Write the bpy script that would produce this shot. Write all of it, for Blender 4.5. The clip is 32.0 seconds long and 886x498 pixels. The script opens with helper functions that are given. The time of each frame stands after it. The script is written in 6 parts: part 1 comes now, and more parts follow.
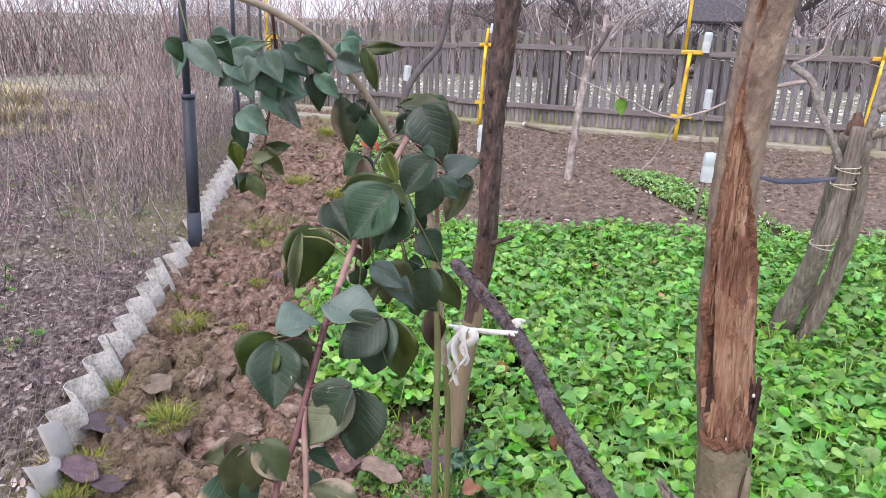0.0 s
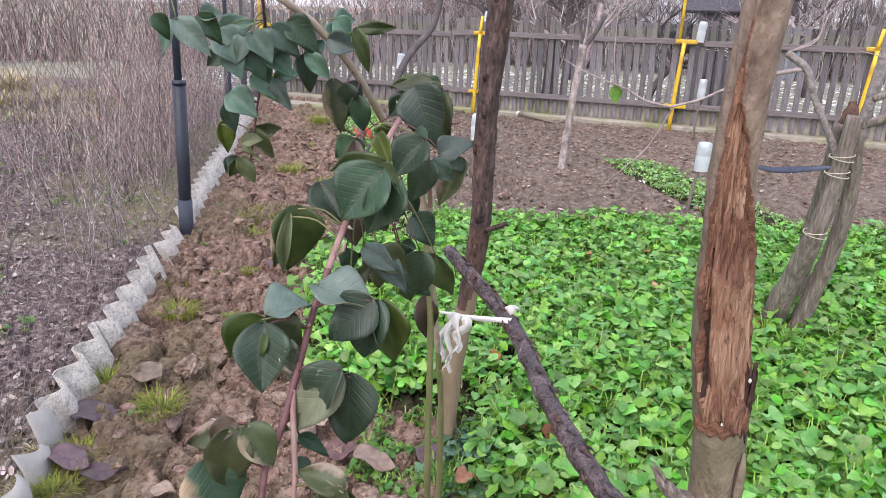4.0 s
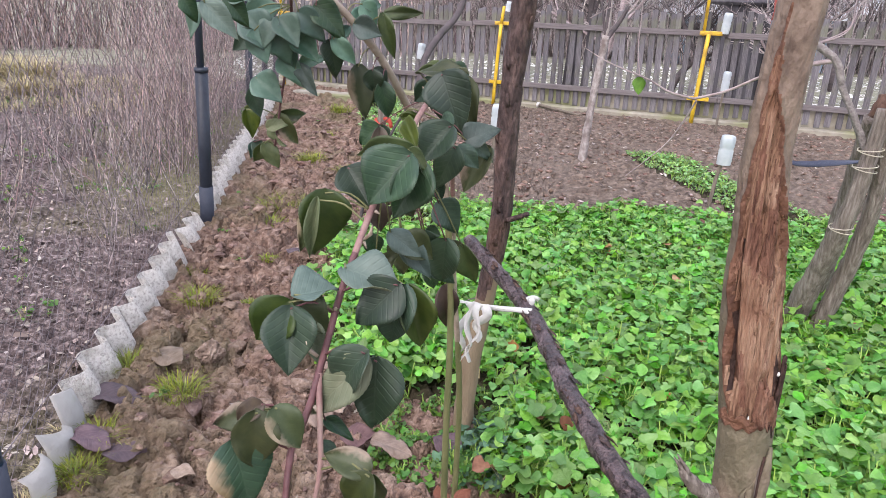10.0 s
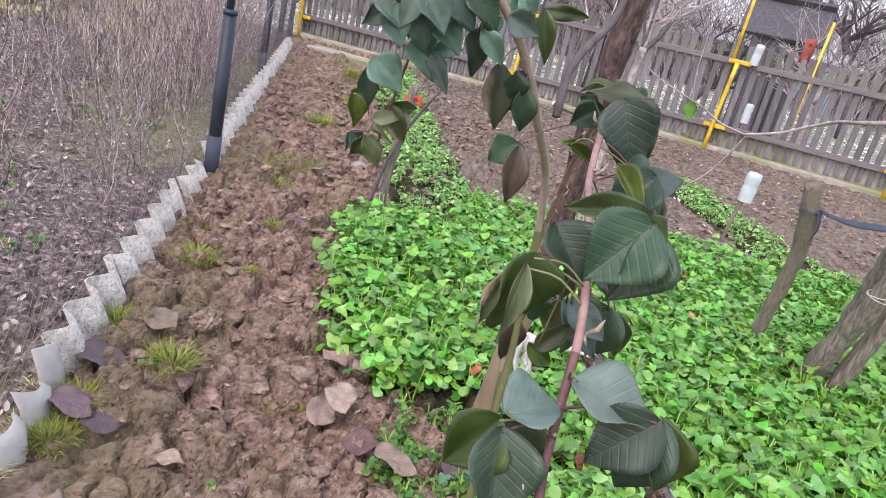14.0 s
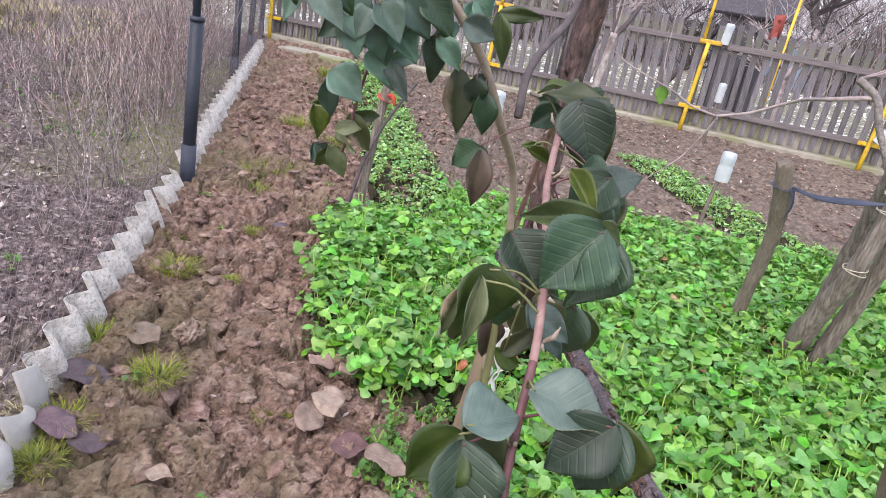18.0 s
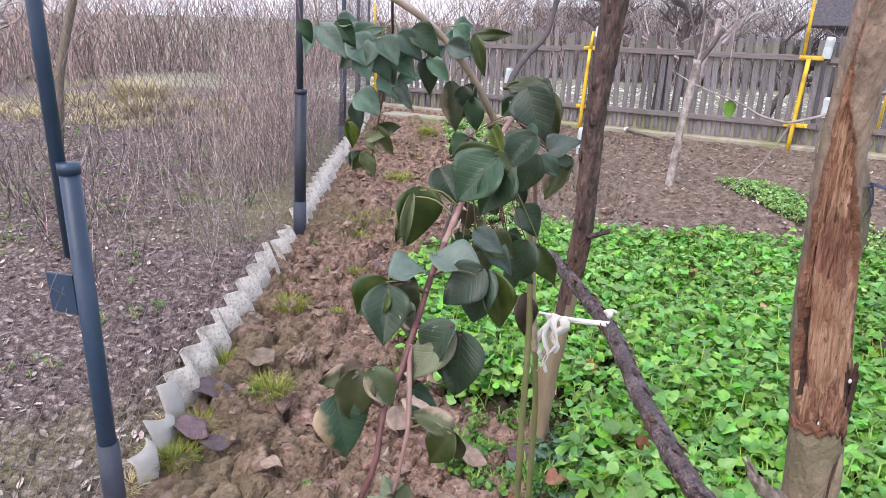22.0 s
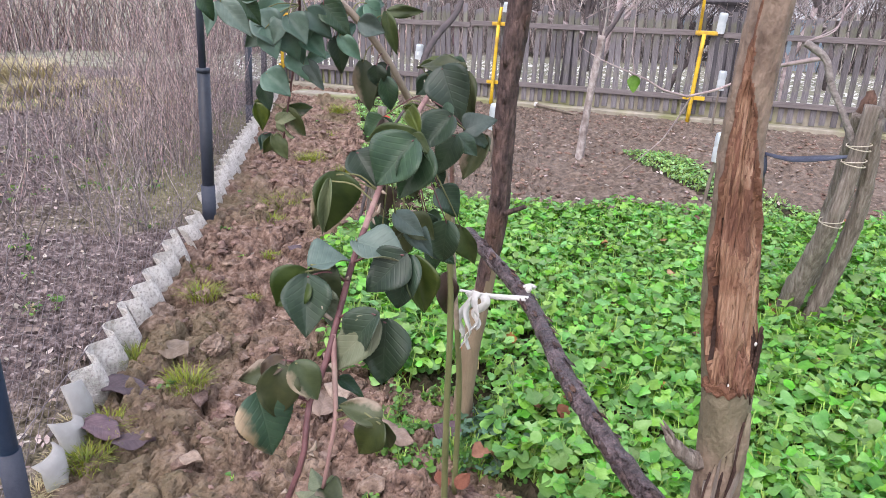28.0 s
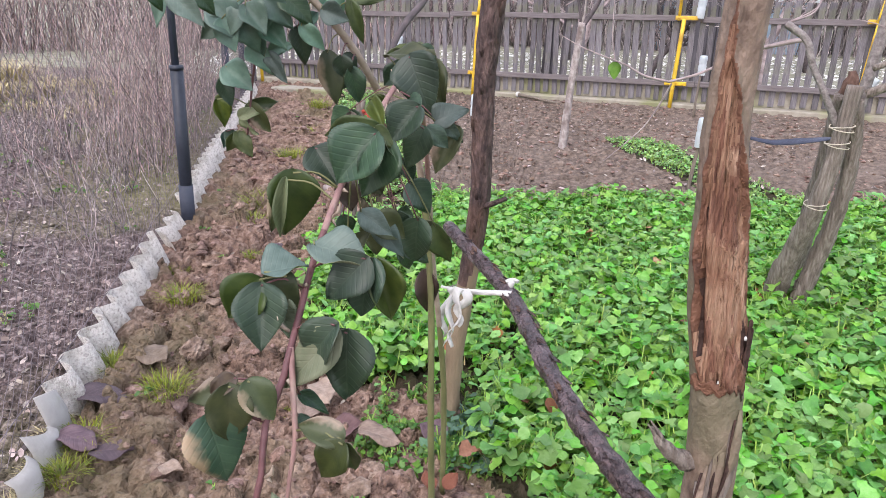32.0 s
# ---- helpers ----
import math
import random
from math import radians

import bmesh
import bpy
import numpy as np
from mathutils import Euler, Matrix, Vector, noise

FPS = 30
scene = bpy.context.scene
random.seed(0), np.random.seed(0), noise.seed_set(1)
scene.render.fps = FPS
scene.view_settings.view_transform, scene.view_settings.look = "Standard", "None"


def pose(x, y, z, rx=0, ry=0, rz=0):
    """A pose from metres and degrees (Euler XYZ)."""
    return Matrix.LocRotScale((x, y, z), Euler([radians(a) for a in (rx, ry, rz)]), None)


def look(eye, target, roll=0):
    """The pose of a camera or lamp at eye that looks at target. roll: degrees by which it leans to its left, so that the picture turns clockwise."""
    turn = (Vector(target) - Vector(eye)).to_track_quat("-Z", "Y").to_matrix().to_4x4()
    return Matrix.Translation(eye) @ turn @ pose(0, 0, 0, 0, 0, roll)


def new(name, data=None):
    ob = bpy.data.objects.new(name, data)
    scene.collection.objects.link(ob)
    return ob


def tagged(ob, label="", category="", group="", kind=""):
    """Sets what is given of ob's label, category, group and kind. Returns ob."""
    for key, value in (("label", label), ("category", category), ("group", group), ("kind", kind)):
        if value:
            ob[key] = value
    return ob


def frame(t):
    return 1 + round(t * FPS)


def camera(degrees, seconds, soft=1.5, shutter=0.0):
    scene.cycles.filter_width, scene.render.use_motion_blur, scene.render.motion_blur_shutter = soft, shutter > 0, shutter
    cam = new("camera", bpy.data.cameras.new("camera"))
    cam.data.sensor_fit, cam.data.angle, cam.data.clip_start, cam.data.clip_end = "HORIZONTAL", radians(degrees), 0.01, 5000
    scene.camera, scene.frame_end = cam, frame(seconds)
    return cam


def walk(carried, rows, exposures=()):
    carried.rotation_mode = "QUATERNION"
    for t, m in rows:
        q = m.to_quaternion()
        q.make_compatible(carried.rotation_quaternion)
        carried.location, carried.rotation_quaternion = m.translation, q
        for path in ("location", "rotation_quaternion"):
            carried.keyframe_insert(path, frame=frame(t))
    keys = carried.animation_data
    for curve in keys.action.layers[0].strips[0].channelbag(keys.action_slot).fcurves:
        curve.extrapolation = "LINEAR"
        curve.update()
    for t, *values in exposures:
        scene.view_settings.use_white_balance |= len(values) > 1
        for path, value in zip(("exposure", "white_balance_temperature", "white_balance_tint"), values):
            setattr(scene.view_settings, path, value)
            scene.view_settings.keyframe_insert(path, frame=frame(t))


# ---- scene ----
cam = camera(66.1, 32.0, 0.55)
METRES, EYE, TILT, LEAN, TURN = 1.7, 1.47, -16.5, 0.0, 0.0
PATH = [
    (0, (0.194, 0.361, 1.278), (-0.03, 2.244, 0.642), 1.3),
    (0.5, (0.177, 0.371, 1.276), (-0.121, 2.238, 0.622), 1.8),
    (1, (0.181, 0.374, 1.272), (-0.074, 2.245, 0.612), 2.4),
    (1.5, (0.181, 0.37, 1.273), (-0.066, 2.24, 0.609), 1.8),
    (2, (0.183, 0.372, 1.271), (-0.082, 2.243, 0.616), 2.4),
    (2.5, (0.19, 0.366, 1.271), (-0.055, 2.242, 0.622), 1.8),
    (3, (0.193, 0.371, 1.267), (-0.044, 2.246, 0.612), 1.6),
    (3.5, (0.194, 0.372, 1.266), (-0.002, 2.25, 0.607), 1.6),
    (5.5, (0.181, 0.376, 1.264), (-0.08, 2.238, 0.582), 2.2),
    (6, (0.175, 0.379, 1.264), (-0.099, 2.237, 0.577), 2.4),
    (6.5, (0.174, 0.381, 1.262), (-0.102, 2.239, 0.575), 2.5),
    (7, (0.185, 0.376, 1.26), (-0.059, 2.242, 0.583), 2.2),
    (7.5, (0.194, 0.366, 1.26), (0.016, 2.241, 0.587), 2.4),
    (8, (0.196, 0.369, 1.261), (0.058, 2.24, 0.567), 2.0),
    (8.5, (0.192, 0.384, 1.255), (0.026, 2.252, 0.559), 2.0),
    (9, (0.18, 0.375, 1.26), (-0.049, 2.233, 0.556), 1.9),
    (9.5, (0.18, 0.381, 1.257), (-0.091, 2.235, 0.558), 1.9),
    (10, (0.184, 0.374, 1.259), (-0.066, 2.235, 0.57), 2.0),
    (10.5, (0.188, 0.378, 1.258), (-0.036, 2.245, 0.575), 2.0),
    (11, (0.179, 0.384, 1.259), (-0.081, 2.239, 0.556), 2.2),
    (11.5, (0.17, 0.392, 1.254), (-0.118, 2.223, 0.505), 2.5),
    (12, (0.121, 0.481, 1.199), (-0.051, 2.155, 0.118), 4.5),
    (12.5, (0.048, 0.542, 1.165), (0.082, 2.12, -0.063), 10.4),
    (13, (0.008, 0.59, 1.174), (-0.083, 2.224, 0.024), 9.8),
    (13.5, (-0.028, 0.547, 1.232), (-0.244, 2.318, 0.33), 11.0),
    (14, (-0.025, 0.516, 1.254), (-0.192, 2.367, 0.515), 12.3),
    (14.5, (-0.017, 0.523, 1.245), (-0.122, 2.352, 0.442), 12.3),
    (16.5, (-0.024, 0.512, 1.283), (-0.198, 2.365, 0.55), 10.3),
    (17, (-0.018, 0.508, 1.283), (-0.145, 2.36, 0.538), 9.7),
    (17.5, (-0.008, 0.517, 1.281), (-0.113, 2.37, 0.537), 9.4),
    (18, (-0.008, 0.518, 1.274), (-0.13, 2.367, 0.524), 9.6),
    (18.5, (0.002, 0.512, 1.272), (-0.084, 2.363, 0.521), 9.3),
    (19, (0.01, 0.495, 1.275), (-0.075, 2.354, 0.544), 8.8),
    (19.5, (0.02, 0.479, 1.259), (-0.073, 2.328, 0.501), 9.1),
    (20, (0.106, 0.429, 1.243), (-0.006, 2.227, 0.374), 6.5),
    (20.5, (0.166, 0.35, 1.24), (-0.192, 2.139, 0.42), 3.8),
    (21, (0.194, 0.311, 1.249), (-0.286, 2.125, 0.558), 2.3),
    (21.5, (0.204, 0.295, 1.252), (-0.204, 2.139, 0.594), 2.5),
    (22, (0.197, 0.3, 1.254), (-0.293, 2.134, 0.623), 1.6),
    (22.5, (0.191, 0.322, 1.245), (-0.387, 2.128, 0.611), 1.6),
    (23, (0.193, 0.311, 1.251), (-0.26, 2.152, 0.615), 1.7),
    (23.5, (0.194, 0.309, 1.251), (-0.221, 2.151, 0.594), 0.8),
    (24, (0.186, 0.319, 1.244), (-0.193, 2.148, 0.53), 0.9),
    (24.5, (0.177, 0.331, 1.256), (-0.166, 2.176, 0.566), 1.3),
    (26.5, (0.194, 0.342, 1.256), (-0.126, 2.199, 0.587), 0.8),
    (27, (0.192, 0.334, 1.253), (-0.126, 2.195, 0.592), 1.1),
    (27.5, (0.2, 0.334, 1.252), (-0.072, 2.197, 0.578), 0.9),
    (28, (0.19, 0.312, 1.256), (-0.056, 2.175, 0.57), 1.8),
    (28.5, (0.168, 0.333, 1.255), (-0.244, 2.167, 0.571), 1.6),
    (29, (0.164, 0.337, 1.256), (-0.253, 2.169, 0.57), 2.0),
    (29.5, (0.157, 0.342, 1.254), (-0.202, 2.181, 0.557), 1.8),
    (30, (0.152, 0.352, 1.253), (-0.197, 2.182, 0.527), 1.2),
    (30.5, (0.16, 0.345, 1.256), (-0.205, 2.182, 0.556), 1.1),
    (31, (0.164, 0.343, 1.255), (-0.199, 2.181, 0.554), 0.9),
    (31.5, (0.178, 0.357, 1.252), (-0.159, 2.202, 0.556), 0.6),
    (32, (0.202, 0.36, 1.247), (-0.006, 2.22, 0.541), 0.5),
]
walk(cam, [(t, look(eye, target, roll)) for t, eye, target, roll in PATH], [(0, 0.76, 6200, 19), (9, 0.77, 6200, 19), (13, 0.84, 6200, 19), (32, 0.84, 6200, 19)])

# ---- light ----
world = bpy.data.worlds.new("overcast_sky")
scene.world = world
world.use_nodes = True
wn = world.node_tree.nodes
sky = wn.new("ShaderNodeTexSky")
sky.sky_type = "NISHITA"
sky.sun_disc = False
sky.sun_elevation, sky.sun_rotation = radians(38), radians(200)
sky.air_density, sky.dust_density, sky.ozone_density = 1.0, 4.0, 1.0
soften = wn.new("ShaderNodeMix")
soften.data_type = "RGBA"
soften.inputs["Factor"].default_value = 0.6
soften.inputs["B"].default_value = (7.6, 7.9, 8.6, 1)
world.node_tree.links.new(sky.outputs[0], soften.inputs["A"])
world.node_tree.links.new(soften.outputs["Result"], wn["Background"].inputs["Color"])
wn["Background"].inputs["Strength"].default_value = 0.15
sun_data = bpy.data.lights.new("sun", "SUN")
sun_data.energy, sun_data.angle, sun_data.color = 1.1, radians(25), (1.0, 0.96, 0.9)
sun = new("sun", sun_data)
sun.matrix_world = look((0, 0, 20), (4, 12, 0))


# ---- materials ----
def material(name, colours, scale=20.0, rough=0.8, bump=0.3, bump_scale=None, stretch=(1, 1, 1), spread=0.0,
             island=0.0, through_light=0.0, spec=0.3, metal=0.0, stain=None, stain_scale=3.0, stain_amount=0.5, coords="Object", relief=0.01):
    """Two scales of noise between given colours, fine relief, and an optional stain colour in patches."""
    m = bpy.data.materials.new(name)
    m.use_nodes = True
    n, l = m.node_tree.nodes, m.node_tree.links
    b = n["Principled BSDF"]
    co = n.new("ShaderNodeTexCoord")
    mp = n.new("ShaderNodeMapping")
    mp.inputs["Scale"].default_value = stretch
    l.new(co.outputs[coords], mp.inputs["Vector"])
    t = n.new("ShaderNodeTexNoise")
    t.inputs["Scale"].default_value, t.inputs["Detail"].default_value, t.inputs["Roughness"].default_value = scale, 6, 0.62
    l.new(mp.outputs[0], t.inputs["Vector"])
    r = n.new("ShaderNodeValToRGB")
    while len(r.color_ramp.elements) < len(colours):
        r.color_ramp.elements.new(0.5)
    for k, c in enumerate(colours):
        r.color_ramp.elements[k].position = 0.28 + 0.44 * k / max(1, len(colours) - 1)
        r.color_ramp.elements[k].color = (*c, 1)
    l.new(t.outputs["Fac"], r.inputs["Fac"])
    out = r.outputs["Color"]
    if stain:
        s = n.new("ShaderNodeTexNoise")
        s.inputs["Scale"].default_value, s.inputs["Detail"].default_value = stain_scale, 4
        l.new(co.outputs[coords], s.inputs["Vector"])
        sr = n.new("ShaderNodeMapRange")
        sr.inputs["From Min"].default_value, sr.inputs["From Max"].default_value = 0.48, 0.62
        sr.inputs["To Max"].default_value = stain_amount
        l.new(s.outputs["Fac"], sr.inputs["Value"])
        mx = n.new("ShaderNodeMix")
        mx.data_type = "RGBA"
        mx.inputs["B"].default_value = (*stain, 1)
        l.new(sr.outputs[0], mx.inputs["Factor"])
        l.new(out, mx.inputs["A"])
        out = mx.outputs["Result"]
    if island or spread:
        h = n.new("ShaderNodeHueSaturation")
        rnd = n.new("ShaderNodeNewGeometry").outputs["Random Per Island"] if island else n.new("ShaderNodeObjectInfo").outputs["Random"]
        a = island or spread
        for inp, lo, hi in (("Value", 1 - a, 1 + a), ("Hue", 0.5 - 0.06 * a, 0.5 + 0.05 * a), ("Saturation", 1 - 0.4 * a, 1 + 0.2 * a)):
            k = n.new("ShaderNodeMapRange")
            k.inputs["To Min"].default_value, k.inputs["To Max"].default_value = lo, hi
            if inp != "Value":
                f = n.new("ShaderNodeMath")
                f.operation = "FRACT"
                g = n.new("ShaderNodeMath")
                g.operation = "MULTIPLY"
                g.inputs[1].default_value = 7.31 if inp == "Hue" else 13.7
                l.new(rnd, g.inputs[0])
                l.new(g.outputs[0], f.inputs[0])
                l.new(f.outputs[0], k.inputs["Value"])
            else:
                l.new(rnd, k.inputs["Value"])
            l.new(k.outputs[0], h.inputs[inp])
        l.new(out, h.inputs["Color"])
        out = h.outputs["Color"]
    l.new(out, b.inputs["Base Color"])
    b.inputs["Roughness"].default_value = rough
    b.inputs["Metallic"].default_value = metal
    b.inputs["Specular IOR Level"].default_value = spec
    if bump:
        bn = n.new("ShaderNodeTexNoise")
        bn.inputs["Scale"].default_value, bn.inputs["Detail"].default_value = bump_scale or scale * 3, 5
        l.new(mp.outputs[0], bn.inputs["Vector"])
        bp = n.new("ShaderNodeBump")
        bp.inputs["Strength"].default_value, bp.inputs["Distance"].default_value = bump, relief
        l.new(bn.outputs["Fac"], bp.inputs["Height"])
        l.new(bp.outputs[0], b.inputs["Normal"])
    if through_light:
        tr = n.new("ShaderNodeBsdfTranslucent")
        l.new(out, tr.inputs["Color"])
        sh = n.new("ShaderNodeMixShader")
        sh.inputs[0].default_value = through_light
        l.new(b.outputs[0], sh.inputs[1])
        l.new(tr.outputs[0], sh.inputs[2])
        l.new(sh.outputs[0], n["Material Output"].inputs["Surface"])
    return m


M = {
    "path_soil": material("path_soil", [(0.040, 0.024, 0.018), (0.225, 0.147, 0.110), (0.42, 0.310, 0.245)], 21, 0.95, 1.0, 65, relief=0.024,
                          stain=(0.175, 0.150, 0.085), stain_scale=1.5, stain_amount=0.6),
    "tilled_soil": material("tilled_soil", [(0.045, 0.034, 0.026), (0.145, 0.109, 0.085), (0.29, 0.228, 0.182)], 20, 0.95, 1.0, 60, relief=0.02,
                            stain=(0.20, 0.16, 0.13), stain_scale=1.3, stain_amount=0.4),
    "litter_soil": material("litter_soil", [(0.024, 0.018, 0.018), (0.132, 0.099, 0.094), (0.42, 0.35, 0.335)], 34, 0.95, 1.0, 80, relief=0.02,
                            stain=(0.24, 0.24, 0.10), stain_scale=0.55, stain_amount=0.55),
    # bed soil under seedlings, its colour darkened for the shade in the leaf gaps
    "shaded_field_soil": material("shaded_field_soil", [(0.02, 0.022, 0.010), (0.04, 0.034, 0.018), (0.075, 0.056, 0.038)], 16, 0.95, 0.8, 60),
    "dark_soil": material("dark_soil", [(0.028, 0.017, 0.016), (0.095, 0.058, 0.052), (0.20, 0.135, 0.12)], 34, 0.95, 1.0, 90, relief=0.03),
    "far_ground": material("far_ground", [(0.10, 0.105, 0.06), (0.22, 0.215, 0.15), (0.45, 0.45, 0.42)], 6, 0.95, 0.5, 20),
    "debris": material("debris", [(0.13, 0.10, 0.088), (0.42, 0.36, 0.31)], 30, 0.9, 0.3, island=0.7),
    "clod": material("clod", [(0.060, 0.037, 0.028), (0.22, 0.145, 0.110), (0.38, 0.28, 0.225)], 30, 0.95, 0.9, 80, relief=0.02, island=0.25),
    "pale_stone": material("pale_stone", [(0.15, 0.105, 0.082), (0.29, 0.215, 0.175)], 14, 0.9, 0.6, 60),
    "grey_stone": material("grey_stone", [(0.20, 0.17, 0.16), (0.36, 0.31, 0.29)], 14, 0.9, 0.6, 60),
    "cement": material("cement", [(0.36, 0.32, 0.28), (0.76, 0.72, 0.66), (0.84, 0.82, 0.77)], 85, 0.9, 1.0, 170, relief=0.02,
                       stain=(0.24, 0.22, 0.16), stain_scale=14, stain_amount=0.4),
    "plain_cement": material("plain_cement", [(0.31, 0.30, 0.28), (0.45, 0.44, 0.41)], 7, 0.85, 0.25, 60,
                             stain=(0.22, 0.24, 0.13), stain_scale=5, stain_amount=0.5),
    "kerb": material("kerb", [(0.24, 0.22, 0.17), (0.42, 0.39, 0.32)], 8, 0.92, 0.6, 40, stain=(0.20, 0.22, 0.08), stain_scale=2, stain_amount=0.7),
    "post_paint": material("post_paint", [(0.010, 0.014, 0.024), (0.026, 0.034, 0.05)], 10, 0.5, 0.25, 60, spec=0.5),
    "post_sleeve": material("post_sleeve", [(0.035, 0.042, 0.062), (0.065, 0.074, 0.098)], 12, 0.6, 0.3, 60),
    "post_green": material("post_green", [(0.015, 0.033, 0.066), (0.030, 0.058, 0.106)], 9, 0.42, 0.15, 50, spec=0.5),
    "wire": material("wire", [(0.07, 0.058, 0.064), (0.36, 0.31, 0.32)], 25, 0.6, 0, metal=0.3),
    "old_board": material("old_board", [(0.078, 0.073, 0.082), (0.160, 0.149, 0.160), (0.255, 0.24, 0.245)], 40, 0.9, 0.8, 80, stretch=(3, 3, 0.15),
                          spread=0.3, stain=(0.20, 0.22, 0.09), stain_scale=2.4, stain_amount=0.55, coords="Object"),
    "rail_board": material("rail_board", [(0.12, 0.105, 0.105), (0.23, 0.205, 0.205)], 40, 0.9, 0.6, 80, stretch=(0.15, 3, 3)),
    "yellow_paint": material("yellow_paint", [(0.62, 0.40, 0.02), (0.80, 0.55, 0.03)], 10, 0.45, 0.2, 60, spec=0.5,
                             stain=(0.30, 0.16, 0.05), stain_scale=11, stain_amount=0.5),
    "pet": material("pet", [(0.55, 0.62, 0.64), (0.78, 0.82, 0.83)], 8, 0.25, 0.2, 30, through_light=0.35, spec=0.6),
    "dark_bark": material("dark_bark", [(0.022, 0.016, 0.016), (0.075, 0.05, 0.045), (0.17, 0.115, 0.10)], 70, 0.75, 1.0, 120, stretch=(1, 1, 0.35), relief=0.015,
                          stain=(0.17, 0.09, 0.055), stain_scale=5, stain_amount=0.5),
    "pole_bark": material("pole_bark", [(0.018, 0.012, 0.013), (0.058, 0.039, 0.040), (0.20, 0.145, 0.145)], 60, 0.36, 1.0, 110, relief=0.018,
                          stain=(0.17, 0.125, 0.13), stain_scale=16, stain_amount=0.65, spec=0.6),
    "smooth_bark": material("smooth_bark", [(0.16, 0.12, 0.075), (0.27, 0.21, 0.14)], 18, 0.75, 0.5, 70, stretch=(1, 1, 0.3)),
    "trunk_bark": material("trunk_bark", [(0.095, 0.066, 0.050), (0.195, 0.145, 0.108), (0.30, 0.230, 0.175)], 45, 0.72, 0.5, 150, stretch=(1, 1, 0.7),
                           stain=(0.13, 0.13, 0.075), stain_scale=6, stain_amount=0.6),
    "peeled_wood": material("peeled_wood", [(0.13, 0.060, 0.036), (0.33, 0.195, 0.122), (0.49, 0.335, 0.235)], 110, 0.72, 1.0, 190, stretch=(1.3, 1.3, 0.13), relief=0.012,
                            stain=(0.20, 0.095, 0.055), stain_scale=18, stain_amount=0.65),
    "red_wood": material("red_wood", [(0.080, 0.035, 0.023), (0.225, 0.112, 0.072), (0.36, 0.21, 0.145)], 90, 0.75, 1.0, 160, stretch=(1.3, 1.3, 0.2), relief=0.014),
    "wound_rim": material("wound_rim", [(0.07, 0.032, 0.020), (0.20, 0.10, 0.06)], 30, 0.7, 0.8, 90),
    "wound_dark": material("wound_dark", [(0.018, 0.011, 0.010), (0.075, 0.042, 0.032)], 30, 0.8, 0.8, 90),
    "grey_wood": material("grey_wood", [(0.085, 0.068, 0.055), (0.19, 0.16, 0.135), (0.32, 0.285, 0.25)], 100, 0.85, 1.0, 140, stretch=(1, 1, 0.12)),
    "stake_wood": material("stake_wood", [(0.12, 0.10, 0.075), (0.24, 0.205, 0.165)], 100, 0.85, 0.9, 140, stretch=(1, 1, 0.12)),
    "lichen_bark": material("lichen_bark", [(0.11, 0.095, 0.088), (0.22, 0.195, 0.182), (0.31, 0.285, 0.265)], 60, 0.85, 0.7, 120),
    "whitewash": material("whitewash", [(0.17, 0.14, 0.125), (0.34, 0.30, 0.28), (0.50, 0.46, 0.43)], 34, 0.9, 0.5, 60, stretch=(1, 1, 0.5), stain=(0.13, 0.095, 0.085), stain_scale=9, stain_amount=0.7),
    "twig_grey": material("twig_grey", [(0.14, 0.113, 0.110), (0.46, 0.405, 0.385)], 14, 0.85, 0, island=0.75),
    "twig_brown": material("twig_brown", [(0.16, 0.108, 0.100), (0.54, 0.43, 0.39)], 14, 0.85, 0, island=0.75),
    "twig_dark": material("twig_dark", [(0.05, 0.048, 0.05), (0.14, 0.115, 0.115)], 30, 0.85, 0.2, island=0.3),
    "cane": material("cane", [(0.15, 0.080, 0.074), (0.27, 0.160, 0.145), (0.35, 0.25, 0.205)], 40, 0.55, 0.3, 120, stretch=(1, 1, 0.3)),
    "cane_dark": material("cane_dark", [(0.085, 0.040, 0.042), (0.18, 0.085, 0.085)], 40, 0.5, 0.3, 120),
    "cane_green": material("cane_green", [(0.10, 0.11, 0.045), (0.20, 0.20, 0.09)], 20, 0.55, 0.3, 90, stretch=(1, 1, 0.3)),
    "cane_pale": material("cane_pale", [(0.25, 0.20, 0.15), (0.42, 0.35, 0.28)], 40, 0.6, 0.3, 120),
    "mustard_leaf": material("mustard_leaf", [(0.060, 0.215, 0.018), (0.145, 0.385, 0.040), (0.285, 0.54, 0.150)], 14, 0.38, 0.3, 140, island=0.42, through_light=0.30, spec=0.55),
    "withered_leaf": material("withered_leaf", [(0.13, 0.050, 0.020), (0.26, 0.115, 0.050), (0.36, 0.22, 0.12)], 20, 0.7, 0.3, 120, island=0.5, through_light=0.15),
    "mustard_stem": material("mustard_stem", [(0.22, 0.38, 0.06), (0.36, 0.52, 0.12)], 30, 0.5, 0, island=0.2, through_light=0.2),
    "strip_leaf": material("strip_leaf", [(0.09, 0.25, 0.045), (0.21, 0.41, 0.11), (0.40, 0.56, 0.26)], 30, 0.65, 0.3, 140, island=0.5, through_light=0.25),
    "blue_leaf": material("blue_leaf", [(0.06, 0.14, 0.08), (0.12, 0.22, 0.13)], 30, 0.6, 0.3, 140, island=0.35, through_light=0.2),
    "weed_leaf": material("weed_leaf", [(0.06, 0.16, 0.025), (0.13, 0.27, 0.05)], 30, 0.6, 0.2, island=0.4, through_light=0.25),
    "grass": material("grass", [(0.09, 0.15, 0.015), (0.36, 0.39, 0.05)], 20, 0.6, 0, island=0.4, through_light=0.25),
    "straw": material("straw", [(0.32, 0.28, 0.14), (0.54, 0.47, 0.27)], 20, 0.8, 0, island=0.35),
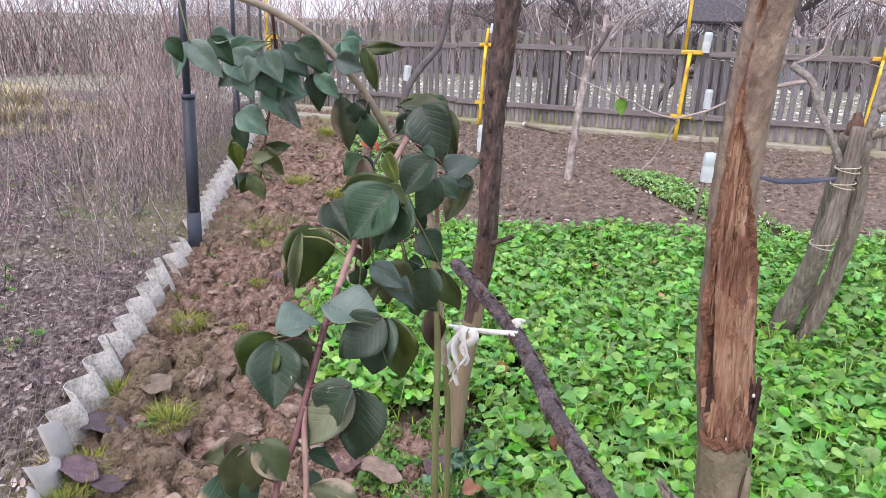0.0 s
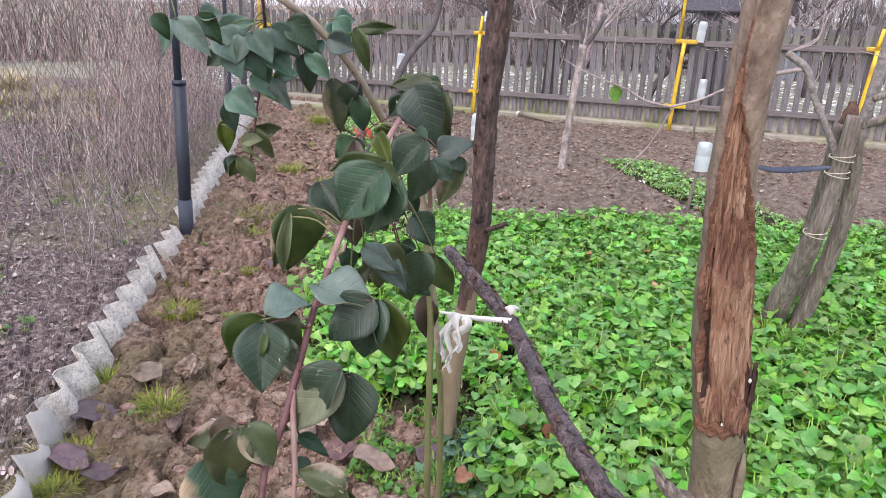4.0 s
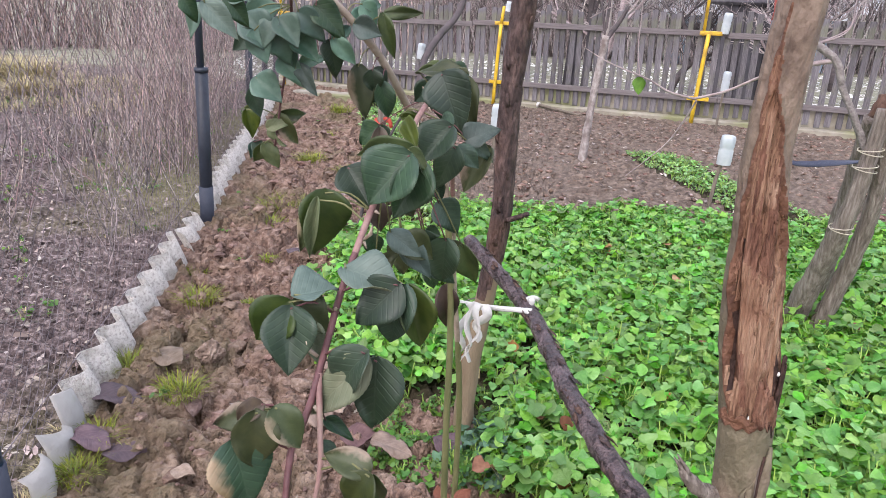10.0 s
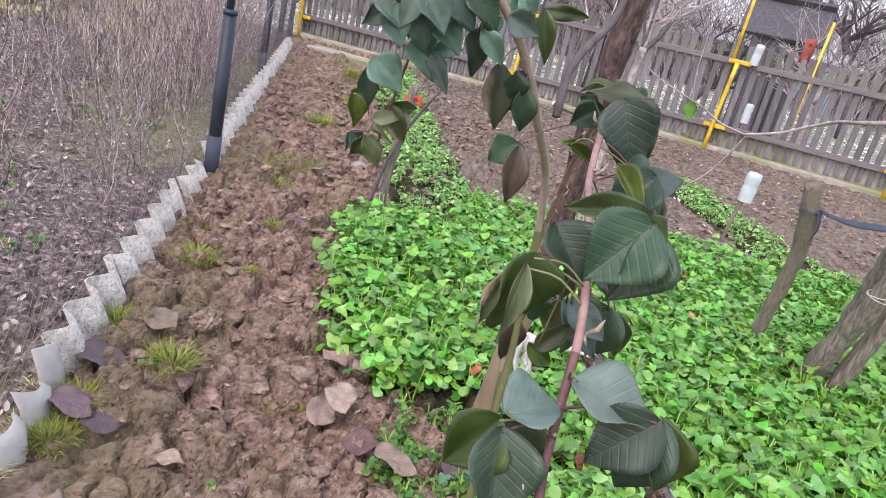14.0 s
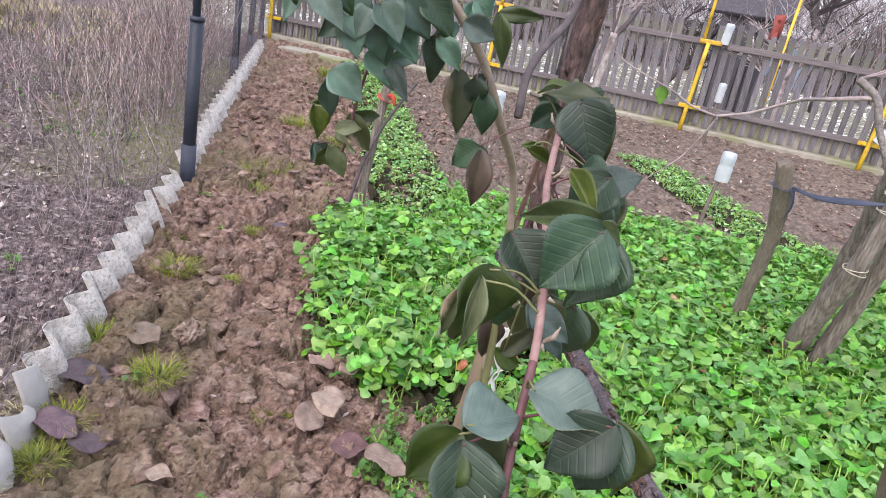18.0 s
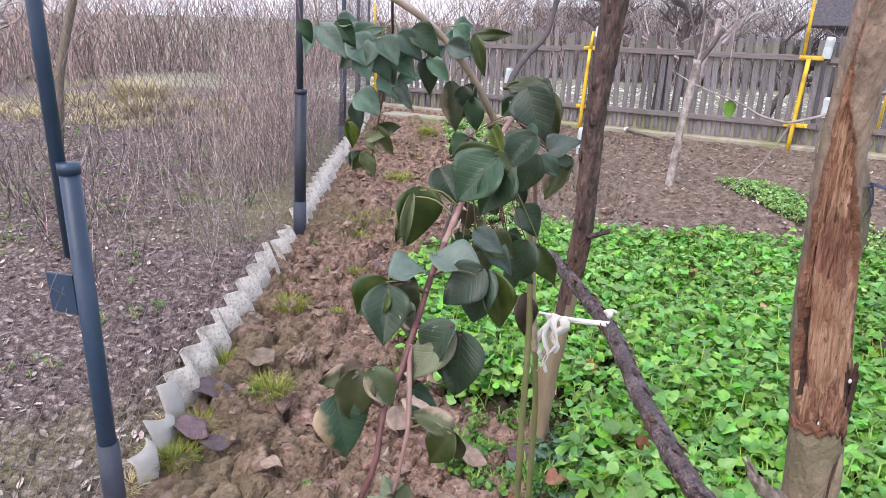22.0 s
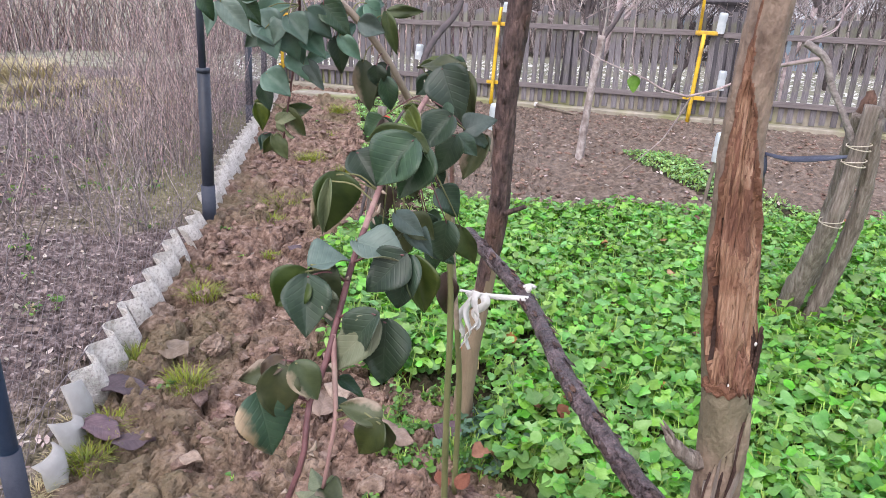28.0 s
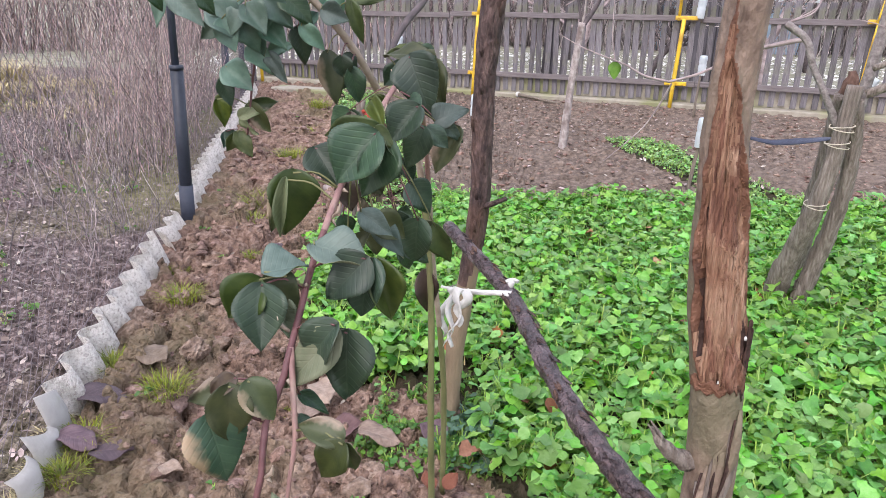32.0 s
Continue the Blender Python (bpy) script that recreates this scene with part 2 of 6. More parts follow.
    "rust_leaf": material("rust_leaf", [(0.15, 0.06, 0.035), (0.25, 0.12, 0.07)], 26, 0.7, 0.4, 120, island=0.3),
    "white_ribbon": material("white_ribbon", [(0.66, 0.65, 0.61), (0.82, 0.82, 0.79)], 20, 0.7, 0.4, 80, through_light=0.2),
    "twine": material("twine", [(0.42, 0.37, 0.29), (0.62, 0.57, 0.47)], 60, 0.9, 0.4, 200),
    "blue_strap": material("blue_strap", [(0.018, 0.022, 0.045), (0.05, 0.06, 0.095)], 20, 0.4, 0.3, 80, spec=0.6),
    "red_strip": material("red_strip", [(0.36, 0.045, 0.03), (0.50, 0.09, 0.06)], 20, 0.7, 0.2, 60),
    "faded_red": material("faded_red", [(0.22, 0.05, 0.04), (0.34, 0.10, 0.08)], 12, 0.8, 0.3, 60),
    "red_board": material("red_board", [(0.17, 0.11, 0.115), (0.27, 0.175, 0.18)], 9, 0.85, 0.4, 40, spread=0.3, stretch=(3, 3, 0.4)),
    "shed_board": material("shed_board", [(0.045, 0.042, 0.048), (0.10, 0.095, 0.105)], 8, 0.9, 0.5, 30, stretch=(3, 3, 0.4), spread=0.3),
    "roof_white": material("roof_white", [(0.60, 0.63, 0.68), (0.78, 0.80, 0.83)], 3, 0.7, 0.2, 20),
    "blue_wall": material("blue_wall", [(0.20, 0.28, 0.36), (0.30, 0.38, 0.46)], 3, 0.8, 0.2, 20),
    "pale_wall": material("pale_wall", [(0.42, 0.40, 0.40), (0.56, 0.54, 0.54)], 3, 0.85, 0.2, 20),
    "dark_glass": material("dark_glass", [(0.03, 0.035, 0.045), (0.06, 0.065, 0.08)], 3, 0.15, 0, spec=0.6),
}


def leaf_material(name, colours, rib, margin=None, rough=0.48, glow=0.15, spread=0.42, vein=0.2):
    """A leaf's face: side veins and midrib as lighter lines with relief, soft blotches, and a pale fading edge on one side if asked."""
    m = bpy.data.materials.new(name)
    m.use_nodes = True
    n, l = m.node_tree.nodes, m.node_tree.links
    b = n["Principled BSDF"]
    co = n.new("ShaderNodeTexCoord").outputs["Object"]

    def calc(op, a, c=0.0, clamp=False):
        q = n.new("ShaderNodeMath")
        q.operation, q.use_clamp = op, clamp
        for k, s in ((0, a), (1, c)):
            if isinstance(s, (int, float)):
                q.inputs[k].default_value = s
            else:
                l.new(s, q.inputs[k])
        return q.outputs[0]

    def mix(fac, a, c):
        q = n.new("ShaderNodeMix")
        q.data_type = "RGBA"
        for key, s in (("Factor", fac), ("A", a), ("B", c)):
            if isinstance(s, tuple):
                q.inputs[key].default_value = (*s, 1)
            elif isinstance(s, (int, float)):
                q.inputs[key].default_value = s
            else:
                l.new(s, q.inputs[key])
        return q.outputs["Result"]
    xyz = n.new("ShaderNodeSeparateXYZ")
    l.new(co, xyz.inputs[0])
    side = calc("ABSOLUTE", xyz.outputs["X"])
    phase = calc("FRACT", calc("SUBTRACT", calc("MULTIPLY", xyz.outputs["Y"], 9.0), calc("MULTIPLY", side, 8.0)))
    line = calc("SUBTRACT", 1.0, calc("MULTIPLY", calc("ABSOLUTE", calc("SUBTRACT", phase, 0.5)), 7.0), True)
    mid = calc("SUBTRACT", 1.0, calc("MULTIPLY", side, 60.0), True)
    veins = calc("MAXIMUM", line, mid)
    noise = n.new("ShaderNodeTexNoise")
    noise.inputs["Scale"].default_value, noise.inputs["Detail"].default_value = 4.0, 5
    l.new(co, noise.inputs["Vector"])
    tone = calc("MULTIPLY", calc("SUBTRACT", noise.outputs["Fac"], 0.3), 2.5, True)
    col = mix(tone, colours[0], colours[1])
    if margin:
        edge = calc("ADD", xyz.outputs["X"], calc("MULTIPLY", calc("SUBTRACT", noise.outputs["Fac"], 0.5), 0.35))
        edge = calc("MULTIPLY", calc("SUBTRACT", calc("ADD", edge, calc("MULTIPLY", xyz.outputs["Y"], 0.12)), 0.15), 9.0, True)
        col = mix(edge, col, margin)
    col = mix(calc("MULTIPLY", veins, 0.22 * vein), col, rib)
    h = n.new("ShaderNodeHueSaturation")
    r = n.new("ShaderNodeObjectInfo").outputs["Random"]
    l.new(calc("ADD", 1 - spread, calc("MULTIPLY", r, 2 * spread)), h.inputs["Value"])
    l.new(calc("ADD", 0.475, calc("MULTIPLY", calc("FRACT", calc("MULTIPLY", r, 7.31)), 0.04)), h.inputs["Hue"])
    l.new(calc("ADD", 0.8, calc("MULTIPLY", calc("FRACT", calc("MULTIPLY", r, 13.7)), 0.4)), h.inputs["Saturation"])
    l.new(col, h.inputs["Color"])
    col = h.outputs["Color"]
    l.new(col, b.inputs["Base Color"])
    b.inputs["Roughness"].default_value, b.inputs["Specular IOR Level"].default_value = rough, 0.5
    bp = n.new("ShaderNodeBump")
    bp.inputs["Strength"].default_value, bp.inputs["Distance"].default_value, bp.invert = 0.32 * vein, 0.02, True
    l.new(veins, bp.inputs["Height"])
    l.new(bp.outputs[0], b.inputs["Normal"])
    tr = n.new("ShaderNodeBsdfTranslucent")
    l.new(col, tr.inputs["Color"])
    sh = n.new("ShaderNodeMixShader")
    sh.inputs[0].default_value = glow
    l.new(b.outputs[0], sh.inputs[1])
    l.new(tr.outputs[0], sh.inputs[2])
    l.new(sh.outputs[0], n["Material Output"].inputs["Surface"])
    return m


M.update({
    "plum_leaf": leaf_material("plum_leaf", ((0.075, 0.048, 0.056), (0.155, 0.105, 0.112)), (0.20, 0.15, 0.15), None, 0.6, 0.05, 0.25, 0.9),
    "dry_leaf": leaf_material("dry_leaf", ((0.165, 0.118, 0.090), (0.34, 0.265, 0.215)), (0.40, 0.33, 0.27), None, 0.75, 0.1, 0.3, 0.9),
    "red_leaf": leaf_material("red_leaf", ((0.105, 0.052, 0.048), (0.215, 0.125, 0.108)), (0.27, 0.19, 0.16), None, 0.7, 0.08, 0.3, 0.9),
    "bramble_top": leaf_material("bramble_top", ((0.018, 0.042, 0.024), (0.036, 0.074, 0.036)), (0.10, 0.15, 0.09), vein=0.6),
    "bramble_edged": leaf_material("bramble_edged", ((0.022, 0.046, 0.028), (0.040, 0.074, 0.042)), (0.10, 0.15, 0.09), (0.25, 0.185, 0.125), vein=0.6),
    # teal blade: sky sheen of the upper leaves put into the leaf colour
    "bramble_sheen": leaf_material("bramble_sheen", ((0.075, 0.142, 0.104), (0.125, 0.215, 0.160)), (0.18, 0.26, 0.20), None, 0.40, 0.25),
    # pale blade: bluish sky reflection on upturned leaflets is part of its colour
    "bramble_pale_sheen": leaf_material("bramble_pale_sheen", ((0.065, 0.100, 0.082), (0.110, 0.155, 0.130)), (0.17, 0.22, 0.18), None, 0.5, 0.15, vein=0.6),
    "bramble_olive": leaf_material("bramble_olive", ((0.036, 0.062, 0.014), (0.082, 0.112, 0.026)), (0.14, 0.16, 0.07), None, 0.5, 0.25),
    "bramble_faded": leaf_material("bramble_faded", ((0.038, 0.058, 0.020), (0.072, 0.090, 0.034)), (0.14, 0.16, 0.07), (0.27, 0.215, 0.145), 0.55, 0.2),
    "bramble_red": leaf_material("bramble_red", ((0.060, 0.040, 0.034), (0.11, 0.080, 0.052)), (0.15, 0.12, 0.08), None, 0.6, 0.15),
    "bramble_under": leaf_material("bramble_under", ((0.12, 0.155, 0.08), (0.20, 0.225, 0.135)), (0.28, 0.30, 0.19), None, 0.7, 0.12, 0.25, 0.8),
})


# ---- mesh helpers ----
RNG = np.random.RandomState(7)


def hash2(i, j, s):
    v = np.sin(i * 127.1 + j * 311.7 + s * 74.7) * 43758.5453
    return v - np.floor(v)


def vnoise(x, y, s=0):
    i, j = np.floor(x), np.floor(y)
    u, v = x - i, y - j
    u, v = u * u * (3 - 2 * u), v * v * (3 - 2 * v)
    return (hash2(i, j, s) * (1 - u) + hash2(i + 1, j, s) * u) * (1 - v) + (hash2(i, j + 1, s) * (1 - u) + hash2(i + 1, j + 1, s) * u) * v


def fbm(x, y, s=0, octaves=4):
    total, amp = 0, 0.5
    for k in range(octaves):
        total, amp, x, y = total + amp * vnoise(x, y, s + k), amp * 0.5, x * 2.03 + 1.7, y * 2.03 + 9.1
    return total


def lumps(x, y, s=0):
    """Rounded clods: a dome of its own height in every jittered cell, with cracks between."""
    i, j = np.floor(x), np.floor(y)
    best, second, tall = np.full(np.shape(x), 9.0), np.full(np.shape(x), 9.0), np.zeros(np.shape(x))
    for a in (-1, 0, 1):
        for b in (-1, 0, 1):
            cx, cy = i + a + hash2(i + a, j + b, s), j + b + hash2(i + a, j + b, s + 5)
            d = np.hypot(x - cx, y - cy)
            near = d < best
            second = np.where(near, best, np.minimum(second, d))
            tall = np.where(near, hash2(i + a, j + b, s + 9), tall)
            best = np.minimum(best, d)
    edge = np.clip((second - best) * 6.0, 0, 1)
    key = np.floor(tall * 997)
    lean = (hash2(key, 3.0, 1) - 0.5) * (x - i - 0.5) + (hash2(key, 7.0, 2) - 0.5) * (y - j - 0.5)
    return np.maximum(0.0, edge * (0.22 + 0.62 * tall + 0.8 * lean + 0.15 * (1 - best)))


def make(name, verts, faces, mats, parent=None, label="", smooth=True, slots=None):
    me = bpy.data.meshes.new(name)
    if isinstance(faces, np.ndarray):
        k, w = faces.shape
        me.vertices.add(len(verts))
        me.vertices.foreach_set("co", np.asarray(verts, np.float32).ravel())
        me.loops.add(k * w)
        me.loops.foreach_set("vertex_index", faces.astype(np.int32).ravel())
        me.polygons.add(k)
        me.polygons.foreach_set("loop_start", np.arange(0, k * w, w, dtype=np.int32))
        me.update(calc_edges=True)
    else:
        me.from_pydata([tuple(v) for v in np.asarray(verts, float).tolist()], [], [tuple(f) for f in faces])
    for m in mats if isinstance(mats, (list, tuple)) else [mats]:
        me.materials.append(M[m])
    if slots is not None:
        me.polygons.foreach_set("material_index", np.asarray(slots, np.int32))
    me.polygons.foreach_set("use_smooth", np.full(len(me.polygons), smooth))
    me.update()
    ob = new(name, me)
    if parent:
        ob.parent = parent
    if label:
        ob["label"] = label
    return ob


def part(name, shape, mats, parent, label="", smooth=True, slots=None):
    """One mesh object under a thing or under a part."""
    return make(name, shape[0], shape[1], mats, parent, label, smooth, slots)


def thing(name, at, label, category, group="", kind=""):
    e = new(name)
    e.location = at
    e.empty_display_size = 0.05
    return tagged(e, label, category, group, kind)


def join(shapes):
    verts, faces, n = [], [], 0
    for v, f in shapes:
        verts.append(np.asarray(v, float))
        faces += [tuple(k + n for k in q) for q in f]
        n += len(v)
    return np.concatenate(verts), faces


def smoothline(points, count):
    """A smooth line of count points through a few."""
    p = np.asarray(points, float)
    t = np.r_[0, np.cumsum(np.linalg.norm(np.diff(p, axis=0), axis=1))]
    t /= t[-1]
    u = np.linspace(0, 1, count)
    tang = np.gradient(p, t, axis=0)
    k = np.clip(np.searchsorted(t, u, side="right") - 1, 0, len(t) - 2)
    h = (t[k + 1] - t[k])[:, None]
    s = ((u - t[k])[:, None]) / h
    return ((2 * s**3 - 3 * s**2 + 1) * p[k] + (s**3 - 2 * s**2 + s) * h * tang[k] + (-2 * s**3 + 3 * s**2) * p[k + 1] + (s**3 - s**2) * h * tang[k + 1])


def frames(p):
    t = np.gradient(p, axis=0)
    t /= np.linalg.norm(t, axis=1)[:, None]
    side = np.cross(t, (0.31, 0.17, 0.93) if abs(t[0][2]) < 0.9 else (1, 0.05, 0))
    side /= np.maximum(np.linalg.norm(side, axis=1)[:, None], 1e-6)
    return t, side, np.cross(side, t)


def tube(points, radii, sides=8, rough=0.0, seed=0, caps=True, freq=30.0):
    """A tapering limb along a line, with a lumpy skin."""
    p = np.asarray(points, float)
    r = np.interp(np.linspace(0, 1, len(p)), np.linspace(0, 1, len(np.atleast_1d(radii))), np.atleast_1d(radii))
    _, a, b = frames(p)
    ang = np.linspace(0, 2 * np.pi, sides, endpoint=False)
    ring = np.ones((len(p), sides))
    if rough:
        step = np.r_[0, np.cumsum(np.linalg.norm(np.diff(p, axis=0), axis=1))]
        ring += rough * (2 * fbm(3 + 1.3 * np.cos(ang)[None] * 2 + step[:, None] * freq * 0.12, 3 + 1.3 * np.sin(ang)[None] * 2 + step[:, None] * freq, seed, 3) - 0.9)
    v = p[:, None] + (r[:, None] * ring)[..., None] * (np.cos(ang)[None, :, None] * a[:, None] + np.sin(ang)[None, :, None] * b[:, None])
    v = v.reshape(-1, 3)
    f = [(k * sides + j, k * sides + (j + 1) % sides, (k + 1) * sides + (j + 1) % sides, (k + 1) * sides + j) for k in range(len(p) - 1) for j in range(sides)]
    if caps:
        f += [tuple(range(sides))[::-1], tuple(range((len(p) - 1) * sides, len(p) * sides))]
    return v, f


def tubes(p, r, sides=3):
    """Many thin open tubes at once: p holds n lines of m points, r the radii of the m points (or of each)."""
    p = np.asarray(p, float)
    n, m = p.shape[:2]
    r = np.broadcast_to(np.asarray(r, float), (n, m))
    t = np.gradient(p, axis=1)
    t /= np.maximum(np.linalg.norm(t, axis=2, keepdims=True), 1e-9)
    a = np.cross(t, (0.83, 0.51, 0.21))
    a /= np.maximum(np.linalg.norm(a, axis=2, keepdims=True), 1e-6)
    b = np.cross(a, t)
    ang = np.linspace(0, 2 * np.pi, sides, endpoint=False)
    v = p[:, :, None] + r[:, :, None, None] * (np.cos(ang)[:, None] * a[:, :, None] + np.sin(ang)[:, None] * b[:, :, None])
    j = np.arange(sides)
    ring = np.stack([j, (j + 1) % sides, (j + 1) % sides + sides, j + sides], 1)
    one = (ring[None] + sides * np.arange(m - 1)[:, None, None]).reshape(-1, 4)
    f = (one[None] + (m * sides * np.arange(n))[:, None, None]).reshape(-1, 4)
    return v.reshape(-1, 3), f


def strip(points, width, normal=(0, -1, 0), thick=0.0012, twist=0.0):
    """A flat band with thickness along a line."""
    p = np.asarray(points, float)
    t = np.gradient(p, axis=0)
    t /= np.linalg.norm(t, axis=1)[:, None]
    a = np.cross(t, normal)
    a /= np.linalg.norm(a, axis=1)[:, None]
    n = np.cross(a, t)
    k = twist * np.linspace(0, 1, len(p))[:, None]
    a, n = a * np.cos(k) + n * np.sin(k), n * np.cos(k) - a * np.sin(k)
    w = np.broadcast_to(np.asarray(width, float), (len(p),))[:, None] / 2
    v = np.stack([p - a * w - n * thick, p + a * w - n * thick, p + a * w + n * thick, p - a * w + n * thick], 1).reshape(-1, 3)
    f = [(4 * k + j, 4 * k + (j + 1) % 4, 4 * k + 4 + (j + 1) % 4, 4 * k + 4 + j) for k in range(len(p) - 1) for j in range(4)]
    return v, f + [(3, 2, 1, 0), tuple(len(v) - 4 + j for j in range(4))]


def block(size, at=(0, 0, 0), bevel=0.004, turn=0.0):
    """A box with its edges broken."""
    x, y, z = (s / 2 for s in size)
    b = min(bevel, x * 0.45, y * 0.45, z * 0.45)
    v = []
    for sx in (-1, 1):
        for sy in (-1, 1):
            for sz in (-1, 1):
                v += [(sx * x, sy * (y - b), sz * (z - b)), (sx * (x - b), sy * y, sz * (z - b)), (sx * (x - b), sy * (y - b), sz * z)]
    bm = bmesh.new()
    for q in v:
        bm.verts.new(q)
    hull = bmesh.ops.convex_hull(bm, input=bm.verts)
    bmesh.ops.recalc_face_normals(bm, faces=bm.faces)
    bm.verts.index_update()
    vv = np.array([q.co[:] for q in bm.verts])
    ff = [[q.index for q in fc.verts] for fc in bm.faces]
    bm.free()
    c, s = math.cos(turn), math.sin(turn)
    vv = vv @ np.array([[c, s, 0], [-s, c, 0], [0, 0, 1]]) + np.asarray(at)
    return vv, ff


def boulder(size, seed, detail=2):
    bm = bmesh.new()
    bmesh.ops.create_icosphere(bm, subdivisions=detail, radius=1)
    v = np.array([q.co[:] for q in bm.verts])
    f = [[q.index for q in fc.verts] for fc in bm.faces]
    bm.free()
    d = 0.72 + 0.55 * fbm(v[:, 0] * 1.6 + v[:, 2] * 1.1 + 7, v[:, 1] * 1.6 - v[:, 2] * 0.7 + 7, seed, 3)
    return v * d[:, None] * np.asarray(size), f


# ---- ground ----
def chain_side(x, y):
    return (x + 0.555 + 0.30 * y) / 1.044


def fence_side(x, y):
    return (y - 9.28 + 0.30 * x) / 1.044


def field_edge(y):
    """The field's ragged left edge, by the distance ahead."""
    return np.interp(y, [0.0, 1.3, 1.75, 2.05, 2.27, 2.38, 2.5, 2.60, 2.72, 3.2, 3.75, 3.9], [0.55, 0.42, 0.22, 0.13, 0.02, -0.36, -0.53, -0.42, -0.60, -0.73, -0.86, -0.5])


def in_field(x, y):
    top = 4.48 + 0.12 * np.maximum(0, x - 1.2) + 0.15 * (vnoise(x * 2.5, y * 0 + 3, 4) - 0.5)
    return (x > field_edge(y) + 0.06 * (vnoise(x * 9, y * 9, 2) - 0.5)) & (y < np.where(x < -0.3, 3.95, top)) & (y > 0.2)


def in_strips(x, y):
    a = (chain_side(x, y) > 1.05) & (chain_side(x, y) < 1.55) & (y > 4.0) & (y < 9.1)
    u = (y - 4.6) / 1.95
    b = (u > 0) & (u < 1) & (abs(x - (1.80 - 0.62 * u)) < 0.26 - 0.04 * u)
    return a | b


def height(x, y):
    x, y = np.asarray(x, float), np.asarray(y, float)
    c, f = chain_side(x, y), fence_side(x, y)
    near = np.clip(1 - (np.hypot(x, y - 3) - 7) / 6, 0, 1)
    h = 0.03 * (fbm(x * 0.7 + 50, y * 0.7 + 50, 3) - 0.47)
    path = np.clip(c / 0.08, 0, 1) * np.clip((1.45 - c) / 0.3, 0, 1) * (f < 0)
    tread = 0.8 * np.clip((1.9 - y) / 0.4, 0, 1)
    h = h + path * (1 - 0.72 * tread) * (0.085 * lumps(x * 4.6 + 0.35 * fbm(x * 9, y * 9, 5), y * 4.6 + 0.35 * fbm(x * 9, y * 9, 6), 1) ** 1.2 + 0.045 * lumps(x * 10 + 3 + 0.3 * fbm(x * 20, y * 20, 7), y * 10, 2) + 0.022 * lumps(x * 21 + 3 + 0.4 * fbm(x * 40, y * 40, 9), y * 21, 3) + 0.006 * lumps(x * 47, y * 47, 4) + 0.04 * (fbm(x * 3, y * 3, 8) - 0.45) - 0.07)
    back = np.clip((c - 0.9) / 0.3, 0, 1) * (f < 0) * np.clip((y - 4.2) / 0.4, 0, 1)
    h = h + back * (0.036 * lumps(x * 9, y * 9, 5) + 0.022 * lumps(x * 19, y * 19, 6) - 0.016)
    left = np.clip(-c / 0.1, 0, 1)
    h = h + left * (0.026 * lumps(x * 10, y * 10, 11) + 0.016 * lumps(x * 23, y * 23, 12) + 0.05 * (fbm(x * 1.6, y * 1.6, 14) - 0.45))
    h = h + 0.009 * (fbm(x * 28, y * 28, 21, 3) - 0.44)
    return h * near


def ground_at(x, y):
    return float(height(np.array([x]), np.array([y]))[0])


def build_ground():
    far = np.array([16, 26, 45, 80, 160, 400, 1200])
    xs = np.r_[-far[::-1], np.arange(-9, -4, 0.08), np.arange(-4, -1.6, 0.025), np.arange(-1.6, 0.3, 0.01), np.arange(0.3, 2.6, 0.03), np.arange(2.6, 6, 0.06), 7, 9, 11, far]
    ys = np.r_[-far[::-1], -8, -4, -2, -1, np.arange(-0.4, 1.2, 0.06), np.arange(1.2, 3.3, 0.01), np.arange(3.3, 4.6, 0.02), np.arange(4.6, 10.8, 0.04), 11.5, 12.5, 14, far]
    gx, gy = np.meshgrid(xs, ys)
    v = np.stack([gx, gy, height(gx, gy)], -1).reshape(-1, 3)
    w = len(xs)
    a, b = np.meshgrid(np.arange(len(xs) - 1), np.arange(len(ys) - 1))
    q = (b * w + a).ravel()
    faces = np.stack([q, q + 1, q + w + 1, q + w], 1)
    mid = v[faces].mean(1)
    x, y = mid[:, 0], mid[:, 1]
    j = 0.10 * (fbm(x * 4, y * 4, 31) - 0.47)
    c, f = chain_side(x, y) + j, fence_side(x, y)
    slot = np.zeros(len(faces), int)
    slot[(c > 1.15) & (y > 3.9)] = 1
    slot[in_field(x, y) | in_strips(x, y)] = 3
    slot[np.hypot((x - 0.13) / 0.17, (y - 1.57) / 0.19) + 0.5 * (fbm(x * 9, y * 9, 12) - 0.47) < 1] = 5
    slot[c < 0] = 2
    slot[f > 0] = 4
    ob = make("ground", v, faces, ["path_soil", "tilled_soil", "litter_soil", "shaded_field_soil", "far_ground", "dark_soil"], smooth=False, slots=slot)
    tagged(ob, "cloddy brown garden soil with a trodden path and tilled beds", "ground", kind="structure")


build_ground()

# ---- kerb and picket fence ----
CORNER, ALONG, AWAY = np.array([-3.67, 10.38, 0.0]), np.array([0.958, -0.287, 0.0]), np.array([0.287, 0.958, 0.0])
TURN_FENCE = math.atan2(-0.287, 0.958)


def on_fence(s, out=0.0, z=0.0):
    """A place s metres along the picket fence from its corner, out metres beyond its line."""
    return CORNER + ALONG * s + AWAY * out + np.array([0, 0, z])


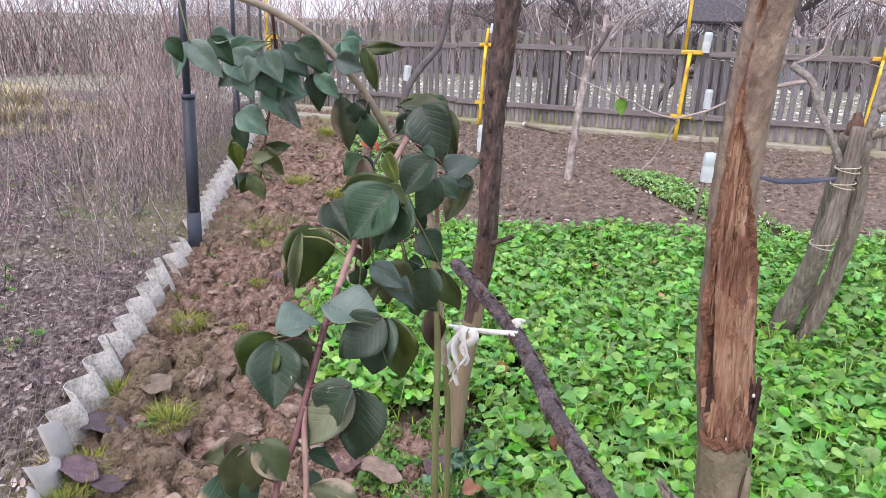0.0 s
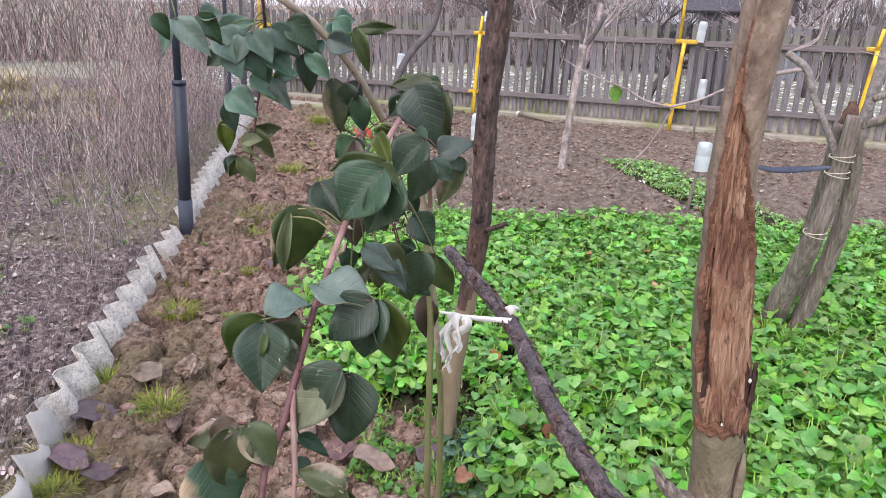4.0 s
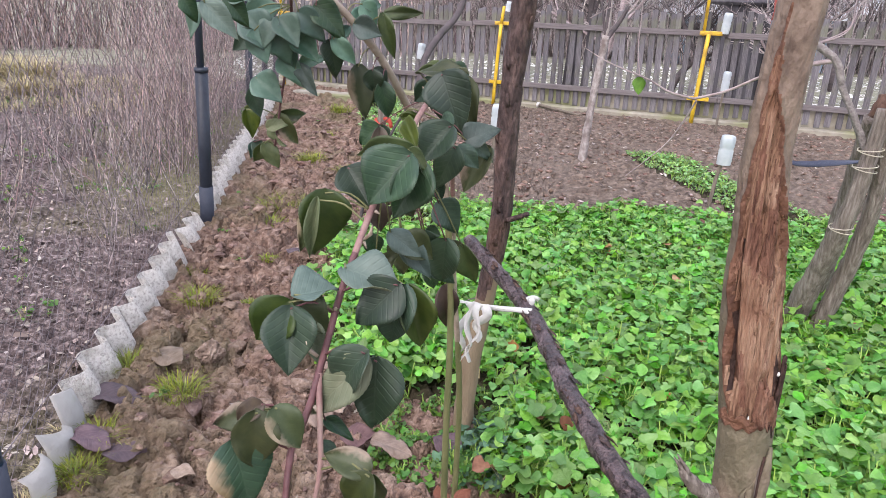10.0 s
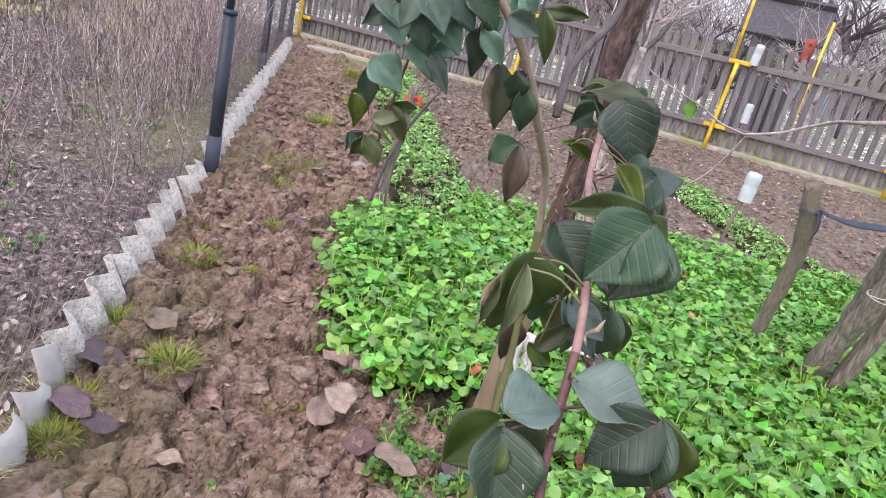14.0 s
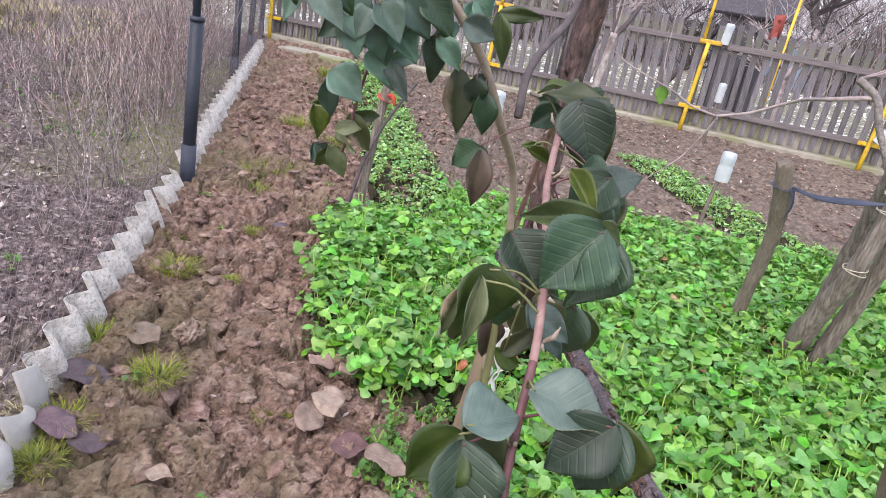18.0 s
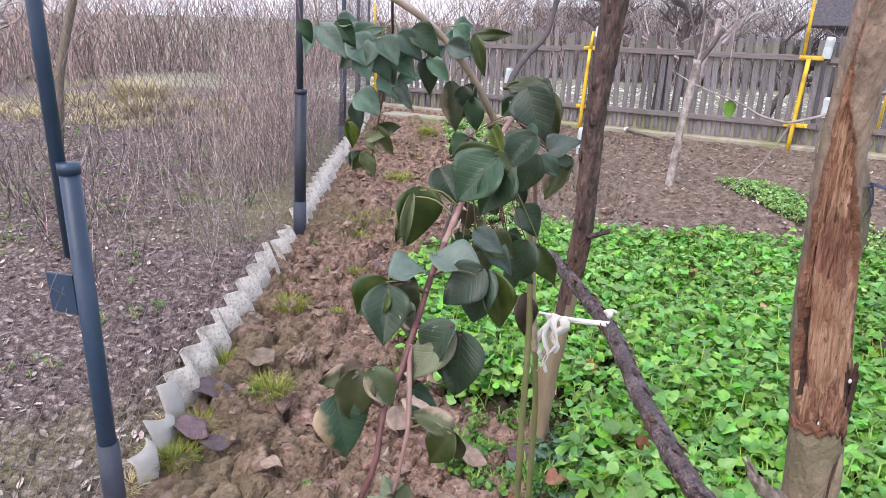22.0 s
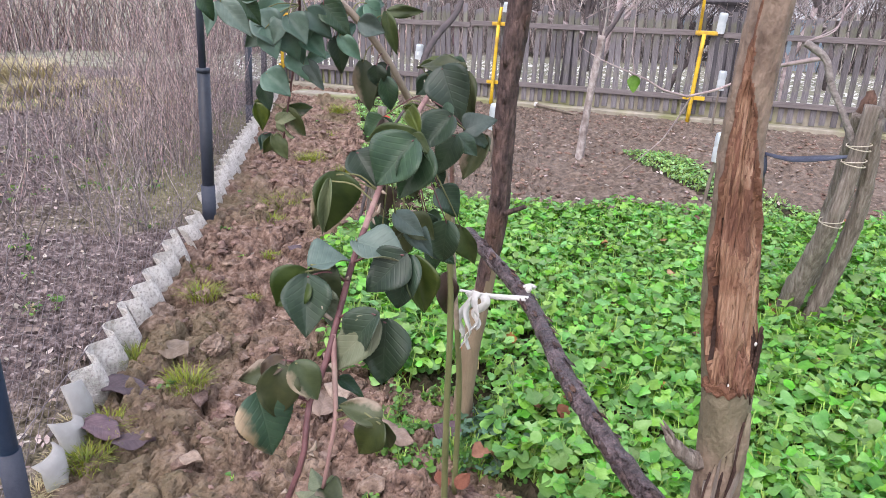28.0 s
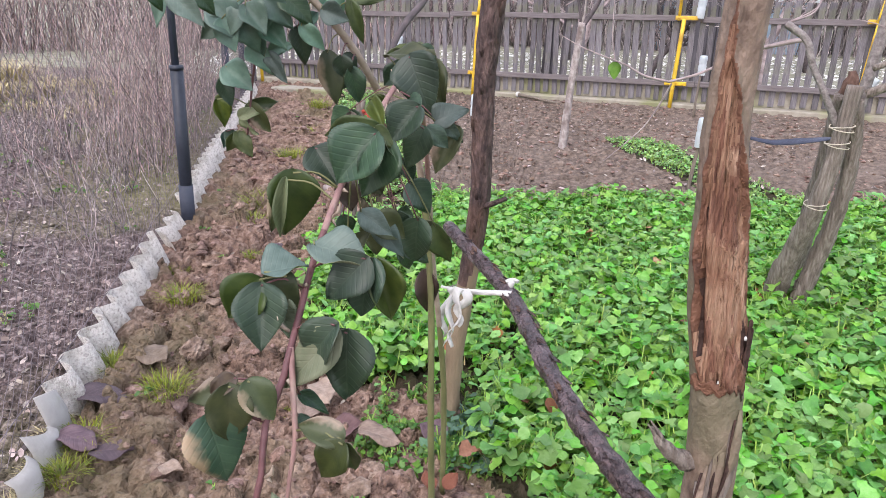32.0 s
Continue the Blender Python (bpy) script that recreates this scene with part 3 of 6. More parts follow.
def build_kerb():
    n = 90
    s = np.linspace(-0.2, 13, n)
    rows = []
    for k, (o, z) in enumerate(((-0.11, -0.05), (-0.115, 0.05), (-0.10, 0.062), (0.10, 0.062), (0.11, -0.05))):
        base = np.array([on_fence(q, o, z) for q in s])
        base[:, 2] += 0.012 * (fbm(s * 4 + k * 9, s * 0 + k, 3) - 0.45)
        base[:, :2] += (0.014 * (fbm(s * 5, s * 0 + 3 + k, 8) - 0.45))[:, None] * AWAY[None, :2]
        rows.append(base)
    v = np.concatenate(rows)
    f = [(k * n + j, k * n + j + 1, (k + 1) * n + j + 1, (k + 1) * n + j) for k in range(4) for j in range(n - 1)]
    tagged(make("kerb", v, f, "kerb", smooth=False), "mossy concrete kerb under the picket fence", "kerb", kind="structure")
    v, f = block((13.2, 0.07, 0.30), (6.5, 0.075, 0.12), 0.012)
    v = np.array(v)
    plinth = make("plinth", v, f, "kerb", smooth=False)
    plinth.matrix_world = Matrix.Translation(on_fence(0)) @ Euler((0, 0, TURN_FENCE)).to_matrix().to_4x4()
    tagged(plinth, "low mossy concrete plinth behind the pickets", "plinth", kind="structure")
    slab = thing("concrete_slab", (-2.62, 9.25, ground_at(-2.62, 9.25)), "flat grey concrete slab lying by the fence corner", "slab")
    part("slab_body", block((0.95, 0.28, 0.09), (0, 0, 0.045), 0.012, TURN_FENCE), "kerb", slab, smooth=False)


def build_picket_fence():
    fence = thing("picket_fence", on_fence(0), "weathered grey wooden picket fence with two rails", "fence", kind="structure")
    fence.rotation_euler = (0, 0, TURN_FENCE)
    length = 12.2
    for z in (0.285, 0.985):
        for k in range(4):
            a = k * length / 4
            w = length / 4 - 0.006
            v, f = block((w, 0.032, 0.062), (a + w / 2, -0.014, z + 0.012 * math.sin(k * 2.3 + z * 5)), 0.004)
            part("rail", (v, f), "rail_board", fence, smooth=False)
    rnd = random.Random(4)
    shapes = []
    for k in range(6):
        w, h, t = 0.058 + 0.004 * (k % 3), 1.10 + 0.02 * (k % 4), 0.018
        v, f = block((w, t, h), (0, 0, h / 2), 0.003)
        v = np.array(v)
        top = v[:, 2] > h - 0.02
        v[top, 2] -= abs(v[top, 0]) * (0.5 if k % 2 else 0.15)
        v[:, 0] += 0.006 * np.sin(v[:, 2] * 2 + k)
        me = make("picket", v, f, "old_board", smooth=False)
        shapes.append(me.data)
        bpy.data.objects.remove(me)
    s = 0.05
    while s < length:
        p = new("picket", shapes[rnd.randrange(6)])
        p.parent = fence
        p.location = (s, 0.013 + rnd.uniform(0, 0.006), 0.075 + rnd.uniform(-0.015, 0.02))
        p.rotation_euler = (rnd.uniform(-0.01, 0.01), rnd.gauss(0, 0.018), 0)
        s += rnd.choice([0.098, 0.102, 0.106, 0.11, 0.104])
    # spare dark boards leaning on the back of the fence
    for k, (q, tilt) in enumerate(((4.28, 0.07), (4.40, -0.02), (4.52, 0.04))):
        b = part("spare_board", block((0.085, 0.016, 1.02), (0, 0, 0.51), 0.003), "shed_board", fence, "dark wet spare board", False)
        b.location, b.rotation_euler = (q, 0.075, 0.07), (0, tilt, 0)


def bottle_shape(r=0.05, h=0.22, squash=0.9):
    """A cut plastic bottle turned upside down: a ribbed body with a faceted closed end on top."""
    prof = [(0.0, h - 0.014), (0.35, h - 0.006), (0.66, h), (0.88, h - 0.006), (0.98, h - 0.03), (1.0, h * 0.62), (0.93, h * 0.58), (0.93, h * 0.52), (1.0, h * 0.48), (1.0, h * 0.2), (0.96, 0.0)]
    n = 20
    v, f = [], []
    for q, z in prof:
        for j in range(n):
            a = 2 * math.pi * j / n
            dent = 1 + (0.13 * math.cos(5 * a) if z > h - 0.035 else 0.03 * math.cos(2 * a))
            v.append((r * q * dent * math.cos(a), r * q * dent * math.sin(a) * squash, z))
    for k in range(len(prof) - 1):
        for j in range(n):
            f.append((k * n + j, k * n + (j + 1) % n, (k + 1) * n + (j + 1) % n, (k + 1) * n + j))
    return v, f


def bottle(at, tilt=(0, 0, 0), r=0.05, h=0.22, where="on a garden stake"):
    b = part("plastic_bottle", bottle_shape(r, h), "pet", None)
    b.location, b.rotation_euler = at, tilt
    return tagged(b, "cut translucent plastic bottle upside down " + where, "bottle", "bottles over stakes")


def yellow_post(s, tall, lean, low_bottle=False, broken=False):
    base = on_fence(s, -0.125)
    post = thing("yellow_post", base, "yellow painted steel fence post with two brackets", "post", "yellow fence posts")
    post.rotation_euler = (0, 0, TURN_FENCE)
    p = smoothline([(0, 0, 0), (lean * 0.45, 0, 0.5), (lean, 0, 0.99)], 6)
    part("pole", tube(p, 0.023, 8, 0.03), "yellow_paint", post)
    for z, x in ((0.285, lean * 0.25), (1.0, lean)):
        arm = part("bracket", block((0.24, 0.03, 0.045), (x + 0.02, 0.045, z), 0.006), "yellow_paint", post, smooth=False)
        for k in (-1, 1):
            part("bolt", tube([(x + 0.02 + k * 0.08, 0.015, z), (x + 0.02 + k * 0.08, 0.032, z)], 0.008, 6), "yellow_paint", arm)
    if tall:
        part("upper_pole", tube([(lean - 0.06, 0.05, 0.97), (lean - 0.05, 0.05, tall)], 0.017, 8), "yellow_paint", post)
    else:
        part("stub", tube([(lean - 0.01, 0.02, 0.97), (lean + 0.02, 0.02, 1.2)], 0.02, 8), "yellow_paint", post)


build_kerb()
build_picket_fence()
for s, tall, lean in ((0.12, 1.5, 0.02), (3.42, 0, 0.05), (5.86, 1.95, 0.045), (7.72, 0, 0.06), (9.7, 1.6, 0.04)):
    yellow_post(s, tall, lean)
far_pole = thing("yellow_pole", on_fence(6.66, 1.0), "thin yellow steel pole standing beyond the fence", "pole")
part("pole_body", tube([(0, 0, 0), (0.03, 0, 0.6), (0.05, 0, 1.62)], 0.018, 8), "yellow_paint", far_pole)
bottle(on_fence(6.06, -0.06, 1.0), (0.05, 0.05, 0), 0.045, 0.22, "over a fence bracket")
bottle(on_fence(3.54, -0.10, 1.14), (0, 0.1, 0), 0.035, 0.12, "on a yellow post")
bottle(on_fence(7.88, -0.06, 0.98), (0.1, 0.3, 0), 0.045, 0.16, "over a fence bracket")
bottle(on_fence(7.78, -0.17, 0.33), (0.1, 0.5, 0), 0.05, 0.15, "hanging on a yellow post")
bottle(on_fence(2.32, -0.05, 0.50), (0, 0.1, 0), 0.05, 0.2, "hung on the picket fence")


def bottle_stake(x, y, tall, lean, r=0.052, h=0.2):
    z = ground_at(x, y)
    st = thing("garden_stake", (x, y, z - 0.03), "thin grey wooden stake in the tilled soil", "stake", "bottle stakes")
    top = np.array([lean, 0.02, tall])
    part("stick", tube(smoothline([(0, 0, 0), (lean * 0.4, 0.01, tall * 0.5), top], 7), [0.014, 0.011], 7, 0.2, 3), "stake_wood", st)
    bottle((x + lean * 0.97, y + 0.02, z + tall - h + 0.03), (0.03, lean * 0.3, 0), r, h)


bottle_stake(1.33, 4.92, 0.47, 0.06, 0.045, 0.19)
bottle_stake(-0.16, 5.58, 0.46, 0.03)
bottle_stake(2.78, 5.05, 0.44, 0.05)
bottle_stake(2.05, 8.0, 0.62, 0.03, 0.04, 0.2)

# ---- chain-link fence and its edging ----
LINE = np.array([-0.287, 0.958, 0.0])
CHAIN0 = np.array([-1.035, 1.50, 0.0])


def on_chain(s, out=0.0, z=0.0):
    """A place along the chain-link fence, s metres past its nearest post; out: metres towards the path."""
    return CHAIN0 + LINE * s + np.array([0.958, 0.287, 0]) * out + np.array([0, 0, z])


def chain_post(s, out, tube_top, top, lean, near=False):
    p = thing("fence_post", on_chain(s, out), "dark blue steel pipe fence post in a thicker sleeve", "post", "chain-link fence posts")
    paint = "post_green" if near else "post_paint"
    r = 0.022 if near else 0.034
    dx = lean * tube_top
    part("lower_tube", tube([(0, 0, -0.05), (dx, 0, tube_top)], r, 18), paint, p)
    part("sleeve", tube([(0, 0, -0.06), (lean * 0.22, 0, 0.22)], r + 0.005, 18, 0.02), "post_sleeve", p, "bare grey foot of the post")
    part("rim", tube([(dx, 0, tube_top - 0.02), (dx, 0, tube_top + 0.004)], r + 0.0025, 18), paint, p)
    off = -0.042 if near else -0.022
    part("upper_pipe", tube([(dx + off + 0.004, 0.01, tube_top - 0.22), (dx + off + lean * (top - tube_top), 0.01, top)], 0.016 if near else 0.020, 14), paint, p)
    if near:
        part("flag_plate", block((0.075, 0.006, 0.10), (-0.062, 0, 0.62), 0.002), paint, p, smooth=False)


chain_post(0.0, 0.040, 0.935, 1.75, 0.010, True)
chain_post(2.47, 0.08, 0.87, 1.75, 0.052)
chain_post(5.60, -0.04, 0.86, 1.75, 0.05)
chain_post(7.4, -0.06, 0.84, 1.75, 0.04)
chain_post(9.0, -0.06, 0.84, 1.75, 0.04)


def build_net():
    """Woven wires that zigzag upwards, each hooked into the next."""
    mesh, wide, top, low = 0.056, 0.068, 1.72, 0.04
    rows = int((top - low) / (mesh / 2))
    n = int(10.6 / (wide / 2))
    z = (low + np.arange(rows) * mesh / 2)[None] + np.zeros((n, 1))
    s = (-1.6 + np.arange(n) * wide / 2)[:, None]
    k = np.arange(n)[:, None]
    u = s + np.where((np.arange(rows)[None] + k) % 2, wide / 2, 0) + 0.004 * (vnoise(z * 9, z * 0 + k, 2) - 0.5)
    o = -0.012 + 0.05 * (fbm(s * 1.1 + z * 0, z * 1.4, 5) - 0.47) + np.where(np.arange(rows)[None] % 2, 0.0015, -0.0015)
    p = CHAIN0 + LINE * u[..., None] + np.array([0.958, 0.287, 0]) * o[..., None] + np.array([0, 0, 1.0]) * z[..., None]
    net = make("chain_link_net", *tubes(p, np.full(rows, 0.0013)), "wire")
    tagged(net, "rusty grey diamond wire netting strung between the posts", "fence", kind="stuff")
    for z, nm in ((1.70, "top"), (0.15, "low")):
        w = tube(np.array([on_chain(q, -0.004, z - (0.02 * math.sin(q * 1.3) ** 2)) for q in np.linspace(-1.6, 9, 40)]), 0.0017, 4)
        tagged(make("tension_wire", *w, "wire"), "straight steel tension wire of the net", "wire")


build_net()


def edging_sheet(a, b, top, seed, mat="cement", pitch=0.178, amp=0.029):
    n = int((b - a) / 0.008)
    s = np.linspace(a, b, n)
    wave = np.sin(2 * np.pi * s / pitch)
    wave = amp * wave * (1.25 - 0.25 * wave**2)
    wave = wave + 0.02 * (fbm(s * 1.3, s * 0 + seed, 4) - 0.47)
    rim = top + 0.014 * (fbm(s * 7, s * 0 + seed, 9) - 0.47)
    verts = []
    for o, zz in ((0.0, -0.05), (0.004, 0.5), (0.0, 1.0)):
        z = -0.05 + (rim + 0.05) * ((zz + 0.05) / 1.05 if zz > 0 else 0)
        tilt = 0.055 * zz
        for side in (-0.003, 0.003):
            verts.append(CHAIN0 + LINE * s[:, None] + np.array([0.958, 0.287, 0]) * (0.075 + wave + o - tilt + side)[:, None] + np.array([0, 0, 1.0]) * (z + 0 * s)[:, None])
    v = np.concatenate(verts)
    f = []
    for j in range(n - 1):
        for lo, hi in ((1, 3), (3, 5)):
            f.append((lo * n + j, lo * n + j + 1, hi * n + j + 1, hi * n + j))
        for lo, hi in ((0, 2), (2, 4)):
            f.append((hi * n + j, hi * n + j + 1, lo * n + j + 1, lo * n + j))
        f.append((5 * n + j, 5 * n + j + 1, 4 * n + j + 1, 4 * n + j))
    for j in (0, n - 1):
        f += [(0 * n + j, 1 * n + j, 3 * n + j, 2 * n + j), (2 * n + j, 3 * n + j, 5 * n + j, 4 * n + j)]
    tagged(make("edging_sheet", v, f, mat), "weathered corrugated fibre-cement sheet set on edge along the path", "edging", "edging sheets")


for k, (a, b) in enumerate(((0.50, 1.05), (1.056, 1.95), (2.02, 2.42), (2.56, 3.5), (3.506, 4.6), (4.606, 5.28), (5.45, 6.5), (6.506, 7.9))):
    edging_sheet(a, b, (0.135, 0.13, 0.09, 0.125, 0.13, 0.12, 0.12, 0.12)[k], k)


def curved_shard(s, out, w, top, turn, seed):
    """A smooth bowed piece of an old roof tile, stuck upright."""
    n = 14
    a = np.linspace(-0.8, 0.8, n)
    r = w / 2
    c, d = math.cos(turn), math.sin(turn)
    verts = []
    for z, lean in ((-0.06, 0.0), (0.06, -0.01), (top, -0.035)):
        for q in (r, r - 0.007):
            x, y = q * np.cos(a) - r, q * np.sin(a)
            zz = z + (0.03 * np.cos(a * 1.3 + seed) * (z > 0.08))
            verts.append(np.stack([c * x - d * y + lean, d * x + c * y, zz + 0 * a], 1))
    v = np.concatenate(verts)
    f = []
    for j in range(n - 1):
        for lo, hi in ((0, 2), (2, 4)):
            f += [(lo * n + j, lo * n + j + 1, hi * n + j + 1, hi * n + j), ((hi + 1) * n + j, (hi + 1) * n + j + 1, (lo + 1) * n + j + 1, (lo + 1) * n + j)]
        f.append((4 * n + j, 4 * n + j + 1, 5 * n + j + 1, 5 * n + j))
    for j in (0, n - 1):
        f += [(j, 2 * n + j, 3 * n + j, n + j), (2 * n + j, 4 * n + j, 5 * n + j, 3 * n + j)]
    ob = make("edging_tile", v, f, "plain_cement")
    ob.location = on_chain(s, out, 0)
    tagged(ob, "smooth grey curved tile shard stuck upright in the soil", "edging", "edging tiles")


curved_shard(0.44, 0.075, 0.17, 0.125, 0.25, 1)
curved_shard(0.31, 0.085, 0.17, 0.095, 0.1, 2)
curved_shard(0.17, 0.085, 0.16, 0.075, 0.2, 3)

# ---- trunks and posts ----
def wounded_trunk():
    t = thing("fruit_tree", (0.42, 1.16, -0.02), "fruit tree trunk with a long reddish peeled wound", "tree")
    line = smoothline([(0.42, 1.16, -0.02), (0.437, 1.13, 0.38), (0.458, 1.092, 0.68), (0.445, 1.087, 0.82), (0.428, 1.090, 0.94), (0.419, 1.091, 1.04),
                       (0.413, 1.091, 1.13), (0.414, 1.091, 1.19), (0.418, 1.09, 1.27), (0.43, 1.085, 1.46), (0.44, 1.085, 1.75)], 460) - np.array(t.location)
    base = np.array(t.location) - np.array([-0.013, -0.047, 0.053])
    sides = 110
    _, a, b = frames(line)
    ang = np.linspace(0, 2 * np.pi, sides, endpoint=False)
    way = np.cos(ang)[None, :, None] * a[:, None] + np.sin(ang)[None, :, None] * b[:, None]
    z = line[:, 2][:, None] - 0.053 + 0 * ang[None]
    front = np.arctan2(way[..., 0], -way[..., 1])
    r = np.interp(z, [0, 0.40, 0.58, 0.70, 0.78, 0.91, 1.0, 1.1, 1.22, 1.65], [0.044, 0.035, 0.029, 0.0295, 0.0285, 0.0295, 0.0255, 0.0230, 0.0215, 0.025])
    left = np.interp(z, [0.72, 0.79, 0.85, 1.0, 1.15, 1.25, 1.34], [-0.4, -0.85, -1.1, -0.95, -0.80, -0.72, -0.6])
    right = np.interp(z, [0.72, 0.79, 0.85, 0.95, 1.05, 1.11, 1.16, 1.34], [0.2, 0.9, 1.15, 1.2, 0.80, 0.25, -0.42, -0.55])
    jag = 0.30 * (fbm(z * 45, front * 1.5 + 9, 3) - 0.47) + 0.55 * (fbm(z * 11, front * 0.8 + 3, 19) - 0.47)
    inside = np.minimum(front - left + jag, right - front + jag) * (1.0) + 0
    inside = np.where((z > 0.797) & (z < 1.33), inside, -1)
    wound = np.clip(inside / 0.12, 0, 1)
    rim = np.exp(-(inside / 0.10) ** 2) * (z > 0.79) * (z < 1.34)
    grain = fbm(front * 7 + 20, z * 9 + 0.6 * np.sin(z * 14), 12, 4) - 0.47
    r = r * (1 - 0.15 * wound + 0.17 * rim * (0.4 + 1.2 * vnoise(z * 24, front * 2, 5))) + wound * 0.008 * grain + (1 - wound) * 0.004 * (fbm(front * 4 + 9, z * 40, 15) - 0.47)
    r = r + 0.0022 * np.exp(-((z - 0.775) / 0.012) ** 2) * (abs(front) < 1.3)
    groove = sum(np.exp(-((front - c - 0.12 * np.sin(z * 9 + c * 5) - 0.10 * (vnoise(z * 30, z * 0 + c, 3) - 0.5)) / (0.028 + 0.03 * vnoise(z * 14, z * 0 + c, 8))) ** 2) * (vnoise(z * 7 + 9 * c, z * 0 + 2, 6) > 0.47) for c in (-0.72, -0.15, 0.45))
    pits = ((vnoise(front * 26, z * 330, 33) > 0.78) & (z > 0.90) & (z < 1.12) & (front > -0.15)).astype(float)
    shell = np.clip((vnoise(front * 3.2 + 4, z * 16, 41) - 0.5) * 6, 0, 1)
    r = r + wound * (0.0060 * shell - 0.0060 * np.clip(groove, 0, 1) - 0.002 * pits)
    hollow = np.exp(-((front - left - 0.30 - 0.06 * np.sin(z * 40)) / 0.17) ** 2 - ((z - 0.90) / 0.060) ** 4) * wound
    r = r - 0.0075 * hollow
    dark = wound * np.clip(groove, 0, 1)
    mott = fbm(front * 2.2 + 5, z * 13 + 3, 51, 4) + 0.05 * np.sin(front * 2.0)
    v = (line[:, None] + r[..., None] * way).reshape(-1, 3)
    f, slot = [], []
    for k in range(len(line) - 1):
        for j in range(sides):
            f.append((k * sides + j, k * sides + (j + 1) % sides, (k + 1) * sides + (j + 1) % sides, (k + 1) * sides + j))
            i = inside[k, j]
            slot.append(3 if dark[k, j] > 0.9 else 2 if hollow[k, j] > 0.45 else 4 if i > 0.10 and (mott[k, j] > 0.53 or pits[k, j]) else 1 if i > 0.10 else 2 if i > -0.02 else 0)
    part("trunk", (v, f), ["trunk_bark", "peeled_wood", "wound_rim", "wound_dark", "red_wood"], t, "grey-brown bark torn open to orange wood", slots=slot)
    for k in range(5):
        q = random.Random(k)
        x0, z0, n = -0.012 + 0.003 * k + q.uniform(-0.003, 0.003), q.uniform(0.86, 1.02), 6
        c = np.array([0.434 + x0, 1.1215, z0]) - base
        p = [c + np.array([q.uniform(-0.003, 0.003), -0.004 * math.sin(i), i * 0.022]) for i in range(n)]
        part("splinter", strip(p, [0.002, 0.005, 0.006, 0.005, 0.003, 0.001], (0, -1, 0.1), 0.001, q.uniform(-1, 1)), "peeled_wood", t, "loose splinter of orange wood")
    flap = smoothline([(0.483, 1.118, 0.755), (0.478, 1.117, 0.79), (0.474, 1.118, 0.83), (0.468, 1.122, 0.862)], 8) - base
    part("bark_flap", strip(flap, [0.006, 0.009, 0.011, 0.010, 0.009, 0.007, 0.005, 0.002], (0.9, -0.5, 0), 0.002, 0.9), "wound_dark", t, "dark curled flap of dead bark")
    for k in range(9):
        q = random.Random(k + 60)
        x0, z0, a = 0.484 - 0.0045 * k, 0.745 - 0.013 * k, q.uniform(-0.006, 0.006)
        p = smoothline([(x0, 1.108 + 0.004 * abs(k - 4) / 4, z0), (x0 + a, 1.102, z0 - 0.05), (x0 - 0.008 + a, 1.103, z0 - 0.11), (x0 - 0.020, 1.112, z0 - 0.17)], 9) - base
        part("bark_strip", strip(p, [0.003, 0.008, 0.011, 0.010, 0.008, 0.007, 0.006, 0.004, 0.002], (0.2, -1, 0), 0.0014, 1.1 * math.sin(k * 2)), ("trunk_bark", "wound_dark", "grey_wood")[k % 3], t, "ragged hanging strip of bark")
    part("wood_chip", boulder((0.0016, 0.0015, 0.003), 3), "white_ribbon", t, "pale exposed chip of wood").location = np.array((0.452, 1.107, 0.782)) - base
    part("wood_chip", boulder((0.0018, 0.0015, 0.003), 5), "white_ribbon", t, "pale exposed chip of wood").location = np.array((0.474, 1.111, 0.838)) - base
    lip = [np.array([0.457 + 0.0275 * math.sin(a), 1.133 - 0.0275 * math.cos(a), 0.779 - 0.004 * a * a + 0.003 * math.sin(a * 3)]) for a in np.linspace(-1.2, 1.3, 22)]
    part("torn_lip", strip(np.array(lip) - base, [0.003 + 0.0022 * math.sin(k * 0.9) ** 2 + 0.0003 * k for k in range(22)], (0.1, -1, 0.5), 0.002, 0.0), "wound_rim", t, "brown torn lip of bark under the wound")
    stub = smoothline([(0.44, 1.13, 0.655), (0.418, 1.117, 0.675), (0.399, 1.108, 0.697), (0.392, 1.106, 0.708)], 14) - base
    for k in range(4):
        end = stub[-2] + np.array([0.004 * math.cos(k * 1.7), 0.004 * math.sin(k * 1.7), 0.002 * k])
        part("splinter", tube(np.array([stub[-5], end, end + (stub[-1] - stub[-4]) * (0.5 + 0.35 * k)]), [0.004, 0.003, 0.0008], 5), "grey_wood", t, "grey splinter of a broken stub")
    # torn pieces round the foot of the wound, laid on the trunk's skin
    core = np.array([0.4435, 1.0875, 0.0]) - np.array(t.location)

    def skin(nm, a0, a1, low, high, lift, mat, label, n=14, m=8):
        """A curved, ragged plate of bark between two angles; low and high give its edges."""
        v = []
        for side in (0.0, 0.0016):
            for i in range(n):
                u = i / (n - 1)
                a, lo, hi = a0 + (a1 - a0) * u, low(u), high(u)
                for j in range(m):
                    w = j / (m - 1)
                    q = 0.0300 + lift * (0.35 + 0.65 * math.sin(3.0 * w + 4 * u) ** 2) - side + 0.0012 * math.sin(23 * u + 9 * w)
                    v.append(core + np.array([q * math.sin(a), -q * math.cos(a), lo + (hi - lo) * w]))
        f = [(i * m + j, (i + 1) * m + j, (i + 1) * m + j + 1, i * m + j + 1) for i in range(n - 1) for j in range(m - 1)]
        k = n * m
        f += [tuple(k + q for q in face[::-1]) for face in f]
        rim = [i * m for i in range(n)] + [(n - 1) * m + j for j in range(1, m)] + [i * m + m - 1 for i in range(n - 2, -1, -1)] + [j for j in range(m - 2, 0, -1)]
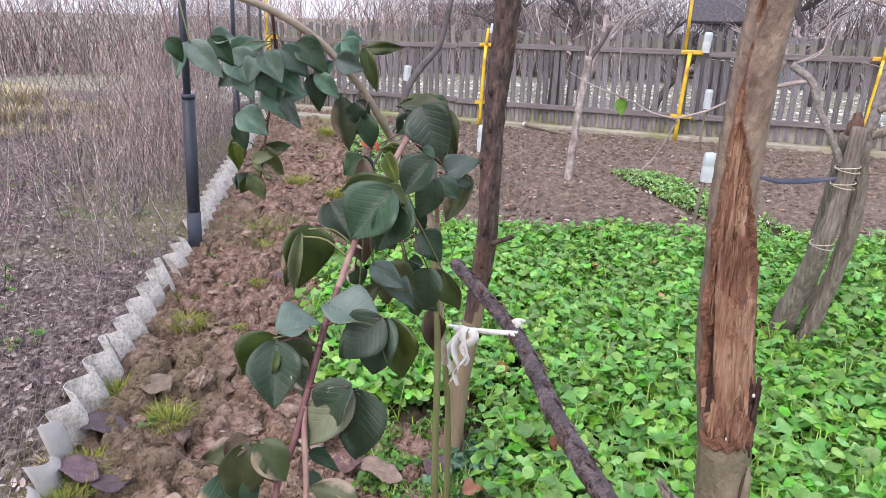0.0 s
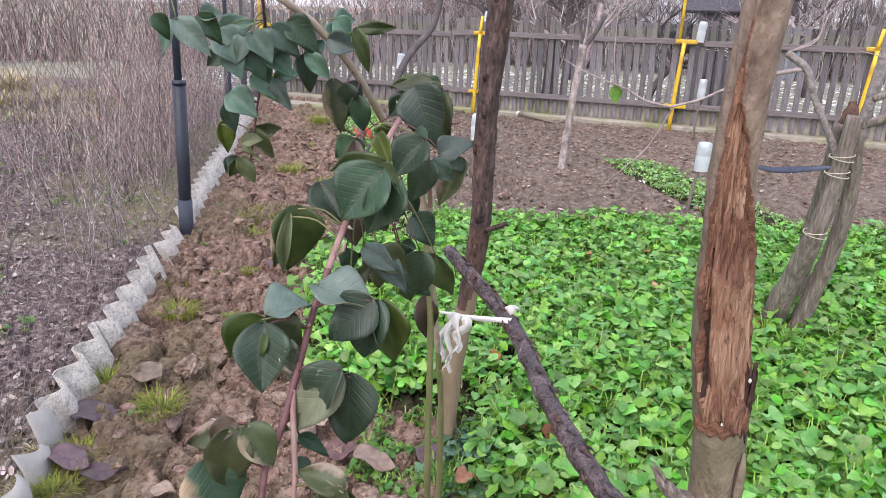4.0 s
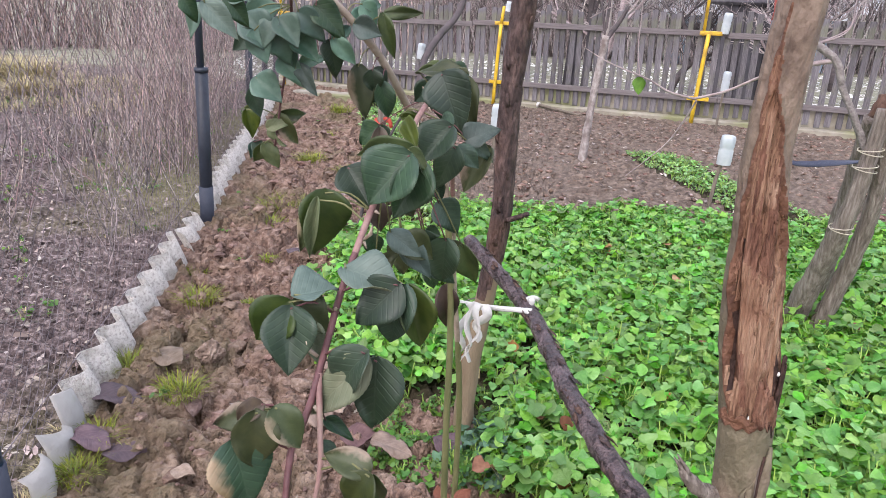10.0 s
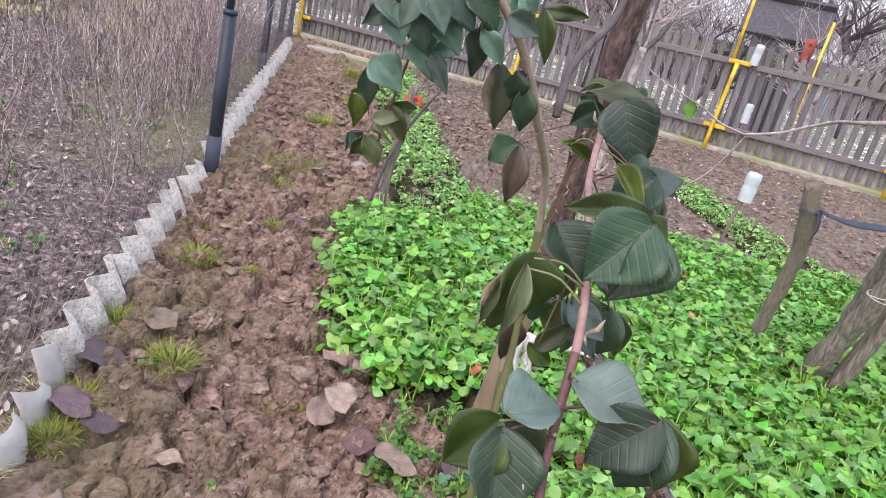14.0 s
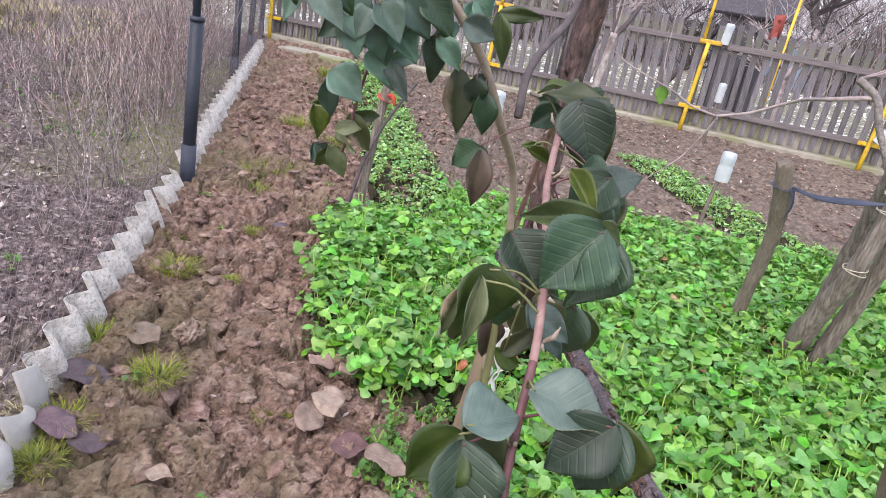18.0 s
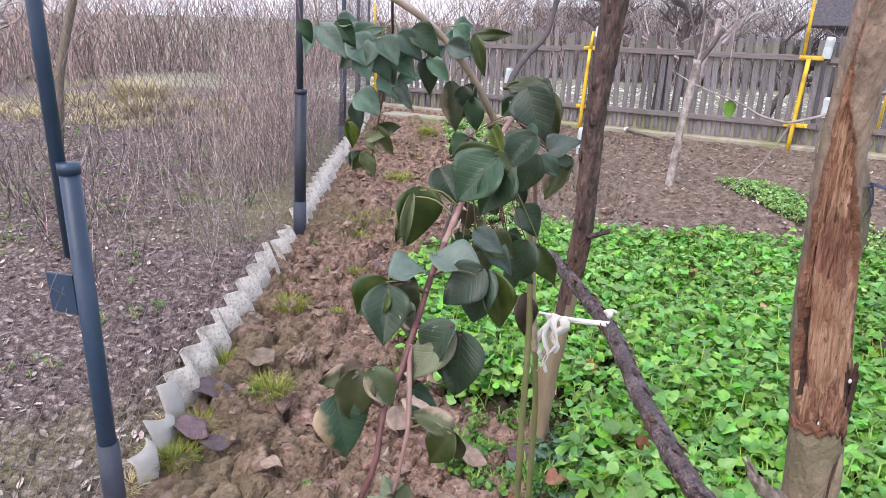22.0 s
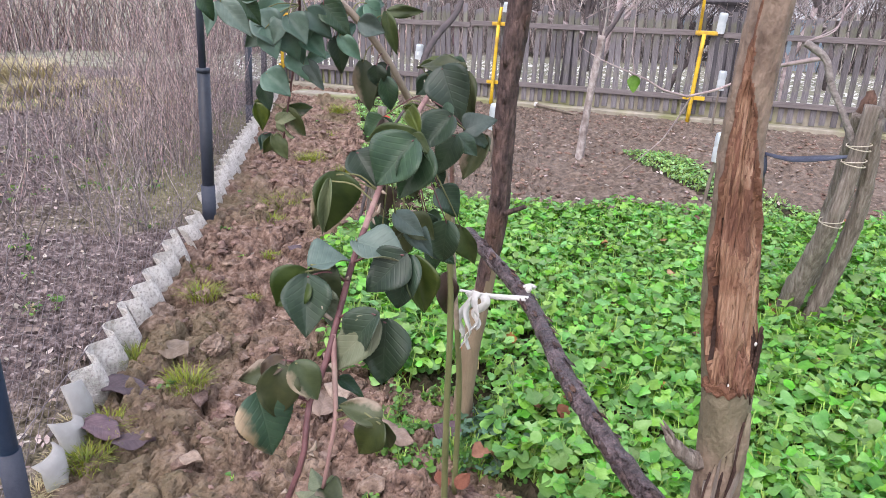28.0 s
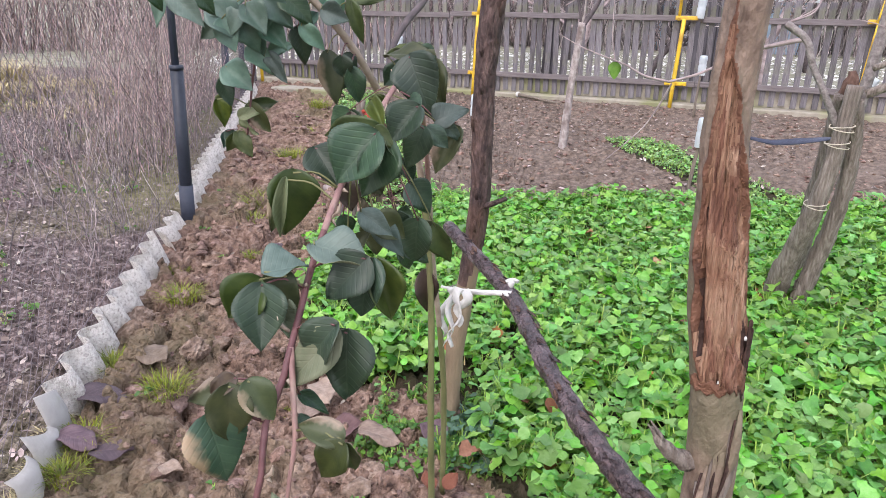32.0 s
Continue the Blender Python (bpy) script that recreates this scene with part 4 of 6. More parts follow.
        f += [(a, k + a, k + b, b) for a, b in zip(rim, rim[1:] + rim[:1])]
        part(nm, (v, f), mat, t, label)
    skin("bark_wedge", -0.10, 1.05, lambda u: 0.832 - 0.016 * u + 0.004 * math.sin(17 * u), lambda u: 0.884 - 0.040 * u + 0.003 * math.sin(29 * u), 0.0035, "red_wood", "torn wedge of reddish inner bark")
    skin("bark_lip", -1.25, 0.15, lambda u: 0.820 + 0.003 * math.sin(21 * u), lambda u: 0.834 + 0.005 * math.sin(13 * u), 0.0030, "wound_rim", "brown cut edge of bark under the wound")
    skin("dead_bark", 0.70, 1.20, lambda u: 0.800 + 0.02 * u, lambda u: 0.905 - 0.02 * u + 0.012 * math.sin(9 * u), 0.0015, "wound_dark", "dark curled flap of dead bark")
    skin("bark_sheet", 0.10, 1.35, lambda u: 0.690 + 0.05 * u, lambda u: 0.735 + 0.065 * u, 0.0040, "trunk_bark", "diagonal loose sheet of grey bark")
    skin("bark_sheet", 0.45, 1.45, lambda u: 0.640 + 0.05 * u, lambda u: 0.672 + 0.065 * u, 0.0050, "grey_wood", "diagonal loose sheet of grey bark")
    part("branch_stub", tube(stub, [0.013, 0.010, 0.0085, 0.005], 12, 0.5, 6, freq=90), "grey_wood", t, "broken grey branch stub")
    for s, e in (((0.48, 1.13, 1.6), (0.75, 1.2, 2.1)), ((0.48, 1.13, 1.72), (0.35, 1.2, 2.2))):
        p = smoothline([s, (np.array(s) + np.array(e)) / 2 + np.array([0.03, 0, 0]), e], 8) - base
        part("limb", tube(p, [0.022, 0.012], 8, 0.15), "trunk_bark", t)


def dark_trunk():
    t = thing("young_tree", (0.021, 2.147, -0.02), "slim leaning tree trunk with flaking dark bark", "tree")
    o = np.array(t.location)
    line = smoothline([(0.021, 2.147, -0.02), (0.048, 2.149, 0.32), (0.079, 2.152, 0.517), (0.099, 2.153, 0.685), (0.106, 2.153, 1.037), (0.122, 2.154, 1.232),
                       (0.13, 2.155, 1.35), (0.16, 2.16, 1.8), (0.15, 2.2, 2.2)], 120) - o
    v, f = tube(line, [0.030, 0.029, 0.028, 0.028, 0.029, 0.034, 0.036, 0.03, 0.02], 18, 0.22, 4, freq=26)
    zz = np.array([v[list(q)][:, 2].mean() for q in f]) + 0.05 * np.sin(np.arange(len(f)) * 0.7)
    part("trunk", (v, f), ["dark_bark", "smooth_bark"], t, "dark bark above, smooth tan bark near the soil", slots=(zz < 0.53).astype(int))
    twig = smoothline([(0.11, 2.14, 0.70), (0.135, 2.12, 0.715), (0.175, 2.11, 0.735)], 6) - o
    part("branch_stub", tube(twig, [0.008, 0.006], 7, 0.2), "dark_bark", t)
    for k in range(16):
        q = random.Random(k + 40)
        c = line[35 + 5 * k]
        a = q.uniform(-2.6, -0.5)
        p = [c + np.array([math.cos(a) * (0.03 + 0.002 * i), math.sin(a) * (0.03 + 0.002 * i), 0.012 * i]) for i in range(4)]
        part("bark_flake", strip(p, [0.006, 0.012, 0.010, 0.004], (math.cos(a), math.sin(a), 0), 0.001), "dark_bark", t)
    for s, e, m in (((0.14, 2.16, 1.45), (0.5, 2.4, 2.0), 0), ((0.15, 2.17, 1.6), (-0.25, 2.3, 2.1), 0)):
        p = smoothline([s, (np.array(s) + np.array(e)) / 2, e], 8) - o
        part("limb", tube(p, [0.016, 0.007], 7, 0.15), "dark_bark", t)
    loop = [np.array([0.055 + 0.036 * math.cos(a), 2.149 + 0.034 * math.sin(a), 0.45 + 0.004 * math.sin(2 * a)]) for a in np.linspace(0, 2 * math.pi, 22)]
    tagged(make("wire_loop", *tube(loop, 0.0016, 5), "wire"), "thin wire loop round a slim tree trunk", "wire")


def support_pole():
    a, b = np.array([0.030, 2.03, 0.677]), np.array([0.420, 1.10, 0.582])
    line = smoothline([a, (0.198, 1.732, 0.624), (0.287, 1.42, 0.603), (0.358, 1.22, 0.594), b, b + (b - a) * 0.07, b + (b - a) * 0.13], 90)
    v, f = tube(line, [0.0165, 0.0175, 0.0175, 0.0172, 0.0175, 0.019], 20, 0.32, 9, freq=32)
    p = thing("support_pole", (0.2, 1.6, 0), "dark wet bark-covered pole tied between two trees", "pole")
    o = np.array(p.location)
    part("pole_body", (v - o, f), "pole_bark", p)
    for k in range(46):
        q = random.Random(k + 90)
        c = line[4 + int(k * 1.75)] - o
        a2 = q.uniform(0.2, 3.0)
        out = np.array([math.cos(a2) * 0.93, -0.2, math.sin(a2)])
        s = [c + out * (0.017 + 0.0025 * i * q.uniform(0.3, 1.6)) + (b - a) * 0.012 * i for i in range(4)]
        part("bark_flake", strip(s, [0.004, 0.010, 0.009, 0.003], out, 0.0009), "dark_bark" if k % 3 else "pole_bark", p)
    part("twig_stub", tube(np.array([a + (b - a) * 0.66, a + (b - a) * 0.66 + np.array([-0.004, -0.01, -0.035])]) - o, [0.007, 0.004], 6), "pole_bark", p)
    for s0, tilt in ((0.985, 0.2), (1.07, -0.15)):
        loop = [a + (b - a) * (s0 + tilt * 0.05 * math.sin(q)) + 0.027 * np.array([0.94 * math.cos(q), 0.35 * math.cos(q), math.sin(q)]) for q in np.linspace(0, 2 * math.pi * 2.0, 40)]
        tagged(make("twine", *tube(np.array(loop) + np.linspace(0, 0.006, 40)[:, None], 0.0017, 5), "twine"), "pale twine wound round a dark pole", "twine", "twine bindings")


def white_tie():
    t = thing("ribbon", (0.13, 1.75, 0), "torn white cloth ribbon tied from a cane to the pole", "ribbon")
    o = np.array(t.location) - np.array([0.004, 0.077, -0.018])
    knot = np.array([0.195, 1.655, 0.66])
    p = smoothline([(0.035, 1.70, 0.635), (0.085, 1.70, 0.63), (0.135, 1.68, 0.637), knot + np.array([0, -0.02, -0.004])], 14) - o
    part("band", strip(p, [0.006, 0.006, 0.007, 0.005, 0.006, 0.007, 0.008, 0.008, 0.009, 0.010, 0.011, 0.012, 0.013, 0.014], (0, -1, 0.4), 0.001, 0.5), "white_ribbon", t)
    p2 = smoothline([(0.06, 1.71, 0.626), (0.12, 1.70, 0.622), (0.17, 1.69, 0.628)], 10) - o
    part("band", strip(p2, 0.005, (0, -1, 0.4), 0.001), "white_ribbon", t)
    wrap = [knot + np.array([0.021 * math.cos(q) * 0.93, 0.008 * math.cos(q) - 0.003, 0.021 * math.sin(q)]) for q in np.linspace(0.7, 2.2, 10)]
    part("wrap", strip(np.array(wrap) - o, 0.009, (0.3, -0.95, 0), 0.0012), "white_ribbon", t)
    v, f = boulder((0.008, 0.005, 0.010), 4)
    part("knot", (v + knot - o + np.array([0.0, -0.012, 0.016]), f), "white_ribbon", t)
    for k in range(4):
        q = random.Random(k + 3)
        x = 0.058 + 0.012 * k
        n = 16
        u = np.linspace(0, 1, n)
        drop = (0.13, 0.16, 0.15, 0.09)[k]
        c = np.stack([x - 0.022 * u + 0.010 * np.sin(u * 9 + k * 2), 1.697 + 0.008 * np.sin(u * 7 + k) - 0.003 * k, 0.634 - drop * u], 1) - o
        w = 0.022 * (0.75 + 0.45 * vnoise(u * 7 + 5 * k, u * 0 + 1, 3)) * np.clip(1.25 - u, 0.15, 1) ** 0.6
        part("rag", strip(c, w, (0.5 * math.sin(k * 2.2), -1, 0.1), 0.0007, 2.2 * math.sin(k * 1.9 + 0.5)), "white_ribbon", t, "frayed hanging scrap")


def old_forked_tree():
    t = thing("old_fruit_tree", (1.30, 3.14, -0.03), "old forked fruit tree with grey barkless leaning stems", "tree")
    o = np.array(t.location)

    near_shift = np.array([-0.055, -0.13, 0.01])

    def limb(nm, pts, radii, mat, sides=12, rough=0.22, seed=1, label=""):
        return part(nm, tube(smoothline([np.array(q) + (near_shift if q[0] > 1.15 and nm != "stem" else 0) for q in pts], 10 * len(pts)) - o, radii, sides, rough, seed), mat, t, label)
    limb("stem", [(1.315, 3.21, -0.03), (1.322, 3.10, 0.24), (1.338, 2.985, 0.52), (1.36, 2.965, 0.78), (1.372, 2.96, 0.95)], [0.052, 0.043, 0.036, 0.030, 0.027], "grey_wood", 18, 0.25, 2)
    limb("stem", [(1.395, 3.15, -0.03), (1.428, 3.10, 0.24), (1.445, 3.05, 0.48), (1.424, 3.0, 0.76), (1.392, 2.97, 0.90)], [0.040, 0.034, 0.031, 0.028, 0.022], "grey_wood", 16, 0.25, 5)
    limb("stem", [(1.47, 3.42, -0.03), (1.455, 3.31, 0.34), (1.43, 3.20, 0.70), (1.40, 3.12, 0.90)], [0.046, 0.040, 0.036, 0.026], "grey_wood", 16, 0.22, 8, "dull brown stem leaning in behind")
    arm = limb("limb", [(1.405, 3.12, 0.79), (1.35, 3.14, 0.90), (1.30, 3.17, 1.00), (1.265, 3.19, 1.09), (1.20, 3.22, 1.14)], [0.014, 0.012, 0.012, 0.013, 0.014], "lichen_bark", 10, 0.18, 3, "pale lichen-grey limb")
    limb("limb", [(1.265, 3.19, 1.09), (1.17, 3.25, 1.06), (1.08, 3.5, 0.985), (0.98, 3.56, 0.92), (0.862, 3.61, 0.875)], [0.010, 0.007, 0.007, 0.006, 0.006], "twig_grey", 7, 0.1)
    limb("twig", [(0.862, 3.61, 0.875), (0.75, 3.63, 0.90), (0.671, 3.64, 0.941), (0.55, 3.655, 0.985), (0.46, 3.665, 1.02), (0.356, 3.67, 1.075)], [0.006, 0.004, 0.002], "twig_grey", 5, 0)
    limb("twig", [(0.882, 3.65, 0.863), (0.85, 3.70, 0.76), (0.80, 3.72, 0.66), (0.72, 3.73, 0.57), (0.62, 3.74, 0.47)], [0.005, 0.002], "twig_grey", 5, 0)
    limb("twig", [(0.62, 3.65, 0.955), (0.60, 3.66, 1.06), (0.595, 3.66, 1.2), (0.59, 3.66, 1.4)], [0.003, 0.0015], "twig_grey", 5, 0)
    limb("stem", [(1.42, 3.02, 0.75), (1.44, 3.04, 0.92), (1.465, 3.06, 1.10), (1.485, 3.07, 1.30), (1.51, 3.07, 1.6)], [0.022, 0.020, 0.021, 0.022, 0.016], "lichen_bark", 12, 0.2, 6)
    limb("limb", [(1.47, 3.10, 0.91), (1.56, 3.06, 0.96), (1.66, 3.02, 1.02), (1.8, 3.0, 1.07)], [0.017, 0.015, 0.012], "grey_wood", 9, 0.15)
    limb("limb", [(1.475, 3.10, 1.0), (1.6, 3.08, 1.05), (1.75, 3.05, 1.04), (1.9, 3.05, 1.1)], [0.012, 0.010, 0.007], "grey_wood", 8, 0.15)
    limb("stub", [(1.42, 3.15, 0.90), (1.435, 3.145, 0.955), (1.43, 3.15, 0.985)], [0.020, 0.026, 0.012], "dark_bark", 10, 0.4, 9, "dark knotted broken top")
    rnd = random.Random(12)
    for k in range(9):
        base = np.array(rnd.choice([(1.20, 3.22, 1.14), (1.66, 3.02, 1.02), (1.535, 3.2, 1.3), (1.78, 3.0, 1.06)]))
        d = np.array([rnd.uniform(-0.5, 0.5), rnd.uniform(-0.1, 0.35), rnd.uniform(0.1, 0.5)])
        d = d * 0.6
        limb("twig", [base, base + d * 0.35 + np.array([0.03, 0, rnd.uniform(-0.05, 0.05)]), base + d * 0.7 + np.array([-0.02, 0, rnd.uniform(-0.04, 0.04)]), base + d], [0.0035, 0.0012], "twig_grey", 4, 0)
    lf = part("leaf", (bramble_leaf(0.3, 0.0, 3)[0] * 0.085, bramble_leaf(0.3, 0.0, 3)[1]), "weed_leaf", t, "last yellow-green leaf on a twig")
    lf.matrix_local = Matrix.Translation(np.array((0.62, 3.66, 0.955)) - o) @ Euler((radians(-100), 0, 0)).to_matrix().to_4x4()
    for s0 in (0.50, 0.74, 0.80):
        c = np.array([np.interp(s0, [0.24, 0.52, 0.78], [1.335, 1.350, 1.372]), np.interp(s0, [0.24, 0.52, 0.78], [3.10, 2.985, 2.965]), s0])
        loop = [c + np.array([0.040 * math.cos(q) - 0.015, 0.045 * math.sin(q), 0.012 * math.cos(q * 0.5)]) for q in np.linspace(0, 4 * math.pi, 44)]
        tagged(make("rope", *tube(loop, 0.0020, 6), "twine"), "pale rope wound round the old leaning tree", "rope", "rope windings")


def leaning_stake():
    t = thing("wooden_stake", (1.145, 3.42, -0.03), "grey weathered wooden stake standing in the green manure", "stake")
    o = np.array(t.location)
    p = smoothline([(1.145, 3.42, -0.03), (1.148, 3.36, 0.27), (1.138, 3.305, 0.52), (1.085, 3.245, 0.71), (1.058, 3.23, 0.80)], 40) - o
    part("stake_body", tube(p, [0.030, 0.028, 0.030, 0.034, 0.030], 12, 0.25, 3), "stake_wood", t)
    part("knot_stub", tube(np.array([p[33], p[33] + np.array([-0.03, -0.01, 0.012])]), [0.012, 0.008], 7, 0.2), "stake_wood", t)
    s = thing("strap", (1.2, 3.1, 0), "dark blue plastic strap tied from the stake to the tree", "strap")
    o = np.array(s.location)
    loop = [np.array([1.085 + 0.037 * math.cos(q), 3.245 + 0.037 * math.sin(q), 0.705 + 0.01 * math.sin(q)]) for q in np.linspace(0, 2 * math.pi, 18)]
    part("loop", strip(np.array(loop) - o, 0.018, (0, 0, 1), 0.001, 0), "blue_strap", s)
    p = smoothline([(1.112, 3.215, 0.71), (1.18, 3.15, 0.705), (1.27, 3.06, 0.73), (1.355, 2.96, 0.765)], 16) - o
    part("band", strip(p, [0.012, 0.014, 0.016, 0.018, 0.022, 0.026, 0.028, 0.03, 0.032, 0.032, 0.03, 0.028, 0.025, 0.02, 0.018, 0.016], (0, -1, 0.6), 0.0012, 0.6), "blue_strap", s)
    p = smoothline([(1.118, 3.215, 0.70), (1.13, 3.21, 0.64), (1.115, 3.205, 0.58)], 10) - o
    part("tail", strip(p, [0.016, 0.016, 0.015, 0.014, 0.014, 0.012, 0.01, 0.01, 0.008, 0.004], (0, -1, 0), 0.001, 0.8), "blue_strap", s)


def red_tied_stake():
    t = thing("wooden_stake", (-0.736, 4.0, -0.03), "grey wooden stake with a red strip tied at its top", "stake")
    o = np.array(t.location)
    part("stake_body", tube(smoothline([(-0.74, 4.0, -0.03), (-0.70, 4.0, 0.35), (-0.655, 4.0, 0.70)], 24) - o, [0.024, 0.025, 0.024], 10, 0.2, 7), "grey_wood", t)
    part("red_strip", strip(np.array([np.array([-0.664 + 0.029 * math.cos(q), 4.0 + 0.029 * math.sin(q), 0.62 + 0.02 * math.sin(q * 0.7)]) for q in np.linspace(0, 9, 26)]) - o, 0.022, (0, 0, 1), 0.001), "red_strip", t, "faded red cloth strip")
    part("red_tail", strip(smoothline([(-0.645, 3.97, 0.64), (-0.62, 3.96, 0.65), (-0.60, 3.96, 0.60)], 8) - o, 0.02, (0, -1, 0), 0.001, 0.7), "red_strip", t, "faded red cloth tail")
    s = thing("dead_vine", (-0.774, 3.94, 0), "thin dark dead vine leaning across the stake", "vine")
    part("stem_body", tube(smoothline([(-0.79, 3.94, 0.0), (-0.70, 3.95, 0.36), (-0.63, 3.965, 0.52), (-0.50, 3.97, 0.74)], 16) - np.array(s.location), [0.009, 0.010, 0.007], 7, 0.2), "twig_dark", s)


def whitewashed_tree():
    t = thing("whitewashed_tree", (0.563, 6.18, -0.03), "young fruit tree with a whitewashed trunk", "tree")
    o = np.array(t.location)
    part("trunk", tube(smoothline([(0.563, 6.18, -0.03), (0.60, 6.18, 0.5), (0.655, 6.175, 1.03)], 30) - o, [0.036, 0.030, 0.030], 12, 0.2, 3), "whitewash", t)
    for k, (e, r) in enumerate((((0.635, 6.17, 1.5), 0.016), ((0.80, 6.17, 1.25), 0.022), ((0.45, 6.3, 1.6), 0.012), ((0.60, 6.3, 2.0), 0.012))):
        p = smoothline([(0.655, 6.175, 1.0), (0.5 * (0.655 + e[0]) + 0.02, 6.18, 0.45 * 1.0 + 0.55 * e[2]), e], 10) - o
        part("limb", tube(p, [r, r * 0.6], 7, 0.15), "twig_dark" if k else "whitewash", t)
    rnd = random.Random(3)
    for k in range(8):
        b = np.array([rnd.uniform(0.5, 0.75), 6.2, rnd.uniform(1.15, 1.6)])
        e = b + np.array([rnd.uniform(-0.5, 0.5), rnd.uniform(-0.2, 0.2), rnd.uniform(0.05, 0.4)])
        part("twig", tube(smoothline([b, (b + e) / 2 + np.array([0, 0, 0.03]), e], 6) - o, [0.005, 0.002], 4), "twig_grey", t)


# ---- leaves ----
def bramble_leaf(droop=0.35, fold=0.25, seed=0, width=0.70, pleat=0.008):
    """A serrated, pleated leaflet of unit length along y, top side up, with an underside of its own."""
    q = random.Random(seed)
    nu, nv = 39, 9
    v, f, slots = [], [], []
    for k in range(nu):
        u = k / (nu - 1)
        half = width / 2 * (math.sin(math.pi * (0.02 + 0.98 * u) ** 0.80) ** 0.86) * (1 - 0.18 * u ** 2) if 0 < k < nu - 1 else 0.004
        half *= 1 + 0.035 * (k % 2) + 0.04 * math.sin(u * 7 + seed * 2.1)
        for j in range(nv):
            w = 2 * j / (nv - 1) - 1
            x = w * half * (1 - 0.12 * fold)
            z = fold * abs(w) * half * 0.9 - droop * u * u * 0.55 + 0.07 * math.sin(5 * u + 2.5 * w + seed) * (0.3 + u) * abs(w) + 0.05 * math.sin(9 * u + seed) * w * abs(w)
            z += pleat * math.sin(2 * math.pi * (u * 7.0 - abs(w) * 1.6)) * min(1, abs(w) * 3)
            z -= 0.012 * (1 - min(1, abs(w) * 5))
            y = u * (1 - 0.12 * droop)
            v.append((x, y, z))
    n = len(v)
    v += [(x, y, z - 0.009) for x, y, z in v]
    for k in range(nu - 1):
        for j in range(nv - 1):
            a = k * nv + j
            f.append((a, a + 1, a + nv + 1, a + nv))
            slots.append(0)
            f.append((n + a, n + a + nv, n + a + nv + 1, n + a + 1))
            slots.append(1)
    for k in range(nu - 1):
        a, b = k * nv, k * nv + nv - 1
        f += [(a, a + nv, n + a + nv, n + a), (b + nv, b, n + b, n + b + nv)]
        slots += [1, 1]
    return np.array(v), f, slots


BLADES = []
for pair in (("bramble_top", "bramble_under"), ("bramble_olive", "bramble_under"), ("bramble_red", "bramble_under"), ("bramble_under", "bramble_top"), ("bramble_edged", "bramble_under"), ("bramble_faded", "bramble_under"), ("bramble_sheen", "bramble_under"), ("bramble_pale_sheen", "bramble_under")):
    row = []
    for k, (droop, fold, width) in enumerate(((0.35, 0.3, 0.66), (0.65, 0.5, 0.70), (0.25, 0.8, 0.78), (1.0, 0.4, 0.66))):
        lv, lf, ls = bramble_leaf(droop, fold, k, width, 0.0035)
        ob = make("leaflet", lv, lf, list(pair), slots=ls)
        row.append(ob.data)
        bpy.data.objects.remove(ob)
    BLADES.append(row)

# base and tip of each leaflet, its width to its length, and its kind
FRONT_LEAVES = [
    (0.034, 0.875, 1.050, 0.087, 0.860, 1.050, 0.47, 10),
    (-0.001, 0.850, 1.032, 0.031, 0.870, 1.037, 0.55, 10),
    (-0.001, 0.850, 1.029, -0.027, 0.835, 0.998, 0.85, 1),
    (-0.000, 0.845, 1.027, 0.007, 0.815, 0.983, 0.72, 0),
    (-0.000, 0.855, 1.030, 0.028, 0.850, 1.002, 0.85, 1),
    (0.003, 0.860, 1.007, 0.024, 0.845, 0.976, 0.50, 3),
    (0.086, 0.860, 1.048, 0.051, 0.850, 1.013, 0.82, 0),
    (0.089, 0.865, 1.045, 0.074, 0.850, 0.995, 0.68, 0),
    (0.090, 0.875, 1.041, 0.103, 0.870, 0.986, 0.48, 1),
    (0.073, 0.810, 1.013, 0.030, 0.800, 0.971, 0.58, 0),
    (0.072, 0.815, 1.004, 0.022, 0.805, 0.953, 0.50, 3),
    (0.069, 0.835, 0.995, 0.047, 0.830, 0.945, 0.52, 0),
]
LOW_LEAVES = [
    (0.077, 0.820, 1.003, 0.074, 0.810, 0.943, 0.78, 0),
    (0.084, 0.770, 0.936, 0.050, 0.770, 0.951, 0.66, 5),
    (0.086, 0.765, 0.939, 0.062, 0.750, 0.910, 0.72, 1),
    (0.086, 0.770, 0.935, 0.091, 0.765, 0.901, 0.50, 1),
    (0.029, 0.830, 0.934, 0.059, 0.830, 0.921, 0.42, 0),
    (0.030, 0.820, 0.920, 0.045, 0.820, 0.906, 0.60, 0),
    (0.004, 0.775, 0.981, -0.021, 0.770, 0.966, 0.62, 2),
    (-0.003, 0.785, 0.970, -0.042, 0.780, 0.951, 0.50, 5),
    (-0.001, 0.770, 0.979, 0.003, 0.755, 0.933, 0.72, 1),
    (0.011, 0.775, 0.980, 0.034, 0.765, 0.952, 0.74, 5),
    (-0.019, 0.765, 0.954, 0.007, 0.745, 0.906, 0.84, 4),
    (-0.025, 0.780, 0.939, -0.038, 0.770, 0.891, 0.45, 2),
]
